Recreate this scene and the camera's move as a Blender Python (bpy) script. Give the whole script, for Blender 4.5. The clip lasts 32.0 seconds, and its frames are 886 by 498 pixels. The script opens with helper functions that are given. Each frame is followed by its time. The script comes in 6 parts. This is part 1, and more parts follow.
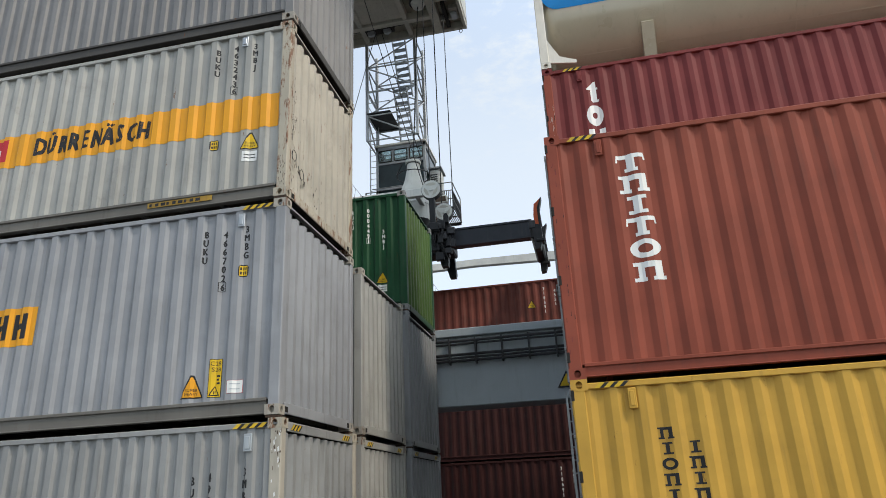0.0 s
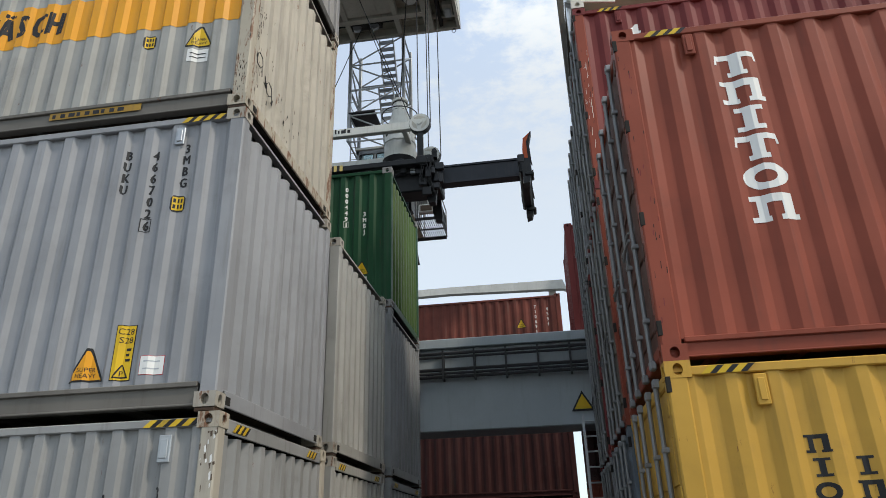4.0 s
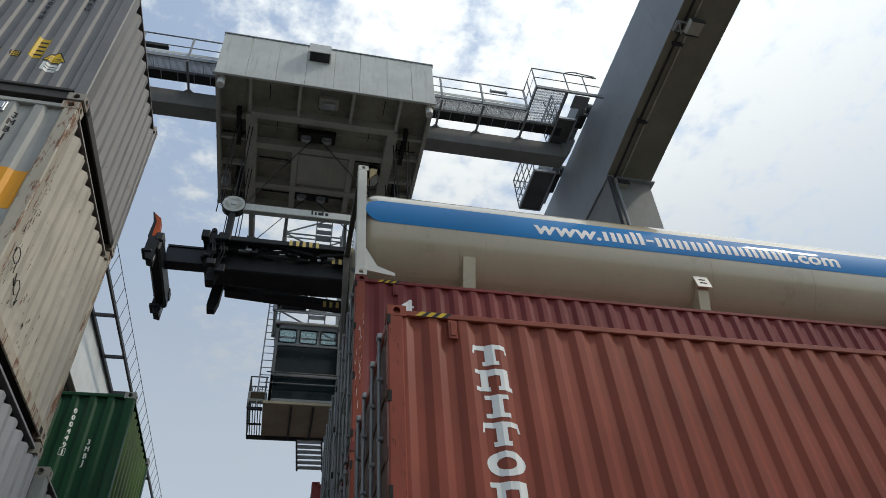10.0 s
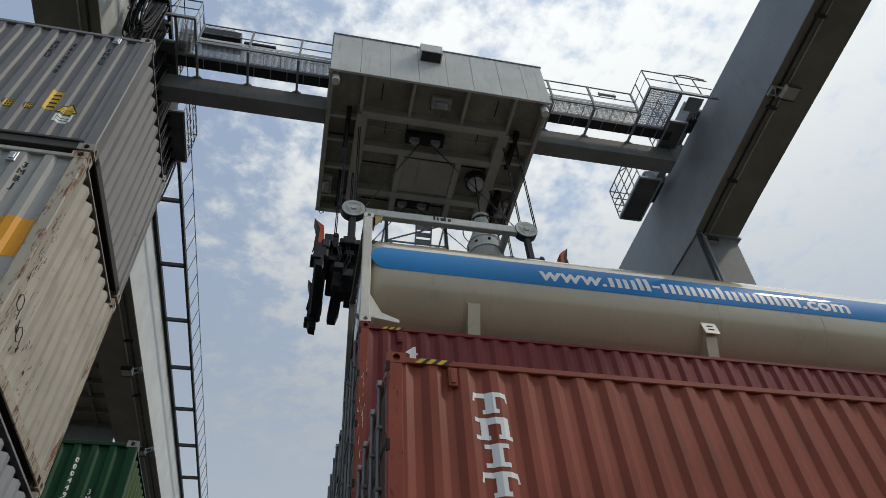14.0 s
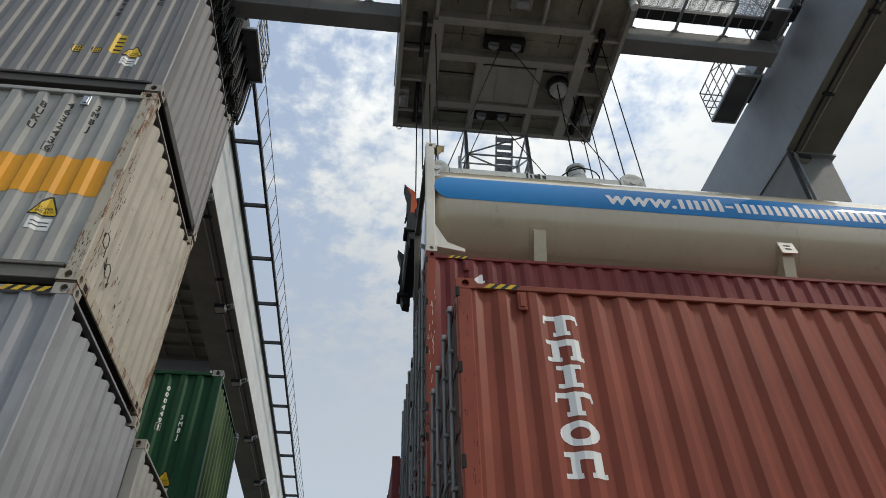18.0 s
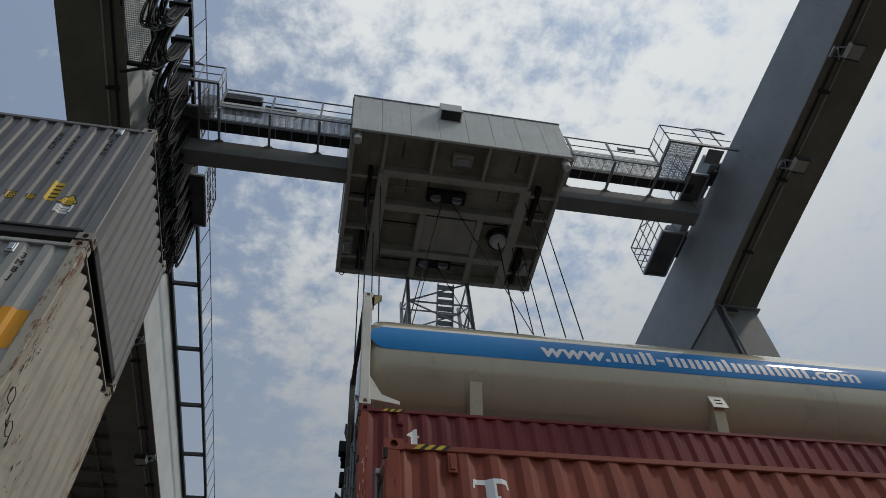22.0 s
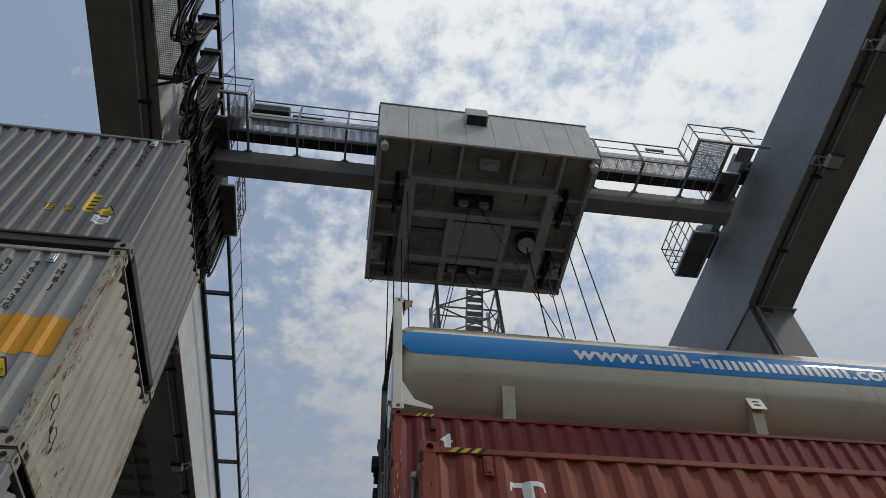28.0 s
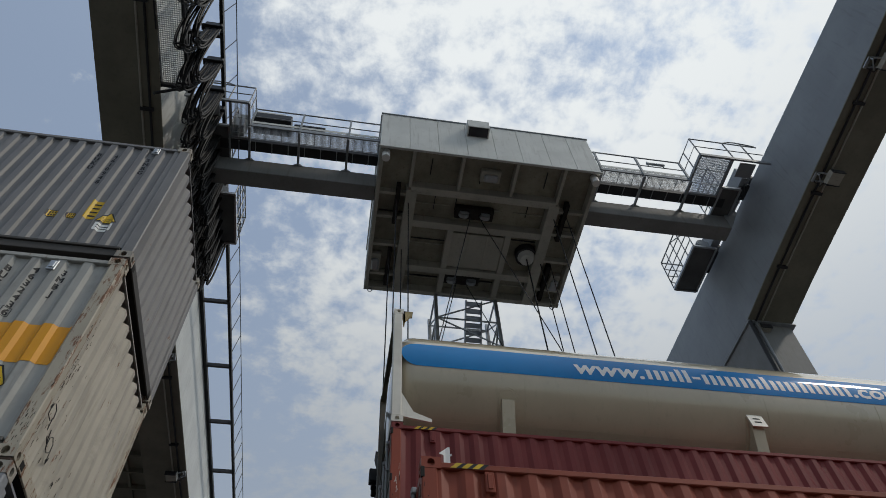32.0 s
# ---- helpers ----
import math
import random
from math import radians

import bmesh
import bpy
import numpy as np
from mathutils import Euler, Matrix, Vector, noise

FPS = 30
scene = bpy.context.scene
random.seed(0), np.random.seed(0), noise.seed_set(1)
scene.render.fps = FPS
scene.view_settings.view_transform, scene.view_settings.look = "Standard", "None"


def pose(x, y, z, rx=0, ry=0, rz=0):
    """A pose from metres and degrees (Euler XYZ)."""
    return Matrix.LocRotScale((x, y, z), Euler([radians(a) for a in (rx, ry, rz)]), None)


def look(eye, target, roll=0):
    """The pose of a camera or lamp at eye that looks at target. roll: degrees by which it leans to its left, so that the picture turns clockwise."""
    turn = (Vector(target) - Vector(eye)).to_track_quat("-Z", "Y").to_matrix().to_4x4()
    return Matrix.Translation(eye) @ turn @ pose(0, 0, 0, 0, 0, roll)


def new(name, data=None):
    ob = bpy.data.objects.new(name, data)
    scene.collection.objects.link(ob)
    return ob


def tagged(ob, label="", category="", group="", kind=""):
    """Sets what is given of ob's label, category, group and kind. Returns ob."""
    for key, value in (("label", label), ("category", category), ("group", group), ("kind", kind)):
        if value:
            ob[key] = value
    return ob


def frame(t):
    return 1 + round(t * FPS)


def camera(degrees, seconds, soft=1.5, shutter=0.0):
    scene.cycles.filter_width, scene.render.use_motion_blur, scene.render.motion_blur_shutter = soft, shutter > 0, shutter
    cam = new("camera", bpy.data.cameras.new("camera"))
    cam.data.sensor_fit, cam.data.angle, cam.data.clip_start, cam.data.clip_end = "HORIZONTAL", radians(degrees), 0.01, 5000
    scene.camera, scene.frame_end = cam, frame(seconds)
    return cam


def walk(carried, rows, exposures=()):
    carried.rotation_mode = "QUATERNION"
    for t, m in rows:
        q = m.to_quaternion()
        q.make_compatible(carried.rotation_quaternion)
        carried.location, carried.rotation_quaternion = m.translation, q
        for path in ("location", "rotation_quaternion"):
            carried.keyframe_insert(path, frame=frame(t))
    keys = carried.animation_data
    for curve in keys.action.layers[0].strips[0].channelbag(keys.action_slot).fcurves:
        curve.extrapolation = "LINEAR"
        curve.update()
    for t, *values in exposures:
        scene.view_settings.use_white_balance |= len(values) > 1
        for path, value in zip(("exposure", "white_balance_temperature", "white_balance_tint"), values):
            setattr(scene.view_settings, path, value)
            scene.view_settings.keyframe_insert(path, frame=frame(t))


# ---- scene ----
cam = camera(66.0, 32.0, soft=0.9)
PATH = [
    (0, (3.501, -7.366, 1.775), (3.127, -5.527, 2.465), -2.7),
    (0.5, (3.262, -6.959, 1.779), (2.91, -5.165, 2.591), 0.1),
    (1, (3.086, -6.564, 1.786), (2.767, -4.749, 2.563), -1.5),
    (1.5, (2.93, -6.19, 1.815), (2.54, -4.393, 2.601), -2.1),
    (2, (2.737, -5.83, 1.831), (2.431, -4.066, 2.722), -1.8),
    (2.5, (2.62, -5.55, 1.807), (2.399, -3.82, 2.786), -4.0),
    (3, (2.56, -5.248, 1.835), (2.245, -3.509, 2.773), -6.5),
    (3.5, (2.498, -5.012, 1.80), (2.175, -3.234, 2.657), -3.4),
    (5.5, (2.472, -4.759, 1.746), (2.298, -2.906, 2.477), -0.5),
    (6, (2.433, -4.811, 1.834), (2.276, -3.047, 2.763), -0.9),
    (6.5, (2.374, -4.865, 1.766), (2.259, -3.231, 2.914), -1.1),
    (7, (2.401, -4.895, 1.769), (2.301, -3.315, 2.99), -1.8),
    (7.5, (2.402, -4.891, 1.775), (2.34, -3.345, 3.042), -1.4),
    (8, (2.466, -4.879, 1.8), (2.494, -3.355, 3.095), -1.0),
    (8.5, (2.488, -4.883, 1.767), (2.657, -3.407, 3.105), -1.7),
    (9, (2.455, -4.912, 1.793), (2.71, -3.423, 3.105), -3.5),
    (9.5, (2.498, -4.907, 1.804), (2.804, -3.445, 3.135), -3.0),
    (10, (2.48, -4.945, 1.79), (2.881, -3.542, 3.158), -5.1),
    (10.5, (2.492, -4.983, 1.775), (2.8, -3.575, 3.162), -5.6),
    (11, (2.487, -4.983, 1.791), (2.753, -3.638, 3.247), -4.8),
    (11.5, (2.47, -5.023, 1.864), (2.72, -3.756, 3.391), -5.1),
    (12, (2.46, -5.0, 1.849), (2.731, -3.763, 3.397), -4.5),
    (12.5, (2.466, -4.948, 1.831), (2.779, -3.667, 3.335), -4.5),
    (13, (2.493, -4.934, 1.848), (2.854, -3.629, 3.32), -4.5),
    (13.5, (2.555, -4.969, 1.792), (2.923, -3.664, 3.262), -4.9),
    (15.5, (2.588, -4.981, 1.756), (2.849, -3.591, 3.17), -2.5),
    (16, (2.535, -4.939, 1.784), (2.764, -3.516, 3.171), -2.2),
    (16.5, (2.57, -4.89, 1.713), (2.776, -3.452, 3.087), -2.0),
    (17, (2.544, -4.897, 1.719), (2.761, -3.451, 3.084), -2.1),
    (17.5, (2.569, -4.903, 1.716), (2.772, -3.434, 3.058), -1.9),
    (18, (2.546, -4.909, 1.749), (2.74, -3.429, 3.08), -1.3),
    (18.5, (2.523, -4.968, 1.798), (2.731, -3.603, 3.246), -2.7),
    (19, (2.52, -5.005, 1.871), (2.744, -3.792, 3.445), -5.0),
    (19.5, (2.585, -5.089, 1.92), (2.878, -3.983, 3.561), -6.9),
    (20, (2.588, -5.07, 1.894), (2.936, -4.003, 3.549), -9.4),
    (20.5, (2.603, -5.079, 1.855), (2.957, -3.998, 3.5), -9.4),
    (21, (2.551, -5.012, 1.861), (2.913, -3.909, 3.489), -9.4),
    (21.5, (2.623, -5.023, 1.817), (2.97, -3.896, 3.433), -8.3),
    (22, (2.644, -5.032, 1.818), (2.966, -3.882, 3.423), -6.4),
    (22.5, (2.612, -5.011, 1.807), (2.907, -3.837, 3.399), -5.3),
    (23, (2.586, -4.97, 1.794), (2.884, -3.771, 3.368), -5.3),
    (23.5, (2.617, -4.992, 1.81), (2.895, -3.76, 3.36), -5.1),
    (24, (2.603, -5.022, 1.85), (2.886, -3.806, 3.412), -4.5),
    (24.5, (2.632, -5.015, 1.82), (2.899, -3.819, 3.4), -4.3),
    (25, (2.608, -5.016, 1.833), (2.875, -3.829, 3.42), -4.1),
    (25.5, (2.604, -5.015, 1.849), (2.868, -3.842, 3.447), -3.9),
    (26, (2.548, -4.953, 1.83), (2.822, -3.805, 3.445), -4.6),
    (26.5, (2.603, -4.998, 1.833), (2.865, -3.844, 3.446), -4.5),
    (28.5, (2.601, -4.998, 1.796), (2.833, -3.85, 3.418), -4.0),
    (29, (2.593, -5.026, 1.826), (2.81, -3.862, 3.438), -3.1),
    (29.5, (2.591, -5.032, 1.836), (2.807, -3.869, 3.448), -3.0),
    (30, (2.601, -5.019, 1.834), (2.817, -3.852, 3.444), -3.0),
    (30.5, (2.595, -5.017, 1.84), (2.816, -3.857, 3.454), -3.2),
    (31, (2.575, -5.016, 1.843), (2.805, -3.875, 3.469), -3.5),
    (31.5, (2.59, -5.019, 1.836), (2.826, -3.887, 3.468), -4.0),
    (32, (2.551, -4.987, 1.852), (2.796, -3.864, 3.489), -4.0),
]
walk(cam, [(t, look(eye, target, roll)) for t, eye, target, roll in PATH], exposures=[(0.0, -0.05, 7100, 10), (2.0, -0.05, 7100, 10), (3.0, -0.18, 7100, 10), (6.0, -0.15, 7200, 10), (7.0, -0.23, 7150, 9), (8.0, -0.3, 7000, 8), (9.0, -0.55, 7000, 9), (10.0, -0.74, 6950, 9), (11.0, -0.82, 6900, 9), (12.0, -1.21, 6900, 10), (13.0, -1.14, 6900, 10), (16.0, -0.68, 7150, 10), (18.0, -0.66, 7150, 10), (19.0, -0.88, 7050, 10), (20.0, -1.42, 6850, 10), (22.0, -1.39, 6850, 10), (24.0, -1.24, 6850, 10), (29.0, -1.22, 6850, 10), (32.0, -1.2, 6850, 10)])

# ---- light ----
world = bpy.data.worlds.new("sky")
scene.world = world
world.use_nodes = True
wn, wl = world.node_tree.nodes, world.node_tree.links
wn.clear()
sky = wn.new("ShaderNodeTexSky")
sky.sky_type, sky.sun_disc = "NISHITA", False
sky.sun_elevation, sky.sun_rotation = radians(48), radians(114)
sky.air_density, sky.dust_density = 1.0, 1.2
tc = wn.new("ShaderNodeTexCoord")
sep = wn.new("ShaderNodeSeparateXYZ")
wl.new(tc.outputs["Generated"], sep.inputs[0])
up = wn.new("ShaderNodeMath"); up.operation = "MAXIMUM"; up.inputs[1].default_value = 0.06
wl.new(sep.outputs["Z"], up.inputs[0])
flat = []
for axis in "XY":
    d = wn.new("ShaderNodeMath"); d.operation = "DIVIDE"
    wl.new(sep.outputs[axis], d.inputs[0]); wl.new(up.outputs[0], d.inputs[1])
    flat.append(d)
plane = wn.new("ShaderNodeCombineXYZ")
wl.new(flat[0].outputs[0], plane.inputs[0]); wl.new(flat[1].outputs[0], plane.inputs[1])


def sky_noise(scale, detail, rough, off):
    mp = wn.new("ShaderNodeMapping"); mp.inputs["Location"].default_value = off
    wl.new(plane.outputs[0], mp.inputs[0])
    n = wn.new("ShaderNodeTexNoise")
    n.inputs["Scale"].default_value, n.inputs["Detail"].default_value, n.inputs["Roughness"].default_value = scale, detail, rough
    n.inputs["Distortion"].default_value = 0.12
    wl.new(mp.outputs[0], n.inputs["Vector"])
    return n


puffs, banks, curds = sky_noise(18.0, 7, 0.62, (1.3, 0.4, 0)), sky_noise(2.6, 4, 0.5, (0.2, 2.1, 0)), sky_noise(5.5, 5, 0.5, (3.1, 0.9, 0))


def sky_sum(a, b, k):
    """a * k + b"""
    m = wn.new("ShaderNodeMath"); m.operation = "MULTIPLY_ADD"; m.inputs[1].default_value = k
    wl.new(a, m.inputs[0])
    wl.new(b, m.inputs[2])
    return m.outputs[0]


# the cloud sheet thins out towards -x
drift = wn.new("ShaderNodeMapRange"); drift.interpolation_type = "SMOOTHSTEP"
drift.inputs["From Min"].default_value, drift.inputs["From Max"].default_value = -0.74, 0.34
drift.inputs["To Min"].default_value, drift.inputs["To Max"].default_value = -0.38, 0.10
wl.new(flat[0].outputs[0], drift.inputs["Value"])
cover = sky_sum(banks.outputs["Fac"], sky_sum(puffs.outputs["Fac"], sky_sum(curds.outputs["Fac"], drift.outputs[0], 0.50), 0.70), 0.42)
ramp = wn.new("ShaderNodeMapRange")
ramp.interpolation_type = "SMOOTHSTEP"
ramp.inputs["From Min"].default_value, ramp.inputs["From Max"].default_value = 0.65, 0.94
ramp.inputs["To Min"].default_value, ramp.inputs["To Max"].default_value = 0.26, 1.0
wl.new(cover, ramp.inputs["Value"])
blue = wn.new("ShaderNodeBackground"); blue.inputs["Strength"].default_value = 0.36
clear = wn.new("ShaderNodeMix"); clear.data_type = "RGBA"; clear.blend_type = "MULTIPLY"
clear.inputs[0].default_value = 1.0
clear.inputs[7].default_value = (0.78, 0.98, 1.08, 1)
wl.new(sky.outputs[0], clear.inputs[6]); wl.new(clear.outputs[2], blue.inputs["Color"])
# thin cloud is lit from behind towards the sun
sunward = wn.new("ShaderNodeVectorMath"); sunward.operation = "DOT_PRODUCT"
SUN_DIR = Vector((0.61, -0.27, 0.745)).normalized()
sunward.inputs[1].default_value = SUN_DIR
wl.new(tc.outputs["Generated"], sunward.inputs[0])
near_sun = wn.new("ShaderNodeMapRange"); near_sun.interpolation_type = "SMOOTHSTEP"
near_sun.inputs["From Min"].default_value, near_sun.inputs["From Max"].default_value = -0.1, 1.0
near_sun.inputs["To Min"].default_value, near_sun.inputs["To Max"].default_value = 0.98, 1.06
wl.new(sunward.outputs["Value"], near_sun.inputs["Value"])
cloud = wn.new("ShaderNodeBackground"); cloud.inputs["Color"].default_value = (0.87, 0.94, 1.0, 1)
# a bright cloudy sky is brightest overhead and towards the sun
zenith = wn.new("ShaderNodeMapRange"); zenith.interpolation_type = "SMOOTHSTEP"
zenith.inputs["From Min"].default_value, zenith.inputs["From Max"].default_value = 0.48, 0.92
zenith.inputs["To Min"].default_value, zenith.inputs["To Max"].default_value = 1.06, 2.02
upper = wn.new("ShaderNodeMath"); upper.operation = "MULTIPLY"; upper.inputs[1].default_value = 0.85
wl.new(sep.outputs["Z"], upper.inputs[0])
towards = wn.new("ShaderNodeMath"); towards.operation = "MULTIPLY_ADD"; towards.inputs[1].default_value = 0.15
wl.new(sunward.outputs["Value"], towards.inputs[0]); wl.new(upper.outputs[0], towards.inputs[2])
wl.new(towards.outputs[0], zenith.inputs["Value"])
glow = wn.new("ShaderNodeMath"); glow.operation = "MULTIPLY"
wl.new(near_sun.outputs[0], glow.inputs[0]); wl.new(zenith.outputs[0], glow.inputs[1])
wl.new(glow.outputs[0], cloud.inputs["Strength"])
mixed = wn.new("ShaderNodeMixShader")
# low down the cloud layer closes into an even haze
low = wn.new("ShaderNodeMapRange"); low.interpolation_type = "SMOOTHSTEP"
low.inputs["From Min"].default_value, low.inputs["From Max"].default_value = 0.40, 0.88
wl.new(sep.outputs["Z"], low.inputs["Value"])
haze = wn.new("ShaderNodeMix"); haze.data_type = "FLOAT"
haze.inputs[2].default_value = 0.72
wl.new(low.outputs[0], haze.inputs[0]); wl.new(ramp.outputs[0], haze.inputs[3])
wl.new(haze.outputs[0], mixed.inputs[0]); wl.new(blue.outputs[0], mixed.inputs[1]); wl.new(cloud.outputs[0], mixed.inputs[2])
wout = wn.new("ShaderNodeOutputWorld"); wl.new(mixed.outputs[0], wout.inputs[0])

sun = new("sun", bpy.data.lights.new("sun", "SUN"))
sun.data.energy, sun.data.angle, sun.data.color = 2.3, radians(5), (1.0, 0.95, 0.88)
sun.matrix_world = look(SUN_DIR * 60, (0, 0, 0))


# ---- materials ----
def material(name, col, rough=0.5, metal=0.0, vary=0.12, dirt=0.25, rust=0.0, grain=30.0, bump=0.15, streak=True, dirt_col=(0.10, 0.085, 0.07), coat=0.0, gloss=0.25):
    """Painted or bare surface with large stains, vertical run-off streaks, fine grain and rust flecks."""
    m = bpy.data.materials.new(name)
    m.use_nodes = True
    n, l = m.node_tree.nodes, m.node_tree.links
    b = n["Principled BSDF"]
    co = n.new("ShaderNodeTexCoord")
    info = n.new("ShaderNodeObjectInfo")
    shift = n.new("ShaderNodeVectorMath"); shift.operation = "MULTIPLY_ADD"
    shift.inputs[1].default_value = (7.3, 3.1, 5.7)
    l.new(info.outputs["Random"], shift.inputs[0]); l.new(co.outputs["Object"], shift.inputs[2])

    def noise_at(scale, stretch=(1, 1, 1), detail=4, rough_=0.6):
        mp = n.new("ShaderNodeMapping"); mp.inputs["Scale"].default_value = stretch
        l.new(shift.outputs[0], mp.inputs[0])
        t = n.new("ShaderNodeTexNoise")
        t.inputs["Scale"].default_value, t.inputs["Detail"].default_value, t.inputs["Roughness"].default_value = scale, detail, rough_
        l.new(mp.outputs[0], t.inputs["Vector"])
        return t.outputs["Fac"]

    def ranged(v, a, b_, to=1.0):
        r = n.new("ShaderNodeMapRange"); r.interpolation_type = "SMOOTHSTEP"
        r.inputs["From Min"].default_value, r.inputs["From Max"].default_value, r.inputs["To Max"].default_value = a, b_, to
        l.new(v, r.inputs["Value"])
        return r.outputs[0]

    def over(base, colour, fac):
        mx = n.new("ShaderNodeMix"); mx.data_type = "RGBA"
        l.new(fac, mx.inputs[0])
        if isinstance(base, tuple):
            mx.inputs[6].default_value = base
        else:
            l.new(base, mx.inputs[6])
        mx.inputs[7].default_value = (*colour, 1)
        return mx.outputs[2]

    big = noise_at(0.9)
    light = tuple(min(1, c * (1 + vary) + 0.02 * vary) for c in col)
    dark = tuple(c * (1 - vary) for c in col)
    c = over((*dark, 1), light, ranged(big, 0.3, 0.7))
    if dirt:
        if streak:
            c = over(c, dirt_col, ranged(noise_at(5.0, (2.2, 2.2, 0.16), 5), 0.52, 0.8, dirt))
        c = over(c, dirt_col, ranged(noise_at(2.7, (1, 1, 1), 8, 0.7), 0.52, 0.85, dirt * 0.8))
    if rust:
        c = over(c, (0.16, 0.055, 0.02), ranged(noise_at(6.5, (1.7, 1.7, 0.38), 9, 0.75), 0.66 - 0.1 * rust, 0.70 - 0.08 * rust, 0.85))
    l.new(c, b.inputs["Base Color"])
    fine = noise_at(grain, (1, 1, 1), 6, 0.7)
    rr = n.new("ShaderNodeMapRange")
    rr.inputs["To Min"].default_value, rr.inputs["To Max"].default_value = max(0.05, rough - 0.12), min(1, rough + 0.15)
    l.new(big, rr.inputs["Value"]); l.new(rr.outputs[0], b.inputs["Roughness"])
    b.inputs["Metallic"].default_value = metal
    b.inputs["Coat Weight"].default_value = coat
    b.inputs["Specular IOR Level"].default_value = gloss
    if bump:
        bp = n.new("ShaderNodeBump"); bp.inputs["Strength"].default_value, bp.inputs["Distance"].default_value = bump, 0.004
        l.new(fine, bp.inputs["Height"]); l.new(bp.outputs[0], b.inputs["Normal"])
        if dirt:
            dn = n.new("ShaderNodeBump"); dn.inputs["Strength"].default_value, dn.inputs["Distance"].default_value = 0.35, 0.012
            l.new(noise_at(1.6, (1, 1, 0.5), 2), dn.inputs["Height"]); l.new(bp.outputs[0], dn.inputs["Normal"])
            l.new(dn.outputs[0], b.inputs["Normal"])
    return m


M = {}
M["grey_light"] = material("paint_light_grey", (0.284, 0.29, 0.306), 0.45, dirt=0.35, rust=0.0)
M["grey_worn"] = material("paint_worn_grey", (0.268, 0.27, 0.268), 0.5, dirt=0.5, rust=0.1)
M["grey_top"] = material("paint_mid_grey", (0.205, 0.200, 0.200), 0.48, dirt=0.35, rust=0.05)
M["cream"] = material("paint_cream_white", (0.44, 0.40, 0.335), 0.5, dirt=0.5, rust=0.4)
M["cream_rust"] = material("paint_rusting_cream", (0.43, 0.385, 0.31), 0.6, dirt=0.7, rust=1.5, dirt_col=(0.15, 0.08, 0.04))
M["white_worn"] = material("paint_worn_white", (0.355, 0.35, 0.328), 0.5, dirt=0.45, rust=0.2)
M["grey_dark"] = material("paint_dark_grey", (0.24, 0.25, 0.26), 0.5, dirt=0.4, rust=0.1)
# yellower than the sides: sunlight on the end ribs is put into the colour
M["green_end"] = material("sunlit_green", (0.055, 0.115, 0.022), 0.5, vary=0.2, dirt=0.3, rust=0.1)
M["green"] = material("paint_green", (0.011, 0.066, 0.028), 0.42, dirt=0.25, rust=0.1)
M["brick"] = material("paint_red_brown", (0.255, 0.061, 0.037), 0.45, dirt=0.38, rust=0.0, dirt_col=(0.11, 0.05, 0.04), gloss=0.17)
M["maroon"] = material("paint_maroon", (0.185, 0.041, 0.040), 0.5, dirt=0.3, rust=0.0, dirt_col=(0.12, 0.05, 0.05), gloss=0.12)
M["darkred"] = material("paint_dark_red", (0.050, 0.015, 0.014), 0.5, dirt=0.3)
M["redfar"] = material("paint_oxide_red", (0.17, 0.042, 0.028), 0.5, vary=0.25, dirt=0.5, rust=0.3)
M["yellow"] = material("paint_yellow", (0.52, 0.295, 0.050), 0.45, dirt=0.3, rust=0.15, dirt_col=(0.16, 0.10, 0.04))
M["door_blue"] = material("paint_slate", (0.12, 0.15, 0.18), 0.5, dirt=0.3)
# weathered door paint; on the tank's far posts it stands for shade
M["weathered_shade"] = material("weathered_shaded_paint", (0.115, 0.105, 0.09), 0.6, vary=0.3, dirt=0.6, rust=0.7)
M["door_brown"] = material("dark_brown_door", (0.10, 0.045, 0.034), 0.6, vary=0.25, dirt=0.6, rust=0.4)
M["tank"] = material("tank_cream_lacquer", (0.49, 0.425, 0.30), 0.3, vary=0.05, dirt=0.15, bump=0.0, coat=1.0, gloss=0.4)
# frame paint turned near-black for shade at the tank's far side and aisle end
M["end_shade"] = material("shaded_end_frame", (0.075, 0.07, 0.06), 0.6, vary=0.3, dirt=0.5, rust=0.35)
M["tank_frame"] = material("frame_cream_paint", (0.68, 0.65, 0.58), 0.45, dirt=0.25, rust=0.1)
M["lug_tan"] = material("tan_lug_paint", (0.40, 0.31, 0.15), 0.6, dirt=0.4, rust=0.3)
M["blue_band"] = material("band_blue", (0.0, 0.19, 0.49), 0.5, vary=0.05, dirt=0.0, bump=0.0, coat=0.35)
M["blue_band"].node_tree.nodes["Principled BSDF"].inputs["Specular IOR Level"].default_value = 0.05
# crane grey lightened: sunlight on this girder's web is put into the colour
M["girder_light"] = material("sunlit_girder_paint", (0.62, 0.63, 0.61), 0.5, vary=0.08, dirt=0.25, bump=0.05)
# brownish tone kept dark: the underside's shade is put into the colour
M["girder_under"] = material("shaded_brown_underside", (0.215, 0.208, 0.165), 0.6, vary=0.12, dirt=0.35, bump=0.05)
M["girder_leg"] = material("leg_grey_paint", (0.22, 0.222, 0.22), 0.55, vary=0.1, dirt=0.35, bump=0.05)
M["casting_grimy"] = material("grimy_casting_paint", (0.36, 0.33, 0.285), 0.6, vary=0.2, dirt=0.6, rust=0.9, dirt_col=(0.12, 0.07, 0.04))
M["lock_rust"] = material("rusty_lock_steel", (0.060, 0.036, 0.024), 0.75, vary=0.3, dirt=0.5, rust=0.6, dirt_col=(0.03, 0.02, 0.015))
M["tag_dark"] = material("dark_yellow_tag", (0.34, 0.20, 0.035), 0.6, vary=0.2, dirt=0.6)
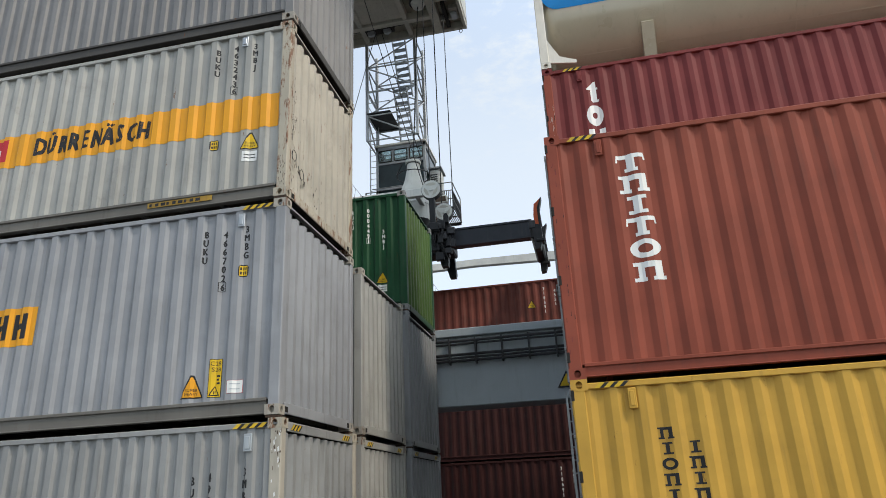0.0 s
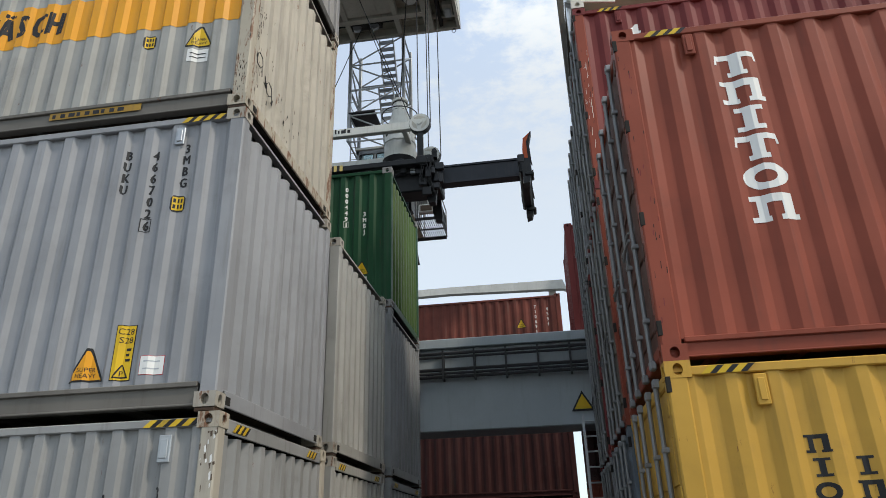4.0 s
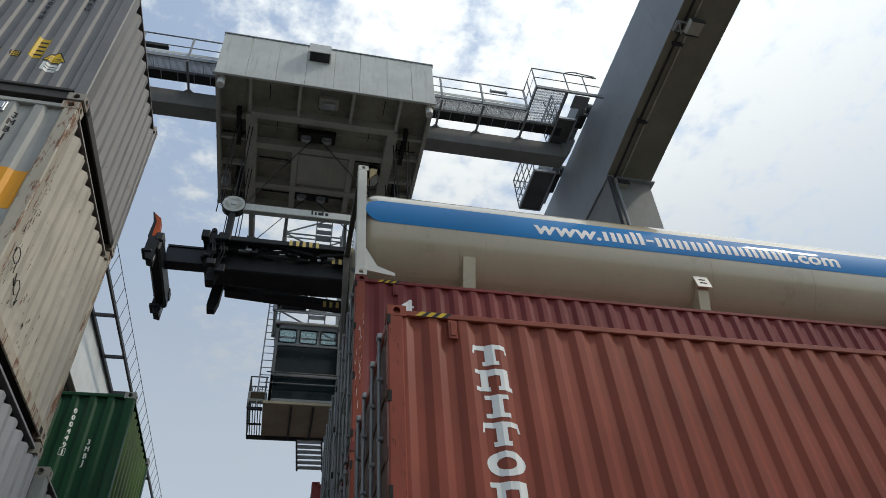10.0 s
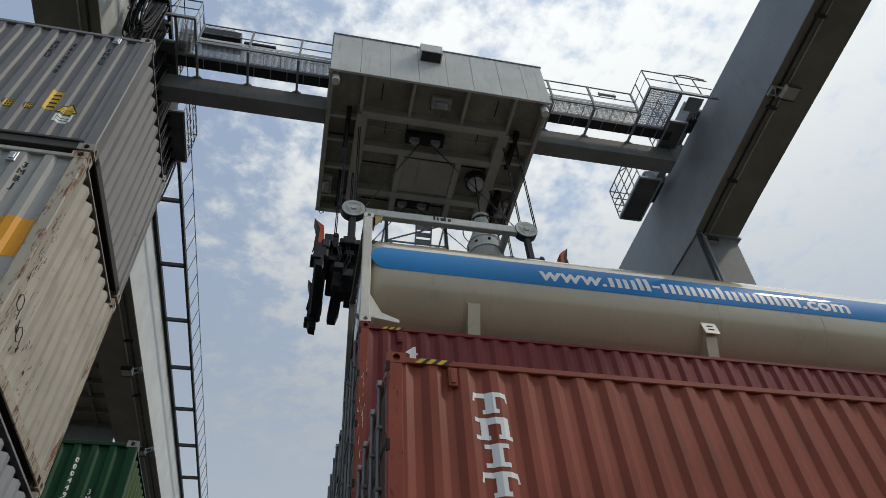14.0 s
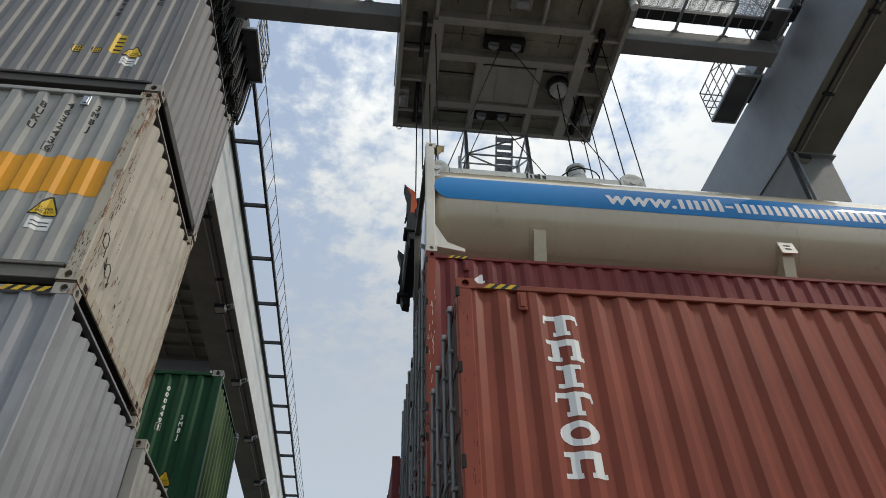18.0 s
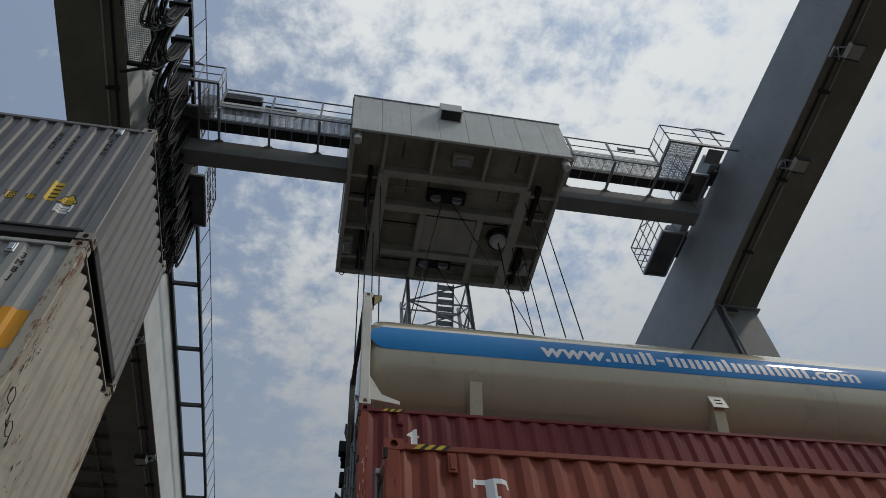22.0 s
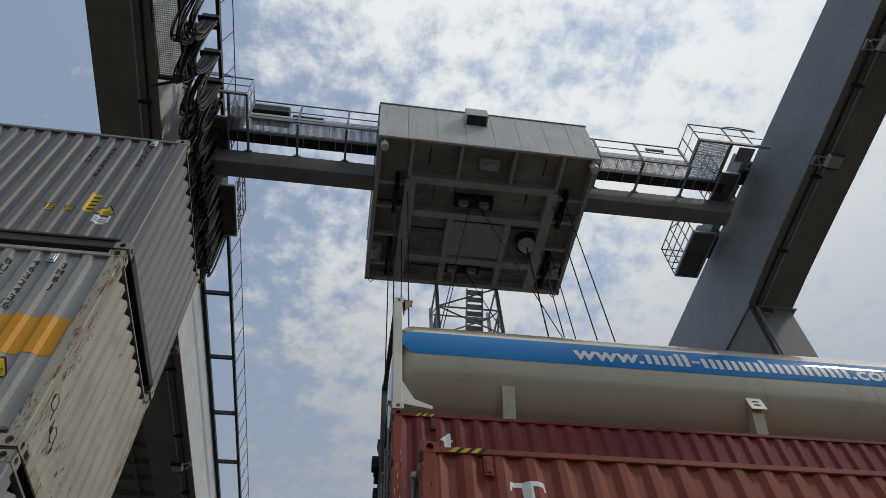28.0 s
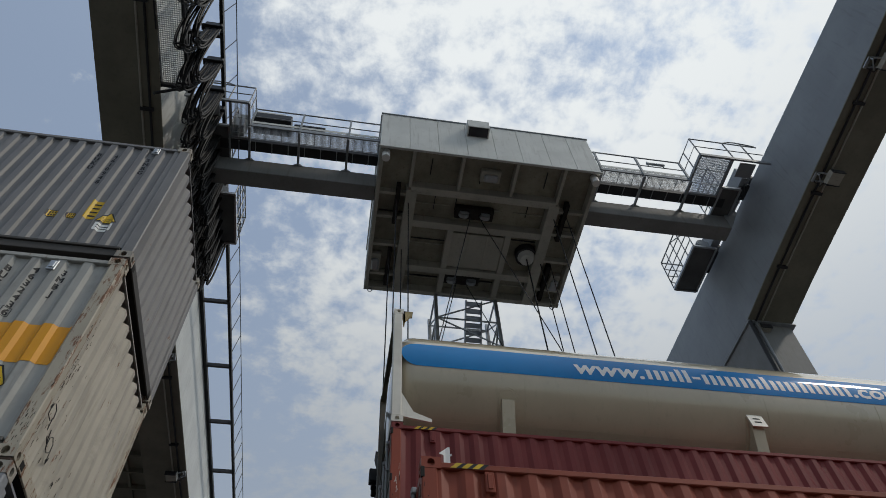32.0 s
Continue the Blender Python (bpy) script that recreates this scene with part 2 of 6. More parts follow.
M["rail_dark"] = material("dark_rail_paint", (0.065, 0.060, 0.056), 0.6, dirt=0.4, rust=0.2)
M["rail_brown"] = material("brown_grey_rail_paint", (0.15, 0.14, 0.125), 0.6, dirt=0.5, rust=0.2)
M["crane_white"] = material("crane_light_grey", (0.58, 0.59, 0.565), 0.5, vary=0.08, dirt=0.3, rust=0.02, bump=0.06)
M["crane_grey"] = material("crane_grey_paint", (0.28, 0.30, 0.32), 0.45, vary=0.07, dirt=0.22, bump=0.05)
# panel paint darkened: the shade of the recesses is put into the colour
M["floor_recess_shade"] = material("shaded_floor_plate", (0.27, 0.26, 0.21), 0.6, vary=0.25, dirt=0.6, bump=0.06)
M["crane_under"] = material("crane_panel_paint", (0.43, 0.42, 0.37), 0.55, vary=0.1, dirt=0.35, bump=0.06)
M["sill"] = material("sill_grey_paint", (0.40, 0.45, 0.48), 0.45, vary=0.06, dirt=0.2)
M["galv"] = material("galvanised_steel", (0.42, 0.44, 0.46), 0.42, metal=0.7, vary=0.15, dirt=0.2, grain=60)
M["rod"] = material("galvanised_rod", (0.24, 0.245, 0.25), 0.5, metal=0.35, vary=0.2, dirt=0.35, grain=60)
M["steel_dark"] = material("dark_steel", (0.030, 0.031, 0.035), 0.5, vary=0.3, dirt=0.12, bump=0.1)
M["cage_plate"] = material("grey_tread_plate", (0.105, 0.108, 0.11), 0.55, vary=0.2, dirt=0.35, bump=0.2)
M["black_steel"] = material("black_spreader_paint", (0.010, 0.011, 0.013), 0.5, vary=0.4, dirt=0.15, dirt_col=(0.05, 0.045, 0.04))
M["arm_blue"] = material("arm_dark_blue_paint", (0.020, 0.024, 0.033), 0.45, vary=0.2, dirt=0.2)
M["rubber"] = material("black_rubber", (0.018, 0.018, 0.019), 0.6, vary=0.2, dirt=0.15)
M["rope"] = material("wire_rope", (0.035, 0.035, 0.037), 0.55, metal=0.3, vary=0.2, dirt=0.0, grain=150)
M["orange_red"] = material("flipper_orange", (0.42, 0.075, 0.022), 0.55, vary=0.25, dirt=0.7, rust=0.5, dirt_col=(0.03, 0.025, 0.02))
M["mark_yellow"] = material("mark_yellow", (0.72, 0.46, 0.02), 0.45, vary=0.1, dirt=0.2, bump=0)
M["stripe_pale"] = material("pale_stripe_yellow", (0.62, 0.47, 0.16), 0.5, vary=0.15, dirt=0.4, bump=0)
M["hazard_yellow"] = material("worn_hazard_yellow", (0.62, 0.40, 0.03), 0.5, vary=0.15, dirt=0.6, rust=0.3, bump=0)
M["band_orange"] = material("band_orange", (0.75, 0.33, 0.020), 0.45, vary=0.06, dirt=0.2, bump=0.02)
M["mark_black"] = material("mark_black", (0.018, 0.018, 0.020), 0.5, vary=0.2, dirt=0.1, bump=0)
M["mark_white"] = material("mark_white", (0.78, 0.78, 0.76), 0.5, vary=0.06, dirt=0.15, bump=0)
M["mark_red"] = material("mark_red", (0.55, 0.03, 0.04), 0.5, vary=0.06, dirt=0.1, bump=0)
# near-black for openings and recesses, whose shade is in the colour; also scratches
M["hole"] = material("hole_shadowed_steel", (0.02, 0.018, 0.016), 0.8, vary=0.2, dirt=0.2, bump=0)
M["timber"] = material("floor_plywood", (0.10, 0.07, 0.05), 0.7, dirt=0.3)
M["cab_panel"] = material("cab_beige_panel", (0.37, 0.335, 0.25), 0.55, dirt=0.4)
M["interior"] = material("cab_interior", (0.05, 0.055, 0.06), 0.6, dirt=0.0)
M["concrete"] = material("yard_concrete", (0.085, 0.082, 0.078), 0.85, vary=0.2, dirt=0.5, streak=False, grain=12, bump=0.5)
M["asphalt"] = material("asphalt", (0.055, 0.055, 0.057), 0.9, vary=0.25, dirt=0.3, streak=False, grain=40, bump=0.6)
gl = bpy.data.materials.new("cab_glass"); gl.use_nodes = True
gb = gl.node_tree.nodes["Principled BSDF"]
gb.inputs["Base Color"].default_value, gb.inputs["Roughness"].default_value = (0.55, 0.66, 0.66, 1), 0.03
gb.inputs["Transmission Weight"].default_value, gb.inputs["IOR"].default_value = 0.9, 1.45
M["glass"] = gl
# opaque pane: the dark inside of the cab is put into its colour
M["pane_dark"] = material("dark_opaque_pane", (0.006, 0.016, 0.018), 0.06, vary=0.3, dirt=0.0, bump=0, gloss=0.25)


# ---- mesh helpers ----
class Build:
    """Collects faces for one mesh."""

    def __init__(self):
        self.v, self.f = [], []

    def add(self, vs, fs):
        k = len(self.v)
        self.v += [tuple(p) for p in vs]
        self.f += [tuple(i + k for i in q) for q in fs]
        return self

    def box(self, x0, x1, y0, y1, z0, z1, c=0.0):
        x0, x1, y0, y1, z0, z1 = min(x0, x1), max(x0, x1), min(y0, y1), max(y0, y1), min(z0, z1), max(z0, z1)
        c = min(c, 0.4 * (x1 - x0), 0.4 * (y1 - y0), 0.4 * (z1 - z0))
        if c <= 0:
            vs = [(x, y, z) for z in (z0, z1) for y in (y0, y1) for x in (x0, x1)]
            return self.add(vs, [(0, 2, 3, 1), (4, 5, 7, 6), (0, 1, 5, 4), (2, 6, 7, 3), (0, 4, 6, 2), (1, 3, 7, 5)])
        vs, idx = [], {}
        lo, hi = (x0, y0, z0), (x1, y1, z1)
        for corner in range(8):
            bits = [(corner >> a) & 1 for a in range(3)]
            for a in range(3):
                p = [(hi[k] if bits[k] else lo[k]) if k == a else (hi[k] - c if bits[k] else lo[k] + c) for k in range(3)]
                idx[corner, a] = len(vs)
                vs.append(p)
        fs = [tuple(idx[k, a] for a in range(3)) for k in range(8)]
        for a in range(3):
            u, w = [k for k in range(3) if k != a]
            for s in (0, 1):
                fs.append(tuple(idx[(s << a) | (i << u) | (j << w), a] for i, j in ((0, 0), (1, 0), (1, 1), (0, 1))))
            for i in (0, 1):
                for j in (0, 1):
                    base = (i << u) | (j << w)
                    fs.append((idx[base, u], idx[base, w], idx[base | (1 << a), w], idx[base | (1 << a), u]))
        return self.add(vs, fs)

    def tube(self, a, b, r, n=8, cap=True, r2=None):
        a, b = Vector(a), Vector(b)
        w = (b - a).normalized()
        u = w.orthogonal().normalized()
        v = w.cross(u)
        r2 = r if r2 is None else r2
        ring = [(math.cos(2 * math.pi * k / n), math.sin(2 * math.pi * k / n)) for k in range(n)]
        vs = [a + (u * p + v * q) * r for p, q in ring] + [b + (u * p + v * q) * r2 for p, q in ring]
        fs = [(k, (k + 1) % n, n + (k + 1) % n, n + k) for k in range(n)]
        if cap:
            fs += [tuple(range(n - 1, -1, -1)), tuple(range(n, 2 * n))]
        return self.add(vs, fs)

    def path(self, pts, r, n=6):
        """A continuous tube through the points."""
        pts = [Vector(p) for p in pts]
        vs, u = [], None
        for k, p in enumerate(pts):
            w = (pts[min(k + 1, len(pts) - 1)] - pts[max(k - 1, 0)])
            w = w.normalized() if w.length > 1e-6 else Vector((0, 0, 1))
            u = w.orthogonal().normalized() if u is None else (u - w * u.dot(w)).normalized() if (u - w * u.dot(w)).length > 1e-3 else w.orthogonal().normalized()
            v = w.cross(u)
            vs += [p + (u * math.cos(2 * math.pi * q / n) + v * math.sin(2 * math.pi * q / n)) * r for q in range(n)]
        fs = [(j * n + q, j * n + (q + 1) % n, (j + 1) * n + (q + 1) % n, (j + 1) * n + q) for j in range(len(pts) - 1) for q in range(n)]
        fs += [tuple(range(n - 1, -1, -1)), tuple(range((len(pts) - 1) * n, len(pts) * n))]
        return self.add(vs, fs)

    def beam(self, a, b, w, h):
        """A square bar from a to b."""
        a, b = Vector(a), Vector(b)
        d = (b - a).normalized()
        u = d.cross(Vector((0, 0, 1)))
        u = u.normalized() if u.length > 1e-3 else Vector((1, 0, 0))
        v = u.cross(d)
        vs = [p + u * (sx * w / 2) + v * (sz * h / 2) for p in (a, b) for sx, sz in ((-1, -1), (1, -1), (1, 1), (-1, 1))]
        return self.add(vs, [(0, 1, 5, 4), (1, 2, 6, 5), (2, 3, 7, 6), (3, 0, 4, 7), (3, 2, 1, 0), (4, 5, 6, 7)])

    def prism(self, outline, axis, a, b):
        """A closed outline (pairs in the two other axes) swept along an axis from a to b."""
        n = len(outline)

        def at(p, s):
            return {"x": (s, p[0], p[1]), "y": (p[0], s, p[1]), "z": (p[0], p[1], s)}[axis]

        vs = [at(p, a) for p in outline] + [at(p, b) for p in outline]
        fs = [(k, (k + 1) % n, n + (k + 1) % n, n + k) for k in range(n)] + [tuple(range(n - 1, -1, -1)), tuple(range(n, 2 * n))]
        return self.add(vs, fs)

    def holed(self, o, u, v, w, h, rx, ry, deep=0.09, k=16, side=1):
        """A plate face from o along the unit vectors u and v, with an oval hole that goes in."""
        o, u, v = Vector(o), Vector(u), Vector(v)
        inward = u.cross(v) * side
        c = o + u * w / 2 + v * h / 2
        outer, inner = [], []
        for j in range(k):
            a = 2 * math.pi * (j + 0.5) / k
            ca, sa = math.cos(a), math.sin(a)
            s = min(w / 2 / max(abs(ca), 1e-6), h / 2 / max(abs(sa), 1e-6))
            p = (ca * s, sa * s)
            outer.append(c + u * p[0] + v * p[1])
            inner.append(c + u * ca * rx + v * sa * ry)
        back = [p + inward * deep for p in inner]
        vs = outer + inner + back
        fs = [(j, (j + 1) % k, k + (j + 1) % k, k + j) for j in range(k)]
        fs += [(k + j, k + (j + 1) % k, 2 * k + (j + 1) % k, 2 * k + j) for j in range(k)]
        fs.append(tuple(range(2 * k, 3 * k)))
        return self.add(vs, fs)

    def mesh(self, name, mat, smooth=False):
        m = bpy.data.meshes.new(name)
        m.from_pydata(self.v, [], self.f)
        if mat:
            m.materials.append(M[mat] if isinstance(mat, str) else mat)
        if smooth:
            m.shade_smooth()
            m.set_sharp_from_angle(angle=radians(38))
        m.update()
        return m


def part(name, build, mat, parent, label="", smooth=False):
    ob = new(name, build.mesh(name, mat, smooth))
    ob.parent = parent
    if label:
        tagged(ob, label)
    return ob


def thing(name, label, category, group="", m=None, kind=""):
    ob = new(name)
    ob.empty_display_size = 0.3
    if m is not None:
        ob.matrix_world = m
    return tagged(ob, label, category, group, kind)


def letters(text, size, align="LEFT", bold=0.0, shear=0.0, squeeze=1.0):
    """The flat mesh of a line of writing, in x and y, from the built-in font."""
    cu = bpy.data.curves.new("writing", "FONT")
    cu.body, cu.size, cu.align_x, cu.offset, cu.shear, cu.resolution_u = text, size, align, bold, shear, 2
    ob = bpy.data.objects.new("writing", cu)
    me = bpy.data.meshes.new_from_object(ob)
    bpy.data.objects.remove(ob)
    me.transform(Matrix.Diagonal((squeeze, 1, 1, 1)))
    return me


# ---- containers ----
class Wave:
    """The trapezoid profile of a corrugated wall: how far it stands back from the outer face at a distance along it."""

    def __init__(self, start, end, outer=0.072, slope=0.068, inner=0.070, depth=0.036, first=None):
        self.pts = [(start, 0.0)]
        step = outer + 2 * slope + inner
        n = max(1, int((end - start) / step))
        lead = ((end - start) - n * step + outer) / 2
        x = first or start + max(lead, 0.02)
        for _ in range(n):
            self.pts += [(x, 0.0), (x + slope, depth), (x + slope + inner, depth), (x + 2 * slope + inner, 0.0)]
            x += step
        self.pts = [p for p in self.pts if p[0] < end - 0.005] + [(end, 0.0)]
        self.xs, self.ds = [p[0] for p in self.pts], [p[1] for p in self.pts]

    def rounded(self, r):
        """The profile with each bend eased over a short way."""
        out = [self.pts[0]]
        for (x0, y0), (x1, y1), (x2, y2) in zip(self.pts, self.pts[1:], self.pts[2:]):
            a, b = min(r / max(x1 - x0, 1e-4), 0.45), min(r / max(x2 - x1, 1e-4), 0.45)
            out += [(x1 + (x0 - x1) * a, y1 + (y0 - y1) * a), (x1 + (x2 - x1) * b, y1 + (y2 - y1) * b)]
        return out + [self.pts[-1]]

    def back(self, d):
        return float(np.interp(d, self.xs, self.ds))


SIZES = {"thirty": (9.125, 2.55, 2.715), "forty": (12.192, 2.438, 2.896)}


def casting(sx, x, y, z, ox, oy, oz):
    """A corner casting with its oval holes; ox, oy, oz: which way its outer faces look (oz: up or down)."""
    b = Build()
    lx, ly, lz = 0.178, 0.162, 0.118
    x0, x1 = x, x - ox * lx
    y1, z1 = y - oy * ly, z - oz * lz
    # end face
    b.holed((x, min(y, y1), min(z, z1)), (0, 1, 0), (0, 0, 1), ly, lz, 0.034, 0.041, side=-ox)
    b.holed((min(x0, x1), y, min(z, z1)), (1, 0, 0), (0, 0, 1), lx, lz, 0.034, 0.042, side=oy)
    b.holed((min(x0, x1), min(y, y1), z), (1, 0, 0), (0, 1, 0), lx, ly, 0.055, 0.032, side=-oz)
    xi, yi, zi = x1, y1, z1
    b.add([(xi, y, z), (xi, y, zi), (xi, yi, zi), (xi, yi, z)], [(0, 1, 2, 3)])
    b.add([(x, yi, z), (x, yi, zi), (xi, yi, zi), (xi, yi, z)], [(0, 1, 2, 3)])
    b.add([(x, y, zi), (x, yi, zi), (xi, yi, zi), (xi, y, zi)], [(0, 1, 2, 3)])
    return b


def container(label, size, mat, sx, at, doors=False, group="", frame_mat=None, casting_mat=None, door_mat=None, end_label="", rail=None, corr=None, end_mat=None, post_mat=None, rail_mat=None, plate_head=False, sill_mat=None):
    """A dry freight container. It runs from the aisle end at x = 0 along sx; its near side faces -y. Returns the thing and its side profile."""
    L, W, H = SIZES[size]
    fm = frame_mat or mat
    c = thing("shipping_container", label, "container", group, Matrix.Translation(at))
    c["sx"], c["size"] = sx, size
    tall_rail = rail or (0.19 if size == "thirty" else 0.16)
    post = 0.13
    X = lambda d: sx * d  # noqa: E731
    # posts
    for d0 in (0.0, L - 0.15):
        for y0 in (0.0, W - post):
            b = Build().box(X(d0 + 0.004), X(d0 + 0.146), y0 + 0.003, y0 + post - 0.003, 0.10, H - 0.10, 0.012)
            part("corner_post", b, post_mat or fm, c)
    # castings
    for d, ox in ((0.0, -sx), (L, sx)):
        for y, oy in ((0.0, -1), (W, 1)):
            for z, oz in ((0.0, -1), (H, 1)):
                part("corner_casting", casting(sx, X(d), y, z, ox, oy, oz), casting_mat or fm, c)
                thick = 0.037 if size == "thirty" else 0.018
                if oz < 0 and (size == "thirty" or at[2] > HR + 0.01):
                    xa, ya = X(d) - ox * 0.006, y - oy * 0.004
                    b = Build().box(xa, xa - ox * 0.165, ya, ya - oy * 0.150, -thick, -0.002, 0.008 if size == "thirty" else 0.004)
                    part("twist_lock", b, "lock_rust", c, "rusty brown twist lock plate under the corner")
    # rails along the sides
    for y0, y1, s in ((0.012, 0.075, -1), (W - 0.012, W - 0.075, 1)):
        b = Build().box(X(0.17), X(L - 0.17), y0, y1, H - 0.105, H - 0.040, 0.008)
        part("top_rail", b, fm, c)
        b = Build()
        b.box(X(0.17), X(L - 0.17), y0 - s * 0.022, y1, 0.022 if size == "thirty" else 0.030, tall_rail - 0.02)
        b.box(X(0.17), X(L - 0.17), y0, y1, tall_rail - 0.03, tall_rail + 0.012, 0.006)
        b.box(X(0.17), X(L - 0.17), y0, y1 - s * 0.03, 0.012 if size == "thirty" else 0.022, 0.030 if size == "thirty" else 0.036, 0.005)
        part("bottom_rail", b, rail_mat or fm, c)
    # corrugated sides
    args = corr or {}
    wave = Wave(0.145, L - 0.145, **args)
    for y0, s in ((0.022, 1), (W - 0.022, -1)):
        b = Build()
        zs = (tall_rail - 0.005, H - 0.075)
        pts = wave.rounded(0.0025)
        vs = [(X(d), y0 + s * k, z) for d, k in pts for z in zs]
        fs = [(2 * j, 2 * j + 2, 2 * j + 3, 2 * j + 1) for j in range(len(pts) - 1)]
        part("side_panel", b.add(vs, fs), mat, c)
    # ends
    ew = Wave(0.12, W - 0.12, 0.080, 0.040, 0.085, 0.055) if size == "thirty" else Wave(0.12, W - 0.12, 0.11, 0.018, 0.11, 0.045)
    for d, s, is_door in ((0.0, 1, doors), (L, -1, False)):
        if size == "thirty":
            # header and sill member are near-black for the shade of the gap
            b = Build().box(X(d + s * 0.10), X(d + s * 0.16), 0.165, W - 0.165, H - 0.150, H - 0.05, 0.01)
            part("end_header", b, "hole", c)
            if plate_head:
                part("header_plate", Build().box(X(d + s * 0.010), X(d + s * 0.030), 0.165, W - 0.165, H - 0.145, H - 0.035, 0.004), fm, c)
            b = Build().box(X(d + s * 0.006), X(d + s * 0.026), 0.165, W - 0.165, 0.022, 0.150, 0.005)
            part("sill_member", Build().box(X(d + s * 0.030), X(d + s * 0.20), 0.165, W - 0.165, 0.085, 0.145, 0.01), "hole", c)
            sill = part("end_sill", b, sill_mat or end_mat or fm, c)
            # notches are dark plates that stand for shaded openings
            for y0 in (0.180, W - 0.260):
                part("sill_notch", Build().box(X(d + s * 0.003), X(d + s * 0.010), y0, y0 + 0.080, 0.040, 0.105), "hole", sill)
        else:
            part("end_header", Build().box(X(d + s * 0.012), X(d + s * 0.072), 0.165, W - 0.165, H - 0.150, H - 0.05, 0.01), fm, c)
            part("end_sill", Build().box(X(d + s * 0.012), X(d + s * 0.12), 0.165, W - 0.165, 0.075, 0.165, 0.01), fm, c)
        if is_door:
            build_doors(c, W, H, X, door_mat or mat)
            continue
        b = Build()
        vs = [(X(d + s * (0.022 + k)), y, z) for y, k in ew.pts for z in (0.145, H - (0.16 if size == "thirty" else 0.10))]
        part("end_panel", b.add(vs, [(2 * j, 2 * j + 2, 2 * j + 3, 2 * j + 1) for j in range(len(ew.pts) - 1)]), end_mat or mat, c, end_label)
    part("roof", Build().box(X(0.03), X(L - 0.03), 0.03, W - 0.03, H - 0.075, H - 0.05), mat, c)
    part("floor", Build().box(X(0.05), X(L - 0.05), 0.08, W - 0.08, 0.12, 0.15), "timber", c)
    member = Build().box(X(0.0), X(0.06), 0.08, W - 0.08, 0.07, 0.119).mesh("cross_member", rail_mat or fm)
    for k in range(int(L / 0.6)):
        ob = new("cross_member", member)
        ob.parent = c
        ob.location = (X(0.4 + 0.6 * k), 0, 0)
    return c, wave


def build_doors(c, W, H, X, mat):
    """Two door leaves with four locking bars, their keepers, guides and handles."""
    gap = W / 2
    for k, (y0, y1) in enumerate(((0.15, gap - 0.012), (gap + 0.012, W - 0.15))):
        b = Build().box(X(0.030), X(0.065), y0, y1, 0.165, H - 0.125, 0.008)
        for j in range(4):
            b.box(X(0.018), X(0.032), y0 + 0.10, y1 - 0.10, 0.30 + j * 0.60, 0.62 + j * 0.60 if 0.62 + j * 0.6 < H - 0.2 else H - 0.2, 0.006)
        part("door_leaf", b, mat, c, "corrugated steel door leaf")
        part("door_seal", Build().box(X(0.026), X(0.05), y0 - 0.012 if k else y1 - 0.002, y0 + 0.002 if k else y1 + 0.012, 0.165, H - 0.125), "rubber", c)
        for j in range(5):
            z = 0.30 + j * (H - 0.6) / 4
            y = 0.115 if k == 0 else W - 0.115
            part("hinge", Build().box(X(-0.004), X(0.03), y - 0.045, y + 0.055, z - 0.06, z + 0.06, 0.008), mat, c)
        if k == 0:
            # pockets are dark blocks for the shade of the cut-outs
            for z in (0.24, 1.10, 1.93, H - 0.16):
                part("hinge_pocket", Build().box(X(-0.003), X(0.030), -0.002, 0.030, z - 0.055, z + 0.055, 0.003), "hole", c)
        for f in (0.27, 0.73):
            y = y0 + f * (y1 - y0)
            bar = Build().tube((X(-0.012), y, 0.06), (X(-0.012), y, H - 0.06), 0.019, 8)
            rod = part("locking_bar", bar, "rod", c, "galvanised locking bar", True)
            for z in (0.07, H - 0.07):
                part("cam_keeper", Build().box(X(-0.034), X(0.02), y - 0.04, y + 0.04, z - 0.035, z + 0.035, 0.010), "rod", rod)
            for z in (0.42, 1.05, 1.75, 2.35):
                part("bar_guide", Build().box(X(-0.034), X(0.03), y - 0.032, y + 0.032, z - 0.02, z + 0.02, 0.008), "rod", rod)
            hb = Build().path([(X(-0.035), y, 1.18), (X(-0.045), y + 0.05, 1.19), (X(-0.045), y + 0.48 * (1 if f < 0.5 else -1), 1.12)], 0.011, 6)
            part("door_handle", hb, "rod", rod)


def painted(c, wave, name, me, x, z, mat, label="", lift=0.003, y=0.022, rot=0.0):
    """Writing or a flat mark (a mesh in x and y) painted on the near side at x along the viewer's right and height z; it follows the corrugation."""
    bm = bmesh.new()
    bm.from_mesh(me)
    if rot:
        bmesh.ops.rotate(bm, verts=bm.verts, cent=(0, 0, 0), matrix=Matrix.Rotation(rot, 3, "Z"))
    sx = c["sx"]
    x += c.get("mark_shift", 0.0)
    lo = min(v.co.x for v in bm.verts) + x
    hi = max(v.co.x for v in bm.verts) + x
    if wave is not None:
        for d in wave.xs:
            xx = sx * d
            if lo < xx < hi:
                bmesh.ops.bisect_plane(bm, geom=bm.verts[:] + bm.edges[:] + bm.faces[:], plane_co=(xx - x, 0, 0), plane_no=(1, 0, 0))
    for v in bm.verts:
        px, pz = v.co.x + x, v.co.y + z
        v.co = (px, y + (wave.back(sx * px) if wave is not None else 0.0) - lift, pz)
    out = bpy.data.meshes.new(name)
    bm.to_mesh(out)
    bm.free()
    out.materials.append(M[mat])
    ob = new(name, out)
    ob.parent = c
    if label:
        tagged(ob, label)
    return ob


def outline(points):
    me = bpy.data.meshes.new("mark")
    me.from_pydata([(p[0], p[1], 0) for p in points], [], [tuple(range(len(points)))])
    return me


def rect(w, h):
    return outline([(0, 0), (w, 0), (w, h), (0, h)])


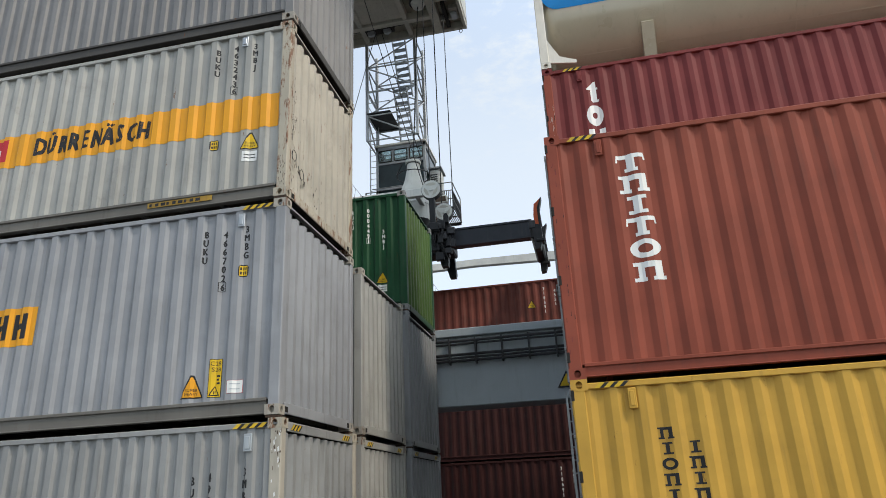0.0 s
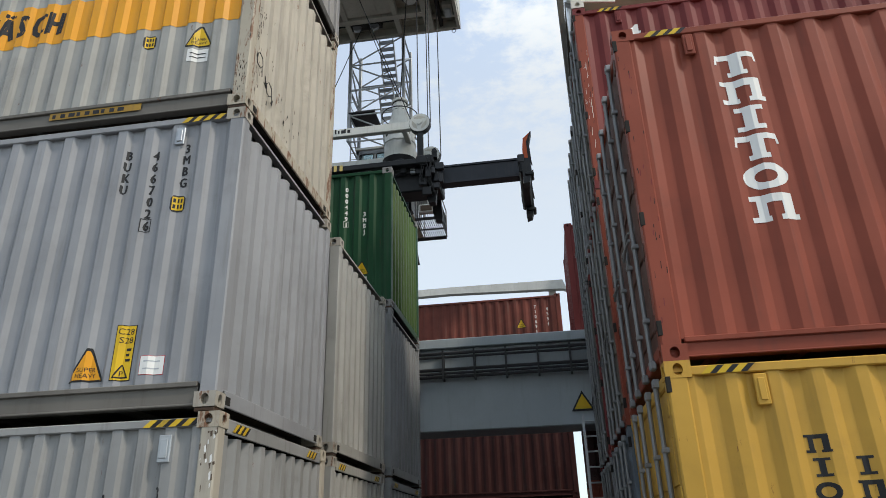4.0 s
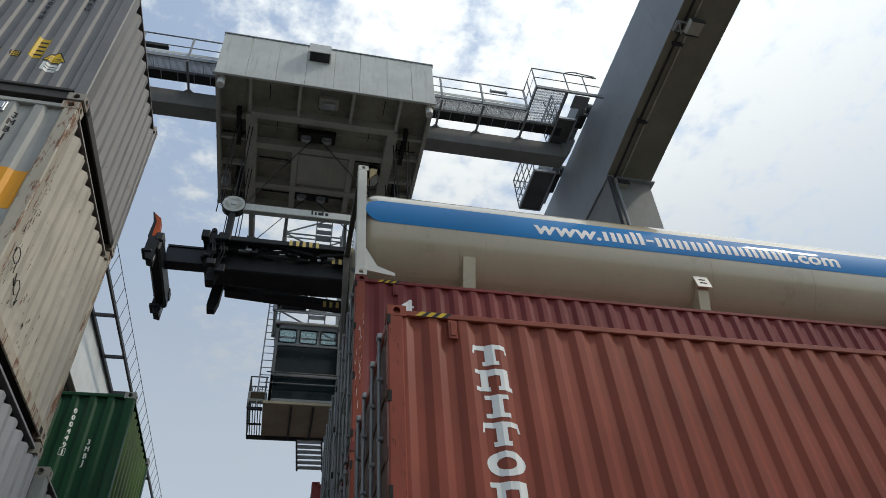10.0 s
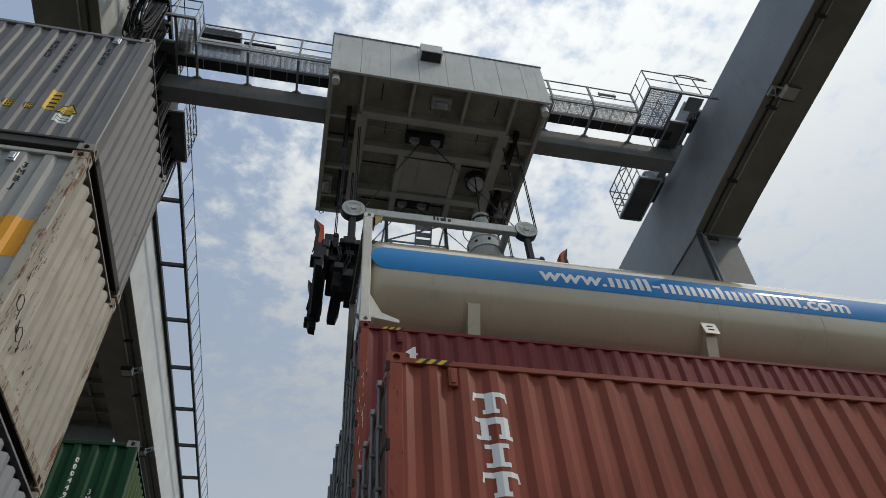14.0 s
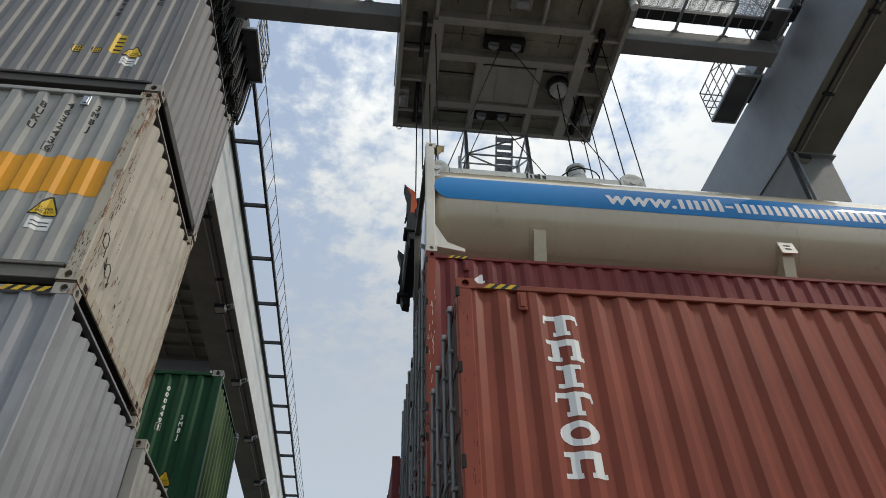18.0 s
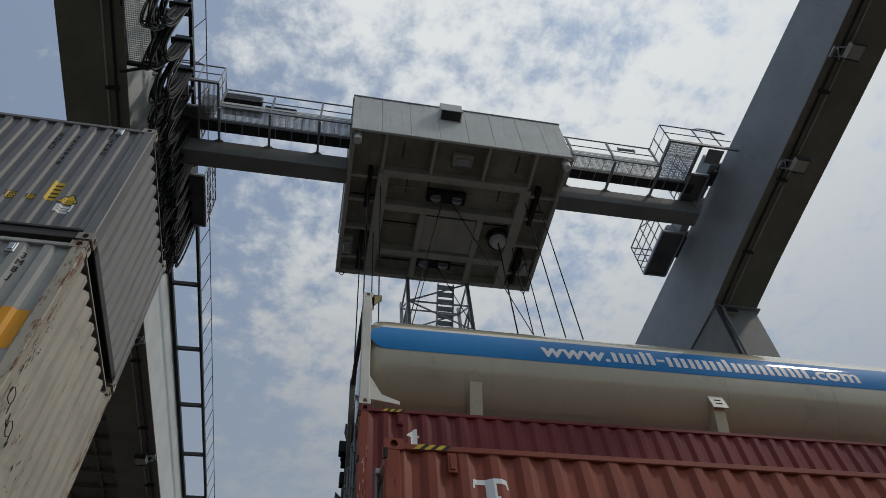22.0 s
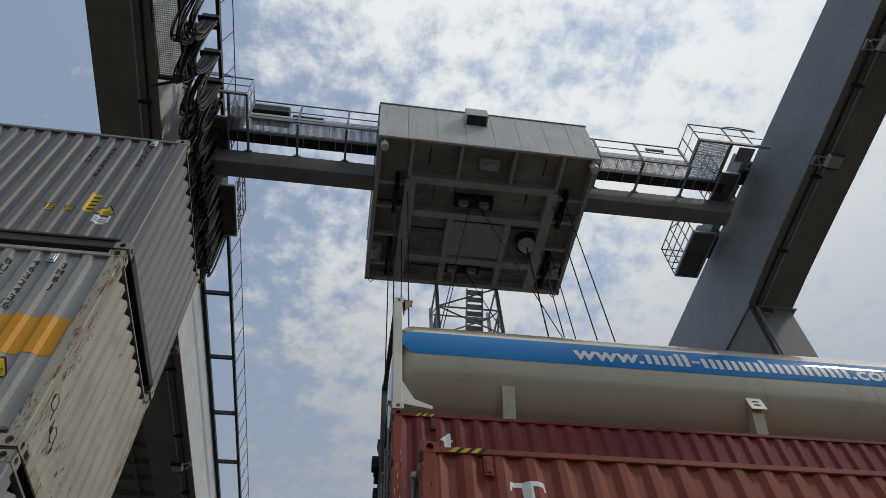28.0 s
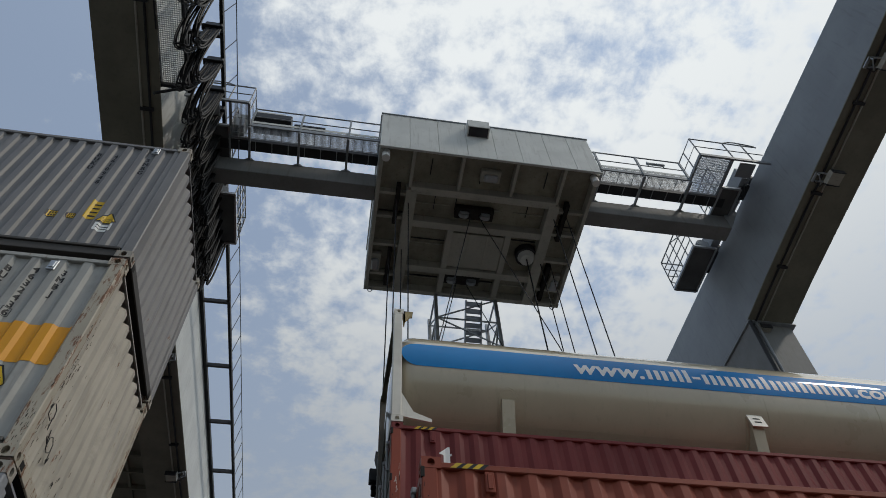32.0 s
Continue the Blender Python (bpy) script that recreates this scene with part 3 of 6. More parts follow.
def joined(pieces):
    """One flat mesh of several closed outlines."""
    vs, fs = [], []
    for pts in pieces:
        fs.append(tuple(range(len(vs), len(vs) + len(pts))))
        vs += [(p[0], p[1], 0) for p in pts]
    me = bpy.data.meshes.new("mark")
    me.from_pydata(vs, [], fs)
    return me


def box_pts(x0, x1, y0, y1):
    return [(x0, y0), (x1, y0), (x1, y1), (x0, y1)]


def column(c, wave, text, x, z, size, step, mat, name="painted_code", boxed=False):
    """Writing set one character below the other, from the top down."""
    for k, ch in enumerate(text):
        me = letters(ch, size, "CENTER", bold=0.0 if ch in "MNW" else 0.0025, squeeze=0.72)
        painted(c, wave, name, me, x, z - k * step, mat)
        painted(c, wave, "code_stroke", letters(ch, size, "CENTER", squeeze=0.72), x + 0.009, z - k * step, mat, "", 0.0036)
    if boxed:
        zz = z - (len(text) - 1) * step
        t, w, h = 0.007, size * 0.34, size * 0.5
        me = joined([box_pts(-w, w, -h * 0.25, -h * 0.25 + t), box_pts(-w, w, h * 1.62, h * 1.62 + t), box_pts(-w, -w + t, -h * 0.25, h * 1.62), box_pts(w - t, w, -h * 0.25, h * 1.62)])
        painted(c, wave, "code_frame", me, x, zz, mat)


def hazard(c, x, z, length, h=0.055, y=0.0, on_end=False):
    """A strip of slanted yellow and black stripes on a top rail."""
    n = max(3, round(length / 0.095))
    w = length / n
    pieces = [("mark_black", 0.002, [(0, 0), (length, 0), (length + h * 1.1, h), (h * 1.1, h)])]
    pieces += [("hazard_yellow", 0.004, [(k * w, 0), ((k + 0.55) * w, 0), ((k + 0.55) * w + h * 1.1, h), (k * w + h * 1.1, h)]) for k in range(n)]
    for mat, lift, pts in pieces:
        name = "hazard_ground" if mat == "mark_black" else "hazard_stripe"
        if on_end:
            me = bpy.data.meshes.new(name)
            me.from_pydata([(y + lift, x + u, z + v) for u, v in pts], [], [tuple(range(4))])
            me.materials.append(M[mat])
            ob = new(name, me)
            ob.parent = c
        else:
            painted(c, None, name, outline(pts), x, z, mat, y=y, lift=lift)


def warning(c, wave, x, z, s, note=True, field="mark_yellow"):
    """The orange warning triangle with its two words and the white note below or beside it."""
    painted(c, wave, "warning_sign", outline([(-s / 2, 0), (s / 2, 0), (0.06 * s, s * 0.92), (-0.06 * s, s * 0.92)]), x, z, "mark_black", "black-edged orange warning triangle", 0.003)
    k = 0.84
    painted(c, wave, "sign_field", outline([(-s / 2 * k, 0.05 * s), (s / 2 * k, 0.05 * s), (0.03 * s, s * 0.84), (-0.03 * s, s * 0.84)]), x, z, field, "", 0.005)
    painted(c, wave, "sign_text", letters("SUPER", s * 0.17, "CENTER"), x, z + s * 0.27, "mark_black", "", 0.007)
    painted(c, wave, "sign_text", letters("HEAVY", s * 0.17, "CENTER"), x, z + s * 0.11, "mark_black", "", 0.007)
    if note:
        painted(c, wave, "white_note", rect(0.20, 0.15), x - 0.10, z - 0.18, "mark_white", "white sticker with two lines of small print", 0.004)
        for j in range(2):
            painted(c, wave, "note_line", rect(0.15, 0.012), x - 0.07, z - 0.09 - 0.045 * j, "steel_dark", "", 0.006)


def plate(c, x, z, w=0.10, h=0.2):
    """The small data plate or lashing box under the top rail."""
    b = Build().box(x, x + w, 0.004, 0.03, z, z + h, 0.006).box(x + 0.02, x + w - 0.02, -0.006, 0.006, z + 0.03, z + h - 0.03, 0.004)
    return b


def small_tag(c, wave, x, z, w, h):
    painted(c, wave, "weight_tag", outline([(0.02, 0), (w - 0.02, 0), (w, 0.03), (w, h - 0.03), (w - 0.02, h), (0.02, h), (0, h - 0.03), (0, 0.03)]), x, z, "mark_black", "", 0.003)
    painted(c, wave, "tag_field", rect(w - 0.03, h - 0.03), x + 0.015, z + 0.015, "mark_yellow", "yellow weight tag", 0.005)
    for j in range(2):
        for k in range(3):
            painted(c, wave, "tag_line", rect(w * 0.14, h * 0.24), x + w * (0.19 + 0.235 * k), z + h * (0.2 + 0.36 * j), "mark_black", "", 0.007)


PITCH = 2.95
HL, HR = 2.715, 2.896


def tier(k):
    """Height of the foot of a thirty foot container in its stack; twist locks hold the containers a little apart."""
    return 0.03 + 2.752 * k


LEFT, RIGHT = "containers of the thirty foot stacks", "containers of the forty foot stacks"
fat = dict(outer=0.085, slope=0.040, inner=0.1095, depth=0.036, first=0.1505)
lean = dict(outer=0.085, slope=0.024, inner=0.085, depth=0.034, first=0.218)
long_a = dict(outer=0.075, slope=0.070, inner=0.0746, depth=0.036, first=0.179)
long_b = dict(outer=0.075, slope=0.070, inner=0.0746, depth=0.036, first=0.150)

# near stack beside the aisle, bottom to top
c1, w1 = container("worn grey freight container at the foot of the stack", "thirty", "grey_worn", -1, (0.05, 0, tier(0)), group=LEFT, casting_mat="cream_rust", post_mat="cream", corr=lean, plate_head=True)
column(c1, w1, "3MBJ", -0.45, HL - 0.62, 0.132, 0.128, "mark_black")
column(c1, w1, "494610", -0.875, HL - 0.66, 0.132, 0.128, "mark_black")
column(c1, w1, "BUKU", -1.085, HL - 0.69, 0.132, 0.128, "mark_black")
hazard(c1, -0.62, HL - 0.10, 0.42, y=0.012)
for y0 in (0.25, 1.95):
    hazard(c1, y0, HL - 0.125, 0.26, h=0.07, y=-0.007, on_end=True)
part("data_plate", plate(c1, -0.47, HL - 0.36), "galv", c1)

c2, w2 = container("light grey freight container with yellow weight panel", "thirty", "grey_light", -1, (0, 0, tier(1)), group=LEFT, corr=fat, rail_mat="rail_brown", casting_mat="casting_grimy")
c2["mark_shift"] = -0.065
column(c2, w2, "3MBG", -0.485, HL - 0.40, 0.128, 0.118, "mark_black")
column(c2, w2, "4667026", -0.78, HL - 0.443, 0.128, 0.118, "mark_black", boxed=True)
column(c2, w2, "BUKU", -1.055, HL - 0.41, 0.128, 0.118, "mark_black")
small_tag(c2, w2, -0.56, 1.715, 0.12, 0.16)
warning(c2, w2, -1.085, 0.255, 0.30, note=False, field="band_orange")
painted(c2, w2, "weight_panel", rect(0.155, 0.46), -0.862, 0.247, "mark_black", "tall yellow weight panel", 0.003)
painted(c2, w2, "panel_field", rect(0.141, 0.446), -0.855, 0.254, "mark_yellow", "", 0.005)
for k, s in enumerate(("C28", "S28")):
    painted(c2, w2, "panel_text", letters(s, 0.072, "RIGHT"), -0.722, 0.627 - k * 0.072, "mark_black", "", 0.007)
for k in range(3):
    painted(c2, w2, "panel_line", rect(0.04 - 0.012 * (k % 2), 0.022), -0.768, 0.49 - k * 0.043, "mark_black", "", 0.007)
painted(c2, w2, "panel_triangle", joined([[(0, 0), (0.12, 0), (0.106, 0.012), (0.014, 0.012)], [(0, 0), (0.014, 0.0), (0.065, 0.11), (0.055, 0.11)], [(0.106, 0), (0.12, 0), (0.065, 0.11), (0.055, 0.11)]]), -0.845, 0.268, "mark_black", "", 0.007)
painted(c2, w2, "panel_text", letters("P", 0.06, "CENTER"), -0.785, 0.285, "mark_black", "", 0.008)
painted(c2, w2, "sticker_border", rect(0.19, 0.155), -0.617, 0.28, "mark_red", "", 0.003)
painted(c2, w2, "white_sticker", rect(0.182, 0.147), -0.613, 0.284, "mark_white", "red-edged white sticker with small print", 0.005)
for k in range(2):
    painted(c2, w2, "note_line", rect(0.12, 0.010), -0.585, 0.325 + 0.06 * k, "galv", "", 0.007)
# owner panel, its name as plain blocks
painted(c2, w2, "owner_panel", rect(2.6, 0.52), -6.05, 1.12, "band_orange", "orange owner panel with dark block shapes", 0.003)
for k in range(8):
    painted(c2, w2, "block_shape", joined([box_pts(0, 0.07, 0, 0.34), box_pts(0.15, 0.22, 0, 0.34), box_pts(0.07, 0.15, 0.13, 0.21)]), -3.78 - 0.29 * k, 1.21, "mark_black", "", 0.005)
hazard(c2, -0.555, HL - 0.10, 0.42, y=0.012)
part("data_plate", plate(c2, -0.66, HL - 0.33, 0.09, 0.18), "galv", c2)

c3, w3 = container("rust-streaked off-white container with an orange band", "thirty", "white_worn", -1, (-0.015, 0, tier(2)), group=LEFT, corr=fat, casting_mat="cream_rust", end_label="scratched cream end wall", end_mat="cream", post_mat="cream_rust", rail_mat="rail_brown", sill_mat="cream_rust")
c3["mark_shift"] = -0.055
painted(c3, w3, "orange_band", rect(9.0 - 0.105, 0.52), -9.0, 1.065, "band_orange", "orange band painted along the side", 0.003)
for k, ch in enumerate("DÜRRENÄSCH"):
    painted(c3, w3, "band_text", letters(ch, 0.39, "CENTER", bold=0.010, shear=0.1, squeeze=0.58), -3.865 + 0.187 * k, 1.195, "mark_black", "", 0.005)
    painted(c3, w3, "text_stroke", letters(ch, 0.39, "CENTER", shear=0.1, squeeze=0.58), -3.835 + 0.187 * k, 1.195, "mark_black", "", 0.0056)
painted(c3, w3, "red_emblem", rect(0.7, 0.36), -5.10, 1.165, "mark_red", "plain red emblem field", 0.006)
painted(c3, w3, "emblem_shape", rect(0.44, 0.10), -4.98, 1.285, "mark_white", "", 0.008)
column(c3, w3, "3MBJ", -0.515, HL - 0.34, 0.128, 0.118, "mark_black")
column(c3, w3, "4632436", -0.805, HL - 0.33, 0.128, 0.118, "mark_black", boxed=True)
column(c3, w3, "BUKU", -1.085, HL - 0.35, 0.128, 0.118, "mark_black")
warning(c3, w3, -0.51, 0.765, 0.28)
small_tag(c3, w3, -1.105, 0.825, 0.12, 0.16)
part("data_plate", plate(c3, -0.76, HL - 0.30, 0.09, 0.16), "galv", c3)
painted(c3, None, "rail_tag", rect(0.95, 0.075), -1.95, 0.080, "tag_dark", "dark yellow tag on the bottom rail", 0.004, y=0.024)
for k in range(9):
    painted(c3, None, "tag_line", rect(0.035 + 0.015 * (k % 3), 0.042), -1.92 + 0.085 * k, 0.096, "mark_black", "", 0.006, y=0.024)

random.seed(21)
for k in range(110):
    yy, zz = (random.gauss(0.19, 0.06), random.gauss(0.95, 0.40)) if k < 70 else (random.gauss(0.40, 0.12), random.gauss(0.75, 0.25)) if k < 85 else (random.gauss(1.0, 0.20), random.gauss(0.45, 0.14))
    yy, zz = min(2.3, max(0.05, yy)), min(2.4, max(0.20, zz))
    w, h = random.uniform(0.004, 0.014), random.uniform(0.012, 0.075)
    x = 0.0015 if yy < 0.13 else -0.0195
    b = Build().add([(x, yy, zz), (x, yy + w, zz + 0.01), (x, yy + w * 1.4, zz + h), (x, yy + w * 0.3, zz + h * 0.9)], [(0, 1, 2, 3)])
    part("paint_scratch", b, "hole" if k % 3 else "timber", c3)
for k in range(34):
    xx, zz = random.uniform(-0.135, -0.015), 0.14 + abs(random.gauss(0, 0.28))
    w, h = random.uniform(0.003, 0.010), random.uniform(0.01, 0.05)
    part("paint_scratch", Build().add([(xx, 0.0012, zz), (xx + w, 0.0012, zz), (xx + w * 1.3, 0.0012, zz + h), (xx + w * 0.4, 0.0012, zz + h)], [(0, 1, 2, 3)]), "hole" if k % 3 else "timber", c3)
for pts in ([(0.20, 0.62), (0.19, 0.72), (0.24, 0.77), (0.31, 0.75), (0.33, 0.67), (0.28, 0.61), (0.20, 0.62)], [(0.31, 0.66), (0.33, 0.54)], [(0.40, 0.60), (0.44, 0.48), (0.38, 0.52)], [(0.46, 0.46), (0.45, 0.55), (0.50, 0.60), (0.57, 0.57), (0.58, 0.49), (0.52, 0.44), (0.46, 0.46)], [(0.57, 0.56), (0.60, 0.38), (0.62, 0.46)]):
    part("scribble", Build().path([(-0.0185, y, z) for y, z in pts], 0.0045, 5), "mark_black", c3)
# peeling paint on the post of the lowest container
for k in range(26):
    xx, zz = random.uniform(-0.14, -0.01), HL - 0.16 - abs(random.gauss(0, 0.28))
    w, h = random.uniform(0.004, 0.018), random.uniform(0.015, 0.07)
    part("paint_flake", Build().add([(xx, 0.0012, zz), (xx + w, 0.0012, zz + 0.01), (xx + w * 0.8, 0.0012, zz + h), (xx - w * 0.3, 0.0012, zz + h * 0.8)], [(0, 1, 2, 3)]), "mark_white" if k % 2 else "timber", c1)

c4, w4 = container("mid grey freight container on top of the stack", "thirty", "grey_top", -1, (0, 0, tier(3)), group=LEFT, corr=lean, rail_mat="rail_dark", casting_mat="casting_grimy", sill_mat="rail_dark")
column(c4, w4, "3MBG", -0.51, HL - 0.44, 0.128, 0.118, "mark_black")
column(c4, w4, "4610948", -0.94, HL - 0.44, 0.128, 0.118, "mark_black")
column(c4, w4, "BUKU", -1.16, HL - 0.44, 0.128, 0.118, "mark_black")
warning(c4, w4, -0.51, 0.68, 0.25)
small_tag(c4, w4, -1.225, 0.70, 0.13, 0.15)
small_tag(c4, w4, -1.00, 0.716, 0.11, 0.12)
painted(c4, w4, "yellow_label", rect(0.15, 0.40), -0.80, 0.74, "mark_yellow", "yellow weight label", 0.003)
for k in range(4):
    painted(c4, w4, "label_line", rect(0.085, 0.03), -0.765, 0.79 + 0.085 * k, "mark_black", "", 0.005)
part("data_plate", plate(c4, -0.50, HL - 0.26, 0.09, 0.16), "galv", c4)

# second and third row of the same block
r2a, _ = container("dirty white container with rusty corners", "thirty", "white_worn", -1, (0, PITCH, tier(0)), group=LEFT, casting_mat="casting_grimy", plate_head=True)
r2b, _ = container("weathered white container with a plain end wall", "thirty", "white_worn", -1, (0, PITCH, tier(1)), group=LEFT, casting_mat="casting_grimy")
r3a, _ = container("dark grey container low in the third row", "thirty", "grey_dark", -1, (0, 2 * PITCH, tier(0)), group=LEFT, plate_head=True)
r3b, _ = container("dark grey container under the green one", "thirty", "grey_dark", -1, (0, 2 * PITCH, tier(1)), group=LEFT)
for c in (r2a, r3a):
    for y0 in (0.25, 1.95):
        hazard(c, y0, HL - 0.125, 0.26, h=0.07, y=-0.007, on_end=True)
g, wg = container("dark green freight container with white codes", "thirty", "green", -1, (0, 2 * PITCH, tier(2)), group=LEFT, casting_mat="grey_worn", corr=fat, end_mat="green_end", end_label="yellow-green end wall with sunlight in its colour", sill_mat="green")
column(g, wg, "3MBJ", -0.52, HL - 0.95, 0.125, 0.118, "mark_white")
column(g, wg, "0004491", -0.86, HL - 0.42, 0.125, 0.120, "mark_white", boxed=True)
column(g, wg, "BUKU", -1.22, HL - 0.44, 0.125, 0.118, "mark_white")
warning(g, wg, -0.55, 0.62, 0.28)

# forty foot block on the other side of the aisle
RX, GAP = 3.30, 0.018  # face of the stack; gap with twist locks, sized to fit the camera's view
y1, wy = container("yellow freight container at the foot of the stack", "forty", "yellow", 1, (RX, -0.03, 0), doors=True, group=RIGHT, corr=dict(first=0.188))
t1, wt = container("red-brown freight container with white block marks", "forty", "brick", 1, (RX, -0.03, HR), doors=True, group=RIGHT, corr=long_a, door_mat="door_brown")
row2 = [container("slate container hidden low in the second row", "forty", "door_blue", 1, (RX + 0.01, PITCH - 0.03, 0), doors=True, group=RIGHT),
        container("red-brown container in the second row", "forty", "brick", 1, (RX + 0.01, PITCH - 0.03, HR + GAP), doors=True, group=RIGHT, door_mat="weathered_shade"),
        container("maroon freight container carrying the tank container", "forty", "maroon", 1, (RX + 0.01, PITCH - 0.03, 2 * (HR + GAP)), doors=True, group=RIGHT, corr=long_b, post_mat="brick", door_mat="weathered_shade")]
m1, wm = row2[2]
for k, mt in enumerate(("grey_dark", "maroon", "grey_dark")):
    container("weathered dark container in the third row", "forty", mt, 1, (RX + 0.02, 2 * PITCH - 0.03, k * HR), doors=True, group=RIGHT, door_mat="weathered_shade")
for k, mt in enumerate(("brick", "darkred", "maroon")):
    container("dark red container behind the crane sill", "forty", mt, 1, (RX - 0.08, 10.05, k * HR), group=RIGHT)
for k, mt in enumerate(("darkred", "darkred", "redfar")):
    far, wf = container("oxide red container standing across the aisle's end" if k == 2 else "dark red container standing across the aisle's end", "forty", mt, -1, (3.12, 15.0, k * HR), group=RIGHT)
    column(far, wf, "4551", -0.42, HR - 0.50, 0.15, 0.155, "mark_white")
    column(far, wf, "710691", -0.78, HR - 0.42, 0.15, 0.155, "mark_white")
    if k == 2:
        warning(far, wf, -1.22, 1.90, 0.3, note=False)


def block_mark(kind, w, h, t):
    """A plain bar shape the size of one painted character."""
    a = w / 2
    if kind == "ring":
        n = 20
        vs = [(r * math.cos(2 * math.pi * k / n) * a, h / 2 + r * math.sin(2 * math.pi * k / n) * h / 2, 0) for r in (1.0, 1 - 2.0 * t / w) for k in range(n)]
        me = bpy.data.meshes.new("mark")
        me.from_pydata(vs, [], [(k, (k + 1) % n, n + (k + 1) % n, n + k) for k in range(n)])
        return me
    p, q = t * 0.55, t * 0.5
    if kind == "stem":
        return outline([(-a * 0.64, 0), (a * 0.64, 0), (a * 0.64, q), (p, q), (p, h - q), (a * 0.64, h - q), (a * 0.64, h), (-a * 0.64, h), (-a * 0.64, h - q), (-p, h - q), (-p, q), (-a * 0.64, q)])
    if kind == "hook":
        return outline([(-p * 0.6, q * 0.6), (0, 0), (a * 0.7, 0), (a * 0.75, q), (p * 1.3, q), (p * 1.3, h * 0.60), (a * 0.7, h * 0.60), (a * 0.7, h * 0.70), (p * 1.3, h * 0.70), (p * 1.3, h), (p * 0.6, h), (-p * 1.4, h * 0.70), (-a * 0.7, h * 0.66), (-a * 0.7, h * 0.60), (-p * 0.6, h * 0.60)])
    if kind == "roof":
        return outline([(-a * 0.45, 0), (a * 0.45, 0), (a * 0.45, q), (p, q), (p, h - q * 1.2), (a * 0.85, h - q * 1.2), (a * 0.88, h - q * 2.2), (a, h - q * 2.2), (a * 0.92, h), (-a * 0.92, h), (-a, h - q * 2.2), (-a * 0.88, h - q * 2.2), (-a * 0.85, h - q * 1.2), (-p, h - q * 1.2), (-p, q), (-a * 0.45, q)])
    if kind == "gate":
        return outline([(-a, 0), (-a * 0.2, 0), (-a * 0.2, q), (-a * 0.2 - p * 0.3, q), (-a * 0.2 - p * 0.3, h - q * 1.6), (a * 0.35, h - q * 1.6), (a * 0.35, q), (a * 0.2, q), (a * 0.2, 0), (a, 0), (a, q), (a * 0.85, q), (a * 0.85, h), (-a, h), (-a, h - q), (-a * 0.7, h - q), (-a * 0.7, q), (-a, q)])
    return outline([(-a, 0), (-a + t, 0), (-a + t, h * 0.4), (a - t, h * 0.4), (a - t, 0), (a, 0), (a, h), (a - t, h), (a - t, h * 0.62), (-a + t, h * 0.62), (-a + t, h), (-a, h)])


for k, kind in enumerate(("roof", "gate", "stem", "roof", "ring", "gate")):
    painted(t1, wt, "block_shape", block_mark(kind, 0.33, 0.22, 0.085), 0.949 + 0.006 * k, HR - 0.575 - 0.2634 * k, "mark_white", "plain white block shape")
for k, kind in enumerate(("hook", "ring", "pair")):
    painted(m1, wm, "block_shape", block_mark(kind, 0.27, 0.40, 0.095), 0.80, HR - 0.76 - 0.458 * k, "mark_white", "plain white block shape")
for k in range(13):
    painted(y1, wy, "bar_shape", block_mark(("gate", "stem", "ring")[k % 3], 0.15, 0.115, 0.034), 0.889, HR - 0.645 - 0.148 * k, "mark_black", "plain black block shape")
for k in range(8):
    painted(y1, wy, "bar_shape", block_mark(("stem", "gate")[k % 2], 0.15, 0.115, 0.034), 1.152, HR - 0.79 - 0.148 * k, "mark_black", "plain black block shape")
for c, x in ((t1, 0.26), (y1, 0.24), (m1, 0.34)):
    hazard(c, x, HR - 0.10, 0.30, y=0.010)
    part("data_plate", plate(c, 0.57, HR - 0.33, 0.085, 0.21), "brick" if c is t1 else "maroon" if c is m1 else "yellow", c)

for k in range(30):
    xx, zz = 0.02 + 0.11 * random.random(), 0.4 + abs(random.gauss(1.0, 0.5))
    w, h = random.uniform(0.003, 0.008), random.uniform(0.02, 0.12)
    part("paint_scratch", Build().add([(xx, 0.0012, zz), (xx + w, 0.0012, zz), (xx + w * 2, 0.0012, zz + h), (xx + w * 1.2, 0.0012, zz + h)], [(0, 1, 2, 3)]), "tank_frame" if k % 3 else "hole", m1)
    zz = 0.2 + 2.4 * random.random()
    part("paint_scratch", Build().add([(xx, 0.0012, zz), (xx + w, 0.0012, zz), (xx + w * 1.4, 0.0012, zz + h * 0.5), (xx + w * 0.4, 0.0012, zz + h * 0.5)], [(0, 1, 2, 3)]), "maroon" if k % 2 else "hole", t1)

# ---- tank container ----
tank = thing("tank_container", "cream tank container with a blue band on its shell", "container", RIGHT, Matrix.Translation((RX + 0.005, PITCH - 0.03, 3 * (HR + GAP))))
TL, TW, TH = 12.192, 2.438, 2.591
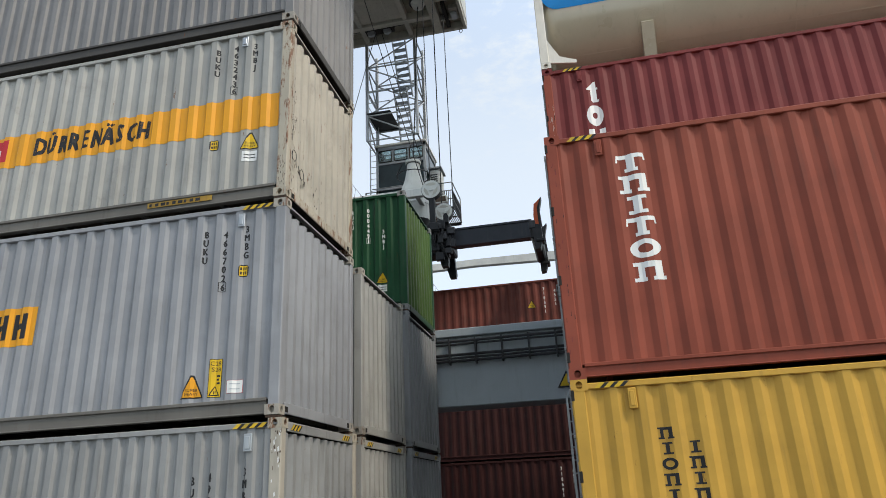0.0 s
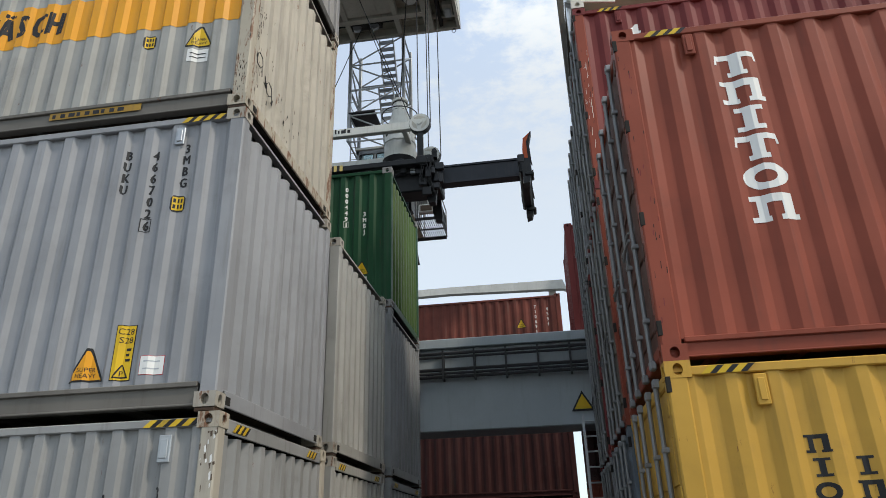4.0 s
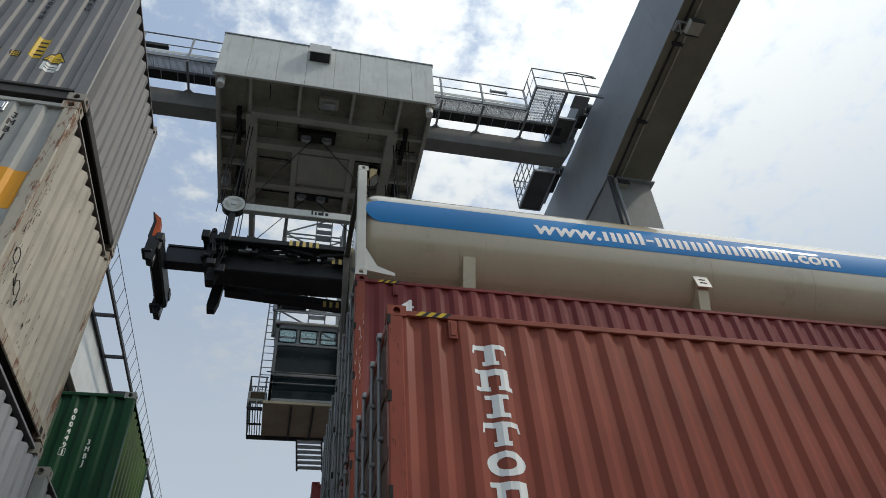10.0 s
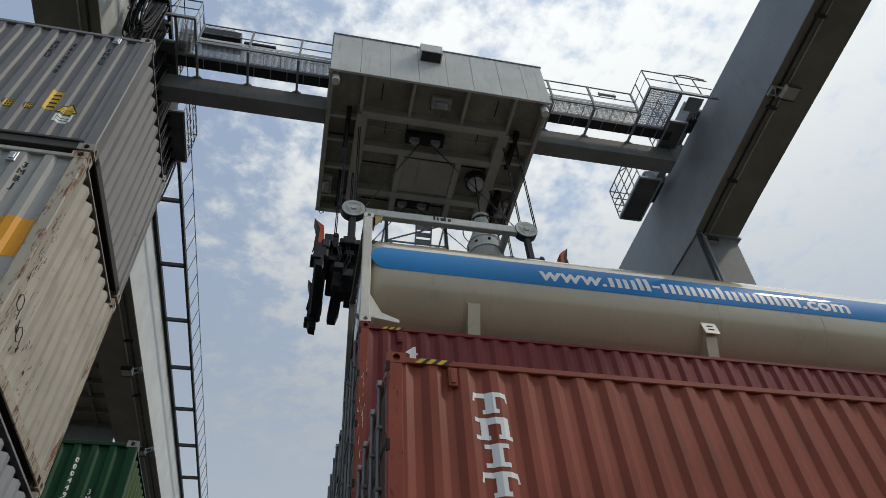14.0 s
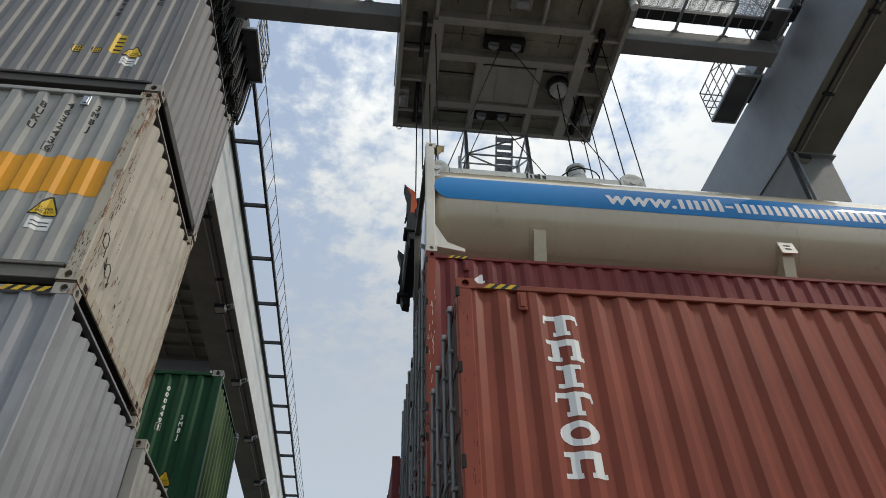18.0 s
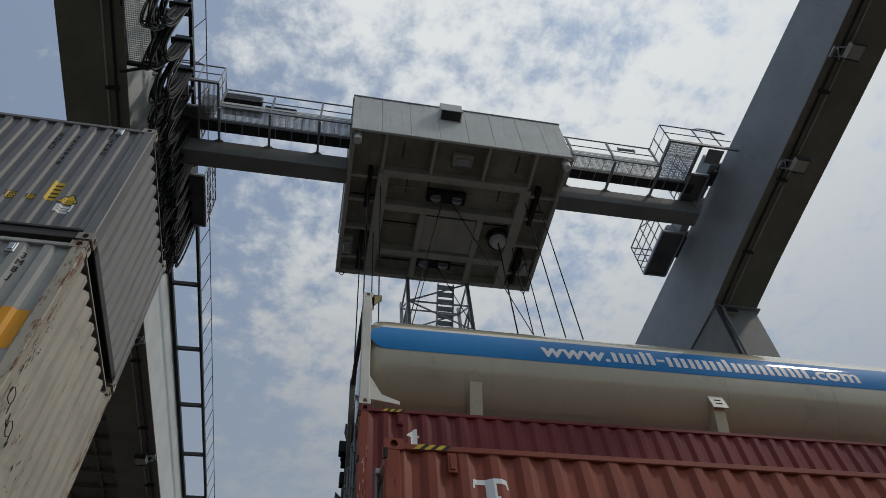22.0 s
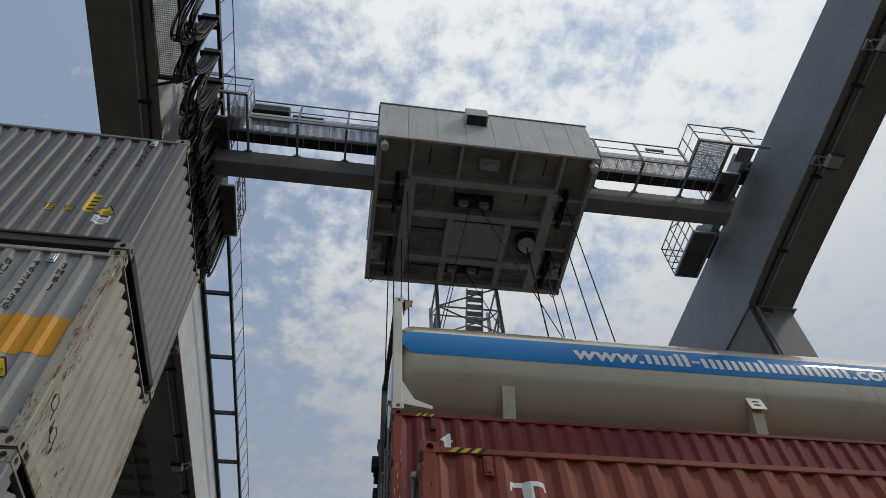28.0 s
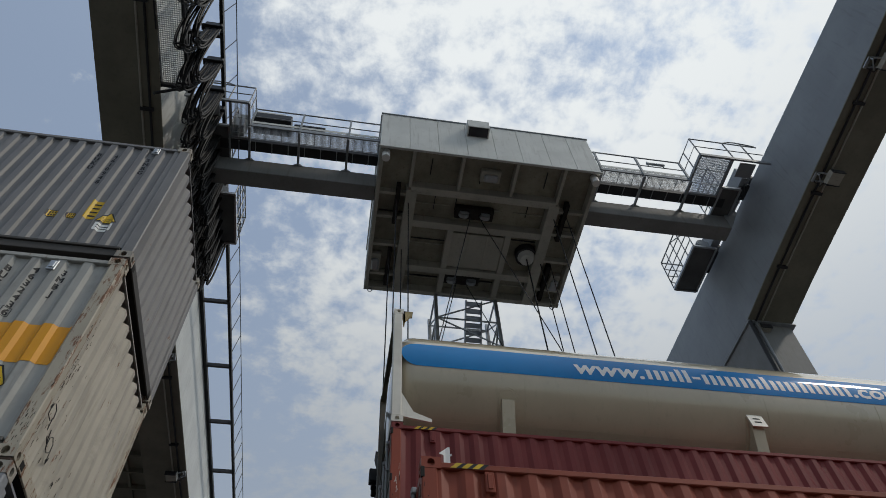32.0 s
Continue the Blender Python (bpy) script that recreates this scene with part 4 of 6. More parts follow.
for d in (0.0, TL):
    s = 1 if d == 0 else -1
    for y in (0.0, TW):
        o = 1 if y == 0 else -1
        # far posts, castings and gussets are coloured dark to stand for shade
        part("corner_post", Build().box(d, d + s * 0.15, y, y + o * 0.12, 0.115, TH - 0.115, 0.01), "tank_frame" if y == 0 else "weathered_shade", tank)
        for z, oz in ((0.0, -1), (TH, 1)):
            part("corner_casting", casting(1, d, y, z, -s, -o, oz), "tank_frame" if y == 0 else "end_shade", tank)
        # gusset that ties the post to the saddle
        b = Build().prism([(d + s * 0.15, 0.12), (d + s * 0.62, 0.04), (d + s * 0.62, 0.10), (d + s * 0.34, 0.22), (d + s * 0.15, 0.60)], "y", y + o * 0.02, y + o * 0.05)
        part("gusset", b, "tank_frame" if y == 0 else "end_shade", tank)
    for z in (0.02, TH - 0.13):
        part("end_rail", Build().box(d + s * 0.01, d + s * 0.12, 0.16, TW - 0.16, z, z + 0.11, 0.01), "end_shade" if d == 0 else "tank_frame", tank)
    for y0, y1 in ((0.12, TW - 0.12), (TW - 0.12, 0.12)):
        part("end_brace", Build().beam((d + s * 0.06, y0, 0.12), (d + s * 0.06, TW / 2, 1.2), 0.07, 0.07), "end_shade" if d == 0 else "tank_frame", tank)
R, n = 1.215, 72
prof = [(0.03, 0.0), (0.035, 0.40), (0.06, 0.80), (0.11, 1.02), (0.18, 1.13), (0.28, 1.195), (0.38, R), (TL / 2, R)]
prof = prof + [(TL - x, r) for x, r in reversed(prof[:-1])]
ccy, ccz = TW / 2, TH / 2 + 0.09
vs = [(x, ccy + r * math.cos(2 * math.pi * k / n), ccz + r * math.sin(2 * math.pi * k / n)) for x, r in prof for k in range(n)]
fs = [(j * n + k, j * n + (k + 1) % n, (j + 1) * n + (k + 1) % n, (j + 1) * n + k) for j in range(len(prof) - 1) for k in range(n)]
shell = part("tank_shell", Build().add(vs, fs), "tank", tank, "glossy cream tank shell", True)


def on_shell(me, x, a0, mat, name, lift, label=""):
    """A flat mark wrapped on the shell: x along it, height as arc above the angle a0 (degrees above the horizontal)."""
    bm = bmesh.new(); bm.from_mesh(me)
    lo, hi = min(v.co.y for v in bm.verts), max(v.co.y for v in bm.verts)
    k = int((hi - lo) / 0.04) + 1
    for j in range(1, k):
        bmesh.ops.bisect_plane(bm, geom=bm.verts[:] + bm.edges[:] + bm.faces[:], plane_co=(0, lo + (hi - lo) * j / k, 0), plane_no=(0, 1, 0))
    for v in bm.verts:
        a = radians(a0) + v.co.y / R
        v.co = (x + v.co.x, ccy - (R + lift) * math.cos(a), ccz + (R + lift) * math.sin(a))
    out = bpy.data.meshes.new(name); bm.to_mesh(out); bm.free()
    out.materials.append(M[mat]); out.shade_smooth()
    ob = new(name, out); ob.parent = shell
    if label:
        tagged(ob, label)


BH, BA = 0.58, -8.1  # height of the band and the angle where it begins
pill = [(BH / 2 - BH / 2 * math.cos(a), BH / 2 - BH / 2 * math.sin(a)) for a in np.linspace(math.pi / 2, -math.pi / 2, 17)]
on_shell(outline([(11.6, 0.0), *pill, (11.6, BH)][::-1]), 0.14, BA, "blue_band", "blue_band", 0.004, "blue band with a rounded end")
# the web address: its readable ends in writing, the name between them as plain bars
on_shell(letters("www.", 0.46, bold=0.012, shear=0.12, squeeze=1.17), 3.12, BA + math.degrees(0.13 / R), "mark_white", "web_writing", 0.007)
x = 4.45
for ch in "xxll-xxxxhxxxxx":
    w = {"x": 0.235, "h": 0.235, "l": 0.085, "-": 0.15}[ch]
    h = {"x": 0.25, "h": 0.34, "l": 0.34, "-": 0.06}[ch]
    z0 = 0.10 if ch == "-" else 0.0
    pieces = [box_pts(0, w, z0, z0 + h)] if ch in "l-" else [box_pts(0, 0.085, 0, h), box_pts(w - 0.085, w, 0, 0.25)]
    on_shell(joined(pieces), x, BA + math.degrees(0.13 / R), "mark_white", "bar_shape", 0.007)
    x += w + 0.052
on_shell(letters(".com", 0.46, bold=0.012, shear=0.12, squeeze=1.17), x - 0.03, BA + math.degrees(0.13 / R), "mark_white", "web_writing", 0.007)


def strap(x, w, a0, a1, r0, r1, side=-1, steps=10):
    """A bent plate that follows the shell between two angles (degrees, below the horizontal)."""
    vs, fs = [], []
    for k in range(steps + 1):
        a = radians(a0 + (a1 - a0) * k / steps)
        vs += [(x + dx, ccy + side * r * math.cos(a), ccz + r * math.sin(a)) for dx, r in ((0, r0), (w, r0), (w, r1), (0, r1))]
    for k in range(steps):
        fs += [(4 * k + e, 4 * k + (e + 1) % 4, 4 * k + 4 + (e + 1) % 4, 4 * k + 4 + e) for e in range(4)]
    return Build().add(vs, fs + [(3, 2, 1, 0), tuple(4 * steps + e for e in range(4))])


for x in (1.80, 6.12, 10.4):
    for side in (-1, 1):
        leg = part("saddle_leg", Build().prism([(ccy + side * (ccy - v), w) for v, w in ((0.13, 0.72), (0.36, 0.10), (0.75, 0.10), (0.62, 0.40), (0.26, 0.79), (0.19, 0.79))], "x", x, x + 0.21), "tank", tank)
        part("saddle_pad", strap(x - 0.05, 0.31, -29, -84, R - 0.01, R + 0.012, side), "tank", leg)
        if x == 6.12:
            f = lambda v: ccy + side * (ccy - v)  # noqa: E731
            pl = part("saddle_plate", Build().prism([(f(0.10), 0.56), (f(0.125), 0.56), (f(0.165), 0.84), (f(0.14), 0.84)], "x", x - 0.03, x + 0.25), "tank_frame", leg, "white plate with two slots")
            for z in (0.645, 0.725):
                y = 0.10 + (z - 0.56) / 0.28 * 0.04
                part("plate_slot", Build().box(x + 0.05, x + 0.17, f(y - 0.003), f(y + 0.02), z, z + 0.025), "hole", pl)
        else:
            # weld rings of the doubler above the leg
            for rr in (0.13, 0.17):
                pts = []
                for q in np.linspace(0, math.pi, 13):
                    a = radians(-29) + rr * math.sin(q) / R
                    pts.append((x + 0.105 + rr * math.cos(q), ccy + side * (R + 0.002) * math.cos(a), ccz + (R + 0.002) * math.sin(a)))
                part("weld_ring", Build().path(pts, 0.003, 5), "tank", shell)
    part("saddle_beam", Build().box(x + 0.02, x + 0.19, 0.60, TW - 0.60, 0.02, 0.30), "tank_frame", tank)
# weld seams round and along the shell
for x in (2.2, 4.35, 6.5, 8.65, 10.8):
    part("weld_seam", strap(x, 0.018, -178, -10, R - 0.004, R + 0.003, -1, 40), "tank", shell)
part("weld_seam", strap(0.62, TL - 1.24, -50.5, -49.8, R - 0.004, R + 0.004, -1, 1), "tank", shell)
b = Build().box(7.2, 11.6, ccy - 0.35, ccy - 0.05, TH + 0.03, TH + 0.06)
b.path([(7.3, ccy - 0.35, TH + 0.04), (7.3, ccy - 0.35, TH + 0.12), (11.6, ccy - 0.35, TH + 0.12), (11.6, ccy - 0.35, TH + 0.04)], 0.02)
part("top_walkway", b, "galv", tank)
part("lifting_lug", Build().prism([(0.178, TH - 0.03), (0.33, TH - 0.05), (0.33, TH - 0.12), (0.20, TH - 0.30), (0.178, TH - 0.30)], "y", 0.02, 0.05).box(0.178, 0.34, 0.02, 0.16, TH - 0.05, TH - 0.03).box(0.178, 0.20, 0.02, 0.16, TH - 0.30, TH - 0.03), "lug_tan", tank, "tan lifting lug behind the top corner")

# ---- gantry crane ----
CX = 6.29            # centre of the crane when it has come to rest
ZT = 22.0            # girder top
HALF = 9.37
crane = thing("gantry_crane", "grey rail-mounted gantry crane with two box girders", "crane")


def haunch(y):
    """Bottom of the girders, deeper towards the legs; its near-end rise is bent to fit the camera's view."""
    return float(np.interp(y, (-40, -3.2, -1.0, 1.0, 4.3, 6.3, 8.2, 40), (20.0, 19.85, 19.60, 19.42, 19.14, 18.96, 18.72, 18.78)))


ys = [-3.2, 0, 1, 2, 3.2, 4.3, 5.4, 6.5, 7.4, 8.2, 12, 16, 22, 28, 34, 60, 80]
GW = 1.5
for s in (-1, 1):
    xi, xo = s * HALF, s * (HALF + GW)
    girder = Build()
    web = []
    for y in ys:
        zb = haunch(y)
        web.append([(xi, y, zb), (xi, y, ZT), (xo, y, ZT), (xo, y, zb)])
    vs = [p for q in web for p in q]
    fs = [(4 * j + k, 4 * j + (k + 1) % 4, 4 * j + 4 + (k + 1) % 4, 4 * j + 4 + k) for j in range(len(web) - 1) for k in range(4)]
    fs += [(0, 1, 2, 3), tuple(4 * (len(web) - 1) + k for k in (3, 2, 1, 0))]
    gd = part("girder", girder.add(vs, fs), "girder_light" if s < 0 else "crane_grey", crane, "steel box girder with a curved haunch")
    # bottom flange, proud of the web on both sides
    fl = Build()
    a, c_ = xi - s * 0.05, xo + s * 0.05
    row = [[(a, y, haunch(y) - 0.035), (a, y, haunch(y) + 0.002), (c_, y, haunch(y) + 0.002), (c_, y, haunch(y) - 0.035)] for y in ys]
    vs = [p for q in row for p in q]
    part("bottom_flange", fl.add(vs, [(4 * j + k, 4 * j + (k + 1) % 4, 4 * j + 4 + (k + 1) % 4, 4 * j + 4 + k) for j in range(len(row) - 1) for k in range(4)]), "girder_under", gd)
    # pipe along the flange
    pts = [(xi + s * 0.22, y, haunch(y) - 0.07) for y in ys]
    part("cable_pipe", Build().path(pts, 0.035, 6), "steel_dark", gd)
    for y in (-2.2, 0.6, 3.4, 6.0, 9.5, 13.0, 16.5, 20.0):
        part("pipe_clip", Build().box(xi + s * 0.14, xi + s * 0.48, y - 0.05, y + 0.05, haunch(y) - 0.12, haunch(y) - 0.03, 0.01), "steel_dark", gd)
    part("conduit", Build().path([(xi + s * 0.44, y, haunch(y) - 0.065) for y in ys], 0.03, 6), "crane_under", gd, "pale conduit along the flange")
    # top rail
    part("trolley_rail", Build().box(xi + s * 0.2, xi + s * 0.32, -3.2, 80, ZT, ZT + 0.14), "steel_dark", gd)
    # head of the leg and the leg
    leg = Build()
    sec = [(18.66, 0.0, 1.5, 8.2, 10.9), (12.0, 0.05, 1.45, 8.6, 10.6), (5.7, 0.15, 1.35, 9.1, 10.2)]
    vs = [p for z, i, o, ya, yb in sec for p in ((xi + s * i, ya, z), (xi + s * o, ya, z), (xi + s * o, yb, z), (xi + s * i, yb, z))]
    fs = [(4 * j + k, 4 * j + (k + 1) % 4, 4 * j + 4 + (k + 1) % 4, 4 * j + 4 + k) for j in range(2) for k in range(4)] + [(0, 1, 2, 3), (11, 10, 9, 8)]
    part("leg", leg.add(vs, fs), "girder_leg", crane, "tapered box leg under the girder")
    part("leg_flange", Build().box(xi - s * 0.06, xo + s * 0.16, 8.08, 11.0, 18.63, 18.70), "crane_grey", crane)
    part("leg_pipe", Build().path([(xi + s * 0.0, 8.10, 18.62), (xi + s * 0.04, 8.52, 12.0), (xi + s * 0.14, 9.02, 5.8)], 0.07, 8), "steel_dark", crane)
    part("leg_pipe", Build().path([(xi + s * 0.22, 8.12, 18.62), (xi + s * 0.24, 8.54, 12.0), (xi + s * 0.30, 9.04, 5.8)], 0.05, 8), "crane_grey", crane)
    part("bogie", Build().box(xi - s * 0.6, xo + s * 1.6, 9.1, 10.4, 0.25, 3.9, 0.15), "crane_grey", crane)
    # floodlights on brackets under the girder
    for y in ((-0.5, 2.9, 8.4, 13.5) if s > 0 else (12.0, 18.2, 24.0, 29.8, 35.5)):
        z = haunch(y)
        lamp = part("floodlight", Build().box(xi - s * 0.03, xi + s * 0.05, y - 0.16, y + 0.16, z - 0.10, z - 0.036, 0.01), "galv", gd, "unlit grey floodlight on a bracket")
        for dy in (-0.14, 0.14):
            part("lamp_arm", Build().beam((xi, y + dy, z - 0.06), (xi + s * 0.30, y + dy * 0.9 - 0.12, z - 0.30), 0.035, 0.05), "galv", lamp)
        part("lamp_stay", Build().beam((xi + s * 0.02, y - 0.14, z - 0.20), (xi + s * 0.20, y + 0.14, z - 0.22), 0.03, 0.03).beam((xi + s * 0.02, y - 0.14, z - 0.06), (xi + s * 0.02, y - 0.14, z - 0.22), 0.03, 0.03), "galv", lamp)
        body = part("lamp_body", Build().prism([(xi + s * 0.20, z - 0.26), (xi + s * 0.62, z - 0.34), (xi + s * 0.60, z - 0.44), (xi + s * 0.24, z - 0.40)], "y", y - 0.38, y + 0.04), "crane_under", lamp)
        for dy in (-0.40, 0.03):
            part("lamp_rim", Build().box(xi + s * 0.22, xi + s * 0.63, y + dy, y + dy + 0.03, z - 0.45, z - 0.27, 0.006), "steel_dark", body)
        part("lamp_cable", Build().path([(xi + s * 0.26, y + 0.02, z - 0.27), (xi + s * 0.12, y + 0.16, z - 0.34), (xi + s * 0.02, y + 0.12, z - 0.14)], 0.014, 5), "rubber", lamp)
# walkway along the inner side of one girder
xw = -HALF
part("walkway_rail", Build().box(xw + 1.00, xw + 1.10, -3.2, 78, 21.92, 22.12), "black_steel", crane)
part("walkway_rail", Build().box(xw + 0.02, xw + 0.14, -3.2, 78, 21.86, 22.06), "black_steel", crane)
for k in range(24):
    y = -1.26 + 3.37 * k
    part("walkway_bracket", Build().box(xw + 0.02, xw + 1.05, y, y + 0.10, 21.90, 22.06), "steel_dark", crane)
part("handrail_wire", Build().tube((xw + 1.24, -3.1, 23.1), (xw + 1.24, 78, 23.1), 0.016, 5), "steel_dark", crane)
for k in range(72):
    part("handrail_post", Build().tube((xw + 1.08, -3.0 + 1.12 * k, 22.0), (xw + 1.24, -3.0 + 1.12 * k, 23.1), 0.014, 5), "steel_dark", crane)
mesh_b = Build()
for k in range(105):
    mesh_b.box(xw + 0.02, xw + 0.70, -3.0 + 0.055 * k, -2.990 + 0.055 * k, 19.47, 19.50)
for k in range(13):
    mesh_b.box(xw + 0.03 + 0.055 * k, xw + 0.040 + 0.055 * k, -3.0, 2.75, 19.46, 19.49)
pf = part("side_platform", Build().box(xw, xw + 0.04, -3.0, 2.8, 19.36, 19.52), "steel_dark", crane, "fine mesh platform on the girder's side")
tagged(part("platform_mesh", mesh_b, "galv", pf), "fine steel mesh of the platform", kind="stuff")
part("platform_edge", Build().box(xw + 0.68, xw + 0.75, -3.0, 2.8, 19.36, 19.52), "steel_dark", pf)
for y in (-2.9, 0.0, 2.75):
    part("platform_bracket", Build().box(xw, xw + 0.75, y - 0.04, y + 0.04, 19.30, 19.46), "steel_dark", pf)
    part("bracket_strut", Build().beam((xw + 0.02, y, 18.75), (xw + 0.62, y, 19.32), 0.06, 0.06), "steel_dark", pf)
# ribbed floor of the outrigger house behind the far leg
ox0, ox1 = -HALF - GW - 4.6, -HALF - GW - 0.05
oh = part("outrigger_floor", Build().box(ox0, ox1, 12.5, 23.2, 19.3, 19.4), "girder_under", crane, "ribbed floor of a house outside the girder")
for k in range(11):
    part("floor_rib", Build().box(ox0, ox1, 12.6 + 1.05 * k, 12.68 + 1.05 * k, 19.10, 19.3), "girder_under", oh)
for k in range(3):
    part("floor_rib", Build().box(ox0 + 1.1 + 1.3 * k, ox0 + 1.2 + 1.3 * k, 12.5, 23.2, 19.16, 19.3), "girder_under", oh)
part("outrigger_wall", Build().box(ox0, ox1, 12.4, 12.5, 19.3, 21.8), "crane_white", crane)
part("outrigger_wall", Build().box(ox0, ox1, 23.2, 23.3, 17.6, 21.8), "crane_grey", crane, "grey end wall hanging below the floor")
# sill beam between the legs, with its pipes and brackets
part("sill_beam", Build().box(-HALF - 2.5, HALF + 2.5, 9.02, 9.95, 3.86, 5.55, 0.02), "sill", crane, "light grey sill beam between the crane legs")
part("sill_cap", Build().box(-HALF - 2.5, HALF + 2.5, 8.92, 10.0, 5.55, 5.75, 0.015), "sill", crane)
for k, z in enumerate((5.42, 5.34, 5.08, 5.00, 4.93)):
    part("cable_pipe", Build().tube((-HALF - 2, 8.86, z), (HALF + 2, 8.86, z), 0.026 if k % 2 else 0.034, 6), "steel_dark", crane)
for k in range(34):
    x = -HALF - 1.5 + 0.65 * k
    part("pipe_bracket", Build().box(x, x + 0.035, 8.82, 9.02, 4.86, 5.48), "steel_dark", crane)
part("warning_plate", Build().prism([(5.97, 4.12), (6.43, 4.12), (6.20, 4.52)], "y", 8.99, 9.0), "mark_black", crane)
part("warning_plate", Build().prism([(6.03, 4.16), (6.37, 4.16), (6.20, 4.45)], "y", 8.983, 8.99), "mark_yellow", crane, "yellow warning triangle on the sill")
part("cable_cabinet", Build().box(6.56, 7.01, 8.5, 9.0, 2.6, 3.75, 0.02), "galv", crane, "grey switch cabinet on the leg ladder")
for z in np.arange(2.2, 3.9, 0.28):
    part("ladder_rung", Build().tube((6.16, 8.8, z), (6.56, 8.8, z), 0.016, 6), "galv", crane)
for x in (6.16, 6.56):
    part("ladder_stile", Build().box(x - 0.025, x + 0.025, 8.78, 8.82, 1.6, 4.0), "galv", crane)

# ---- trolley ----
trolley = thing("crane_trolley", "light grey crane trolley with a hanging operator's cab", "crane trolley")
TWD, TD, TZ, TTOP = 6.85, 5.45, 20.2, 22.55
hw = TWD / 2


def at(u, v):
    return -hw + u * TWD, v * TD


# skin of the house
seams = [0.0, 0.13, 0.26, 0.39, 0.52, 0.64, 0.77, 0.89, 1.0]
for a, c_ in zip(seams, seams[1:]):
    part("front_panel", Build().box(-hw + a * TWD + 0.004, -hw + c_ * TWD - 0.004, 0.0, 0.05, TZ + 0.02, TTOP - 0.06, 0.006), "crane_white", trolley)
part("front_edge", Build().box(-hw - 0.03, hw + 0.03, -0.03, 0.03, TTOP - 0.06, TTOP, 0.01), "crane_grey", trolley)
part("front_edge", Build().box(-hw - 0.03, hw + 0.03, -0.03, 0.05, TZ - 0.02, TZ + 0.03, 0.01), "crane_white", trolley)
part("house_wall", Build().box(-hw, -hw + 0.06, 0.05, TD, TZ + 0.35, TTOP, 0.01), "crane_white", trolley)
part("house_wall", Build().box(hw - 0.06, hw, 0.05, TD, TZ + 0.35, TTOP, 0.01), "crane_white", trolley)
part("house_wall", Build().box(-hw, hw, TD - 0.06, TD, TZ + 0.05, TTOP, 0.01), "crane_white", trolley)
part("house_roof", Build().box(-hw - 0.04, hw + 0.04, 0.05, TD, TTOP - 0.05, TTOP - 0.005, 0.01), "crane_white", trolley)
hood = part("vent_hood", Build().prism([(-0.33, TTOP - 0.40), (0.02, TTOP - 0.34), (0.02, TTOP - 0.95), (-0.33, TTOP - 0.86)], "x", -0.72, -0.02), "crane_white", trolley, "boxy vent hood on the front")
# dark sheet for the shade inside the hood
part("vent_mouth", Build().add([(-0.68, -0.31, TTOP - 0.869), (-0.06, -0.31, TTOP - 0.869), (-0.06, -0.02, TTOP - 0.944), (-0.68, -0.02, TTOP - 0.944)], [(0, 1, 2, 3)]), "steel_dark", hood)
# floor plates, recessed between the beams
part("floor_plate", Build().box(-hw + 0.02, hw - 0.02, 0.05, TD - 0.02, TZ + 0.34, TZ + 0.37), "floor_recess_shade", trolley, "floor plate in a shaded tone between the beams")
for u, v, du, dv in ((0.24, 0.12, 0, 0.05), (0.47, 0.15, 0, 0.04), (0.77, 0.12, 0, 0.05), (0.28, 0.33, 0, 0.06), (0.38, 0.33, 0, 0.05), (0.72, 0.33, 0, 0.05), (0.10, 0.44, 0.07, 0), (0.29, 0.61, 0.09, 0), (0.73, 0.55, 0.07, 0), (0.30, 0.89, 0.08, 0), (0.56, 0.89, 0.08, 0), (0.90, 0.42, 0.06, 0)):
    xa, ya = -hw + u * TWD, v * TD
    part("floor_angle", Build().box(xa - 0.012 - du * TWD, xa + 0.012 + du * TWD, ya - 0.012 - dv * TD, ya + 0.012 + dv * TD, TZ + 0.29, TZ + 0.339), "steel_dark", trolley)


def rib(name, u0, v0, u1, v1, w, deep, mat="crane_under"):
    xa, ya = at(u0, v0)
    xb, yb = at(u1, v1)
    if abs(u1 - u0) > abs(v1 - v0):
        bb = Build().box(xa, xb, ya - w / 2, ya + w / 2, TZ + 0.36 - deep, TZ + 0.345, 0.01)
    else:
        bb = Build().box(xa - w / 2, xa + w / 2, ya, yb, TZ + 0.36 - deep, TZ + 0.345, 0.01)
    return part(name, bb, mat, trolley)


for u in (0.165, 0.83):
    rib("main_beam", u, 0.25, u, 0.99, 0.34, 0.40)
for v, deep in ((0.25, 0.38), (0.475, 0.36), (0.80, 0.36)):
    rib("cross_beam", 0.16, v, 0.835, v, 0.24, deep)
rib("cross_beam", 0.0, 0.985, 1.0, 0.985, 0.16, 0.36)
for u in (0.375, 0.655):
    rib("inner_beam", u, 0.48, u, 0.985, 0.20, 0.33)
for u in (0.155, 0.375, 0.62, 0.84):
    rib("front_rib", u, 0.01, u, 0.245, 0.10, 0.30)
for u0, u1 in ((0.0, 0.145), (0.855, 1.0)):
    for v in (0.30, 0.46, 0.66, 0.88):
        rib("side_rib", u0, v, u1, v, 0.10, 0.26)
rib("side_beam", 0.012, 0.02, 0.012, 0.98, 0.12, 0.36)
rib("side_beam", 0.988, 0.02, 0.988, 0.98, 0.12, 0.36)
for u, v in ((0.27, 0.36), (0.52, 0.36), (0.74, 0.36), (0.27, 0.64), (0.27, 0.9), (0.74, 0.9)):
    rib("stiffener", u - 0.085, v, u + 0.085, v, 0.025, 0.08)
part("hatch", Build().box(*(at(0.39, 0)[0], at(0.64, 0)[0]), at(0, 0.52)[1], at(0, 0.77)[1], TZ + 0.10, TZ + 0.14, 0.01), "crane_under", trolley, "grey floor hatch")
